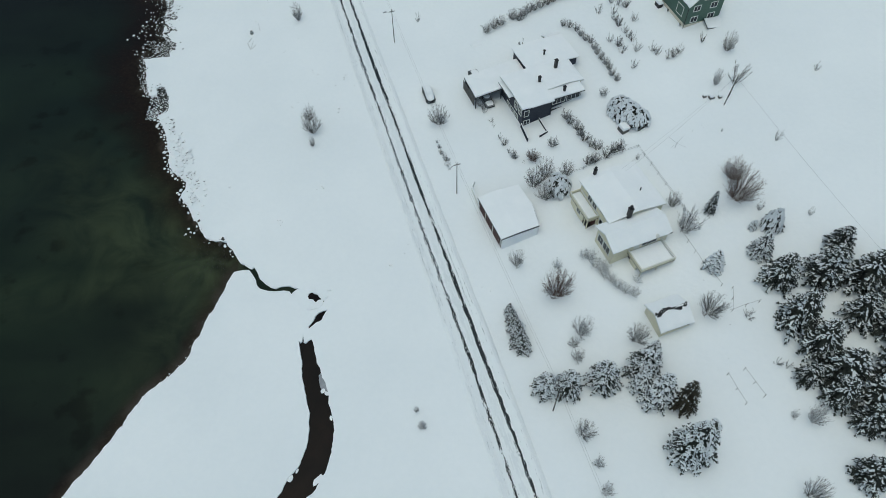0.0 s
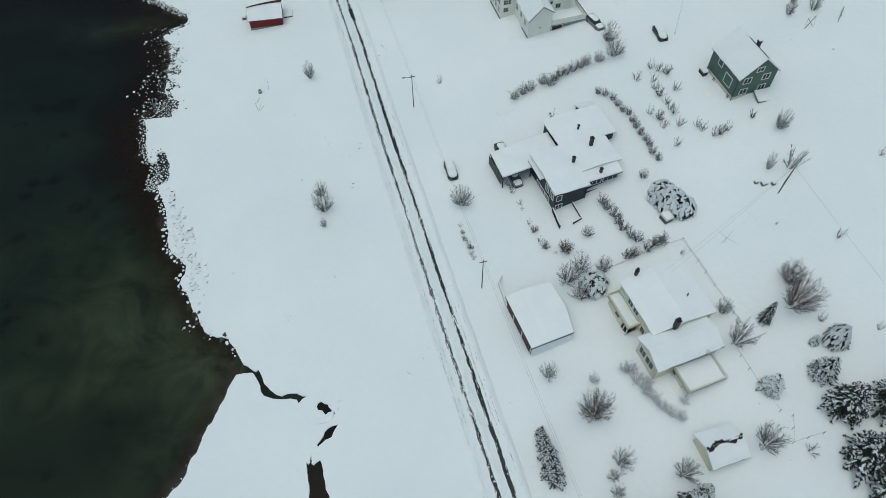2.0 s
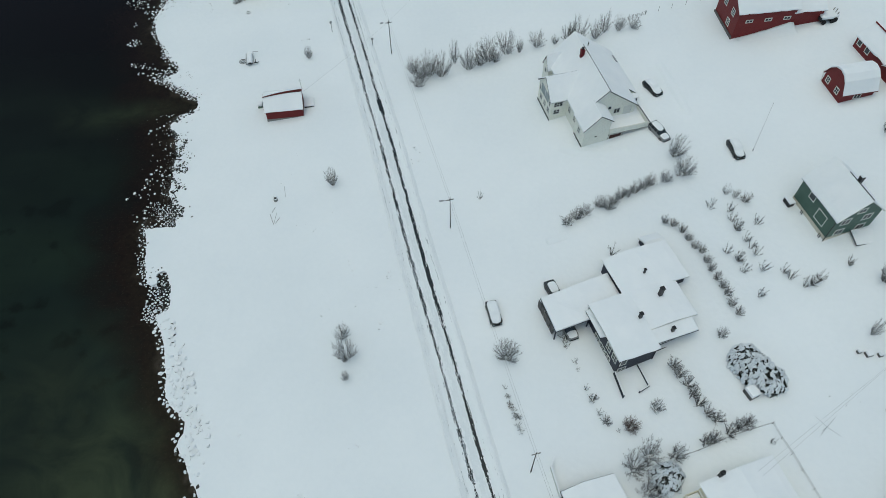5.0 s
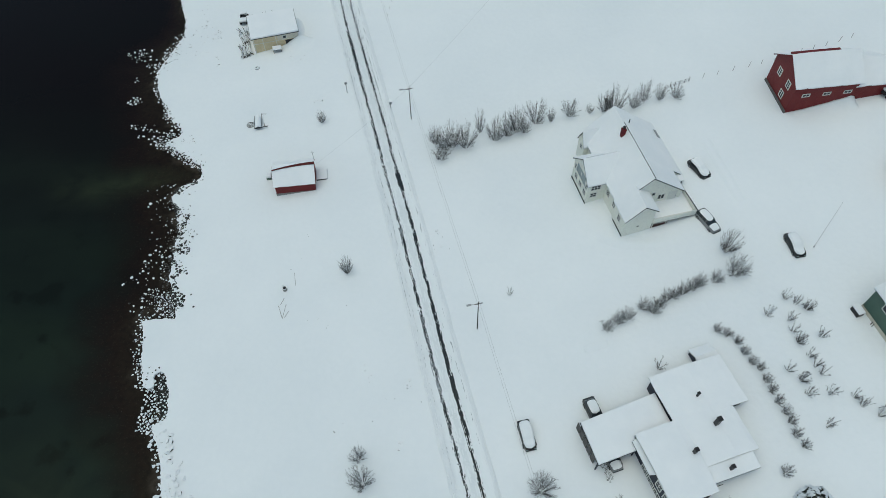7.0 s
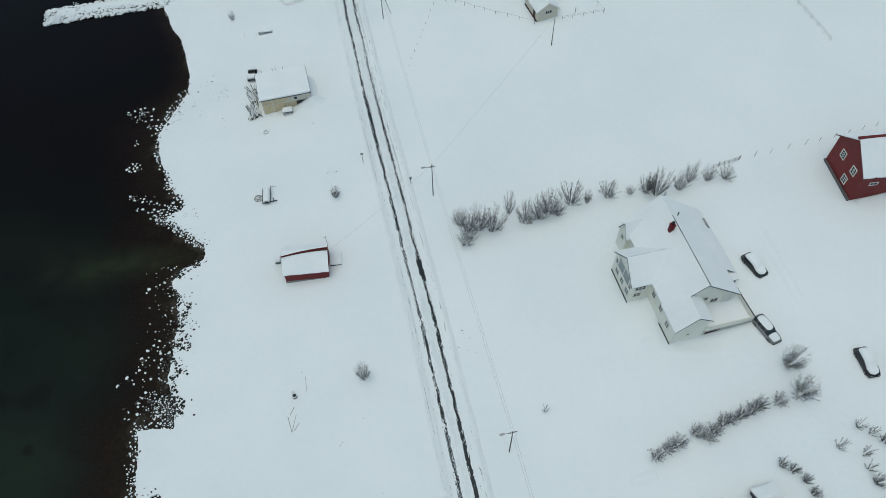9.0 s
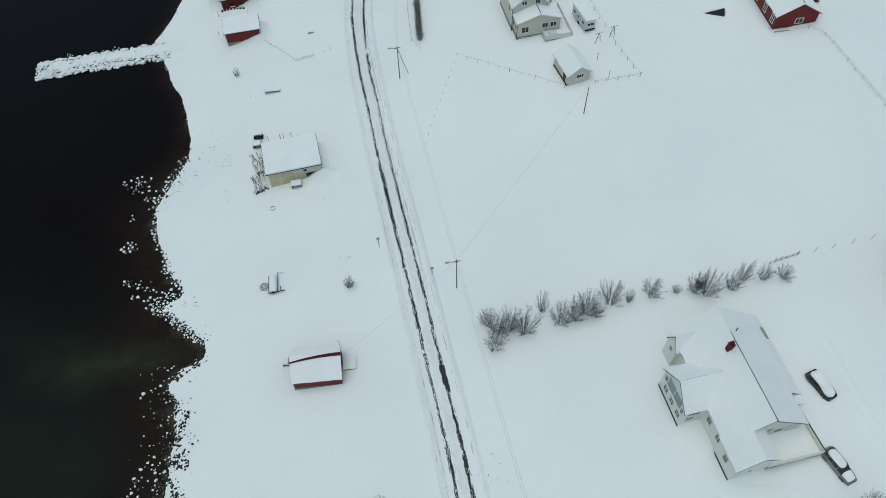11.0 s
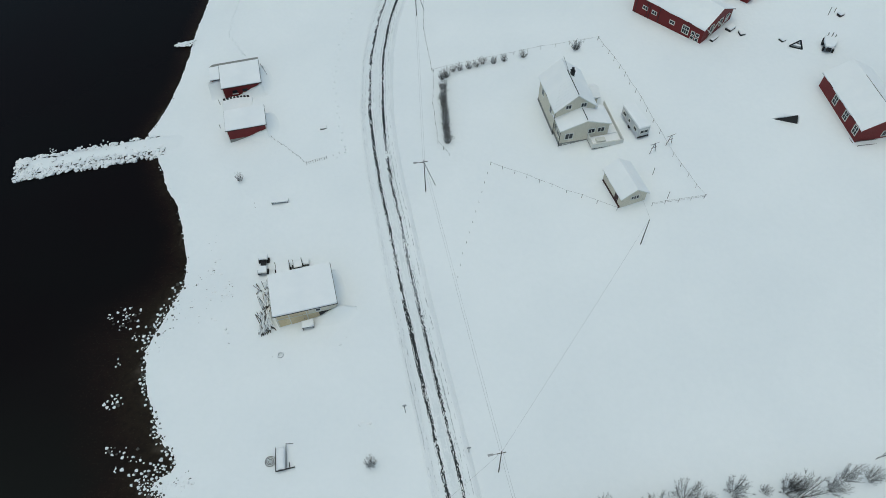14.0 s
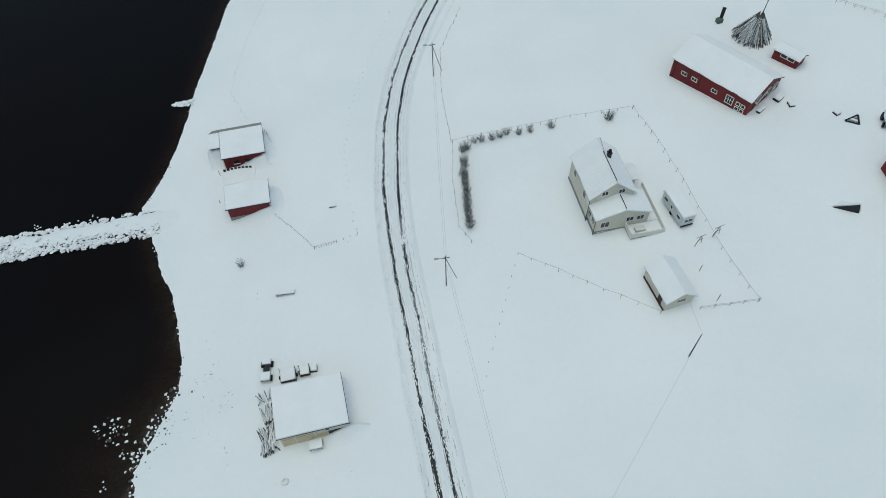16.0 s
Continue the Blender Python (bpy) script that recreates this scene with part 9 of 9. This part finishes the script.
def dents(line, step, seed, size=0.16):
    """A trail of footprints: small pressed pits with raised rims, as one sheet of stuff."""
    rng = random.Random(seed)
    bm = B()
    k = 0
    for a, b in zip(line, line[1:]):
        a, b = Vector(a), Vector(b)
        n = max(1, int((b - a).length / step))
        s = Vector((-(b - a).y, (b - a).x)).normalized()
        for j in range(n):
            p = a.lerp(b, (j + rng.uniform(-0.2, 0.2)) / n) + s * (0.16 if k % 2 else -0.16)
            k += 1
            z = ground(p.x, p.y) + 0.06
            r = size * rng.uniform(0.8, 1.3)
            rim = [bm.verts.new((p.x + r * 1.5 * math.cos(t), p.y + r * 1.5 * math.sin(t), z - 0.09)) for t in [i * 1.047 for i in range(6)]]
            lip = [bm.verts.new((p.x + r * math.cos(t), p.y + r * math.sin(t), z + 0.06)) for t in [i * 1.047 for i in range(6)]]
            pit = bm.verts.new((p.x, p.y, z - 0.10))
            for i in range(6):
                bm.faces.new((rim[i], rim[(i + 1) % 6], lip[(i + 1) % 6], lip[i]))
                bm.faces.new((lip[i], lip[(i + 1) % 6], pit))
    return thing("footprints", bm, SNOW, label="trail of footprints pressed into the snow", category="footprints", kind="stuff")


dents([(-77.9, 284.4), (-79.3, 272.6), (-79.5, 260.0), (-79.0, 254.1), (-73.3, 245.8)], 0.9, 1)
dents([(-48.2, 276.6), (-50.9, 262.4), (-53.1, 247.9), (-52.8, 236.2), (-49.9, 224.1), (-47.8, 217.0), (-50.7, 215.2)], 1.6, 2, 0.12)


def loose_stone(x, y, s, seed):
    ob = new("boulder", STONES[seed % 6])
    ob.matrix_world = Matrix.LocRotScale((x, y, ground(x, y)), Euler((0, 0, seed)), (s, s, s * 0.8))
    return tagged(ob, "dark stone poking out of the snow", "stone", "field stones")


for x, y, s, k in ((-37.3, 81.0, 0.35, 1), (-38.7, 124.2, 0.45, 2), (-14.0, 133.8, 0.35, 3), (-13.6, 133.3, 0.3, 4), (-13.2, 130.6, 0.3, 5), (-32.5, 77.6, 0.18, 6)):
    loose_stone(x, y, s, k)


def clods():
    """Crumbs of grey snow and twigs lying about near the shore."""
    rng = random.Random(29)
    spots = []
    for cx, cy, n, r in ((-68.0, 185.8, 6, 1.6), (-67.2, 192.0, 5, 1.5), (-64.0, 188.5, 7, 1.3), (-69.4, 190.3, 5, 1.0), (-68.8, 197.0, 4, 1.2), (-53.0, 176.6, 3, 0.3), (-47.0, 187.0, 5, 2.0), (-63.0, 206.2, 3, 0.6), (-30.0, 118.0, 5, 2.0), (-36.0, 131.0, 4, 2.0), (-22.0, 106.0, 6, 2.5), (-6.0, 66.0, 3, 1.5), (-14.5, 131.0, 7, 1.6), (-27.0, 100.0, 4, 2.2), (46.0, 84.0, 6, 1.4), (39.5, 46.0, 5, 3.0)):
        for _ in range(n):
            x, y = cx + rng.gauss(0, r), cy + rng.gauss(0, r)
            spots.append((x, y, ground(x, y) + 0.03, rng.uniform(0.04, 0.10), rng.uniform(0, 6), rng.randrange(6), True))
    stone_field("snow_clods", spots, "small dark crumbs and twigs lying on the snow")


clods()


def hummocks():
    """Stones and wrack under the snow of the shore meadow, only their lee sides bare."""
    rng = random.Random(51)
    spots = []
    for cx, cy, n, q in ((-69.4, 186.1, 4, 0.8), (-66.9, 186.9, 5, 0.8), (-65.6, 187.7, 5, 0.9), (-64.1, 188.8, 8, 0.9), (-66.4, 183.0, 4, 0.7), (-61.8, 180.7, 2, 0.3), (-67.4, 194.4, 4, 0.7), (-66.9, 192.6, 4, 0.6), (-61.4, 178.1, 2, 0.3), (-44.7, 183.5, 4, 0.7), (-44.4, 179.3, 4, 0.8), (-23.6, 109.0, 4, 0.7), (-17.4, 106.7, 4, 0.6), (-18.2, 98.1, 3, 0.5), (-8.0, 62.8, 2, 0.4), (-27.4, 72.4, 5, 0.9), (-20.2, 79.3, 3, 0.5), (-38.0, 165.7, 4, 0.6), (62.3, 121.1, 2, 0.3), (68.8, 117.1, 2, 0.2), (7.3, 56.2, 2, 0.4)):
        for _ in range(n):
            x, y = cx + rng.gauss(0, q), cy + rng.gauss(0, q)
            spots.append((x, y, ground(x, y) + 0.02, rng.uniform(0.14, 0.32), rng.uniform(0, 6), rng.randrange(6), False))
    stone_field("meadow_stones", spots, "snow-capped stones and wrack half buried in the meadow")


hummocks()

def boat_rack(x, y, yaw, l):
    """A slatted rack between the boathouses, bridged over by snow with dark slots under its rim."""
    r = root("boat_rack", pose(x, y, ground(x, y), 0, 0, yaw), "slatted rack bridged over by a thick bank of snow", "rack")
    for k in range(8):
        bm = B()
        u = -l + 0.35 + (2 * l - 0.7) * k / 7
        box(bm, u - 0.24, u + 0.2, 0.62 - 0.05 * (k - 3.5) ** 2 * 0.3, 0.8 - 0.05 * (k - 3.5) ** 2 * 0.3, -0.2, 1.3, 0.02)
        part("slat", bm, BLACK_METAL, r)
    bm = B()
    slab(bm, [(-l - 0.2, -2.0, -0.1), (l + 0.2, -2.0, 0.15), (l + 0.4, 0.6, 0.95), (l * 0.4, 1.05, 1.22), (-l * 0.4, 1.05, 1.2), (-l - 0.2, 0.6, 0.9)], 0.5, 0.2)
    part("snow_bank", bm, ROOF_SNOW, r, "thick bank of snow", True)
    return r


boat_rack(-72.0, 232.0, 14, 2.7)
mound("fish_box", -53.0, 223.7, 0.6, 0.35, 0.5, ROOF_SNOW, "small crate under snow in the open field", "crate", 10)
marker(-75.6, 231.9, 1.3, "short dark mooring post by the boathouse")
marker(-74.0, 225.4, 0.9, "short dark post by the boathouse wall")
fence([(-69.2, 242.5), (-68.2, 241.0), (-67.3, 239.5)], 0.8, 1.1, "short weathered fence behind the boathouse", 1, seed=41)
for x, y, sx, sy in ((48.6, 90.0, 0.3, 0.25), (49.7, 89.6, 0.45, 0.4), (51.1, 89.4, 0.3, 0.3)):
    mound("garden_box", x, y, sx, sy, 0.7, ROOF_SNOW, "small wooden garden box under snow by the pole", "box", 15)


# ---- a low ploughed bank beyond the white house ----
def ploughed_bank(line, wide, high):
    bm = B()
    last = None
    pts = spline(line, 0.6)
    for i, p in enumerate(pts):
        s = along(pts, i)
        k = math.sin(math.pi * i / (len(pts) - 1)) ** 0.4
        row = []
        for o in (-1, -0.6, -0.25, 0.05, 0.35, 0.7, 1):
            q = p + s * (o * wide)
            row.append(bm.verts.new((q.x, q.y, ground(q.x, q.y) - 0.04 + (high * k + 0.05 * noise.noise(Vector((q.x, q.y, 1)))) * max(0.0, 1 - abs(o)) ** 0.8)))
        if last:
            for j in range(len(row) - 1):
                bm.faces.new((last[j], last[j + 1], row[j + 1], row[j]))
        last = row
    bmesh.ops.recalc_face_normals(bm, faces=bm.faces[:])
    thing("snow_bank", bm, SNOW, label="low ploughed bank of snow beside the yard", category="snow bank", kind="stuff", smooth=True)


ploughed_bank([(30.5, 152.5), (30.8, 150.7), (31.6, 146.8), (32.6, 143.1), (33.7, 138.6), (34.6, 134.1), (35.3, 131.5)], 0.9, 0.3)
ploughed_bank([(9.5, 133.5), (11.7, 130.3), (13.9, 127.9), (17.0, 127.0), (20.0, 127.2), (24.0, 129.0), (26.6, 131.0)], 1.3, 0.35)
ploughed_bank([(5.0, 110.2), (7.4, 110.9), (11.6, 112.4), (15.2, 113.4)], 0.9, 0.3)
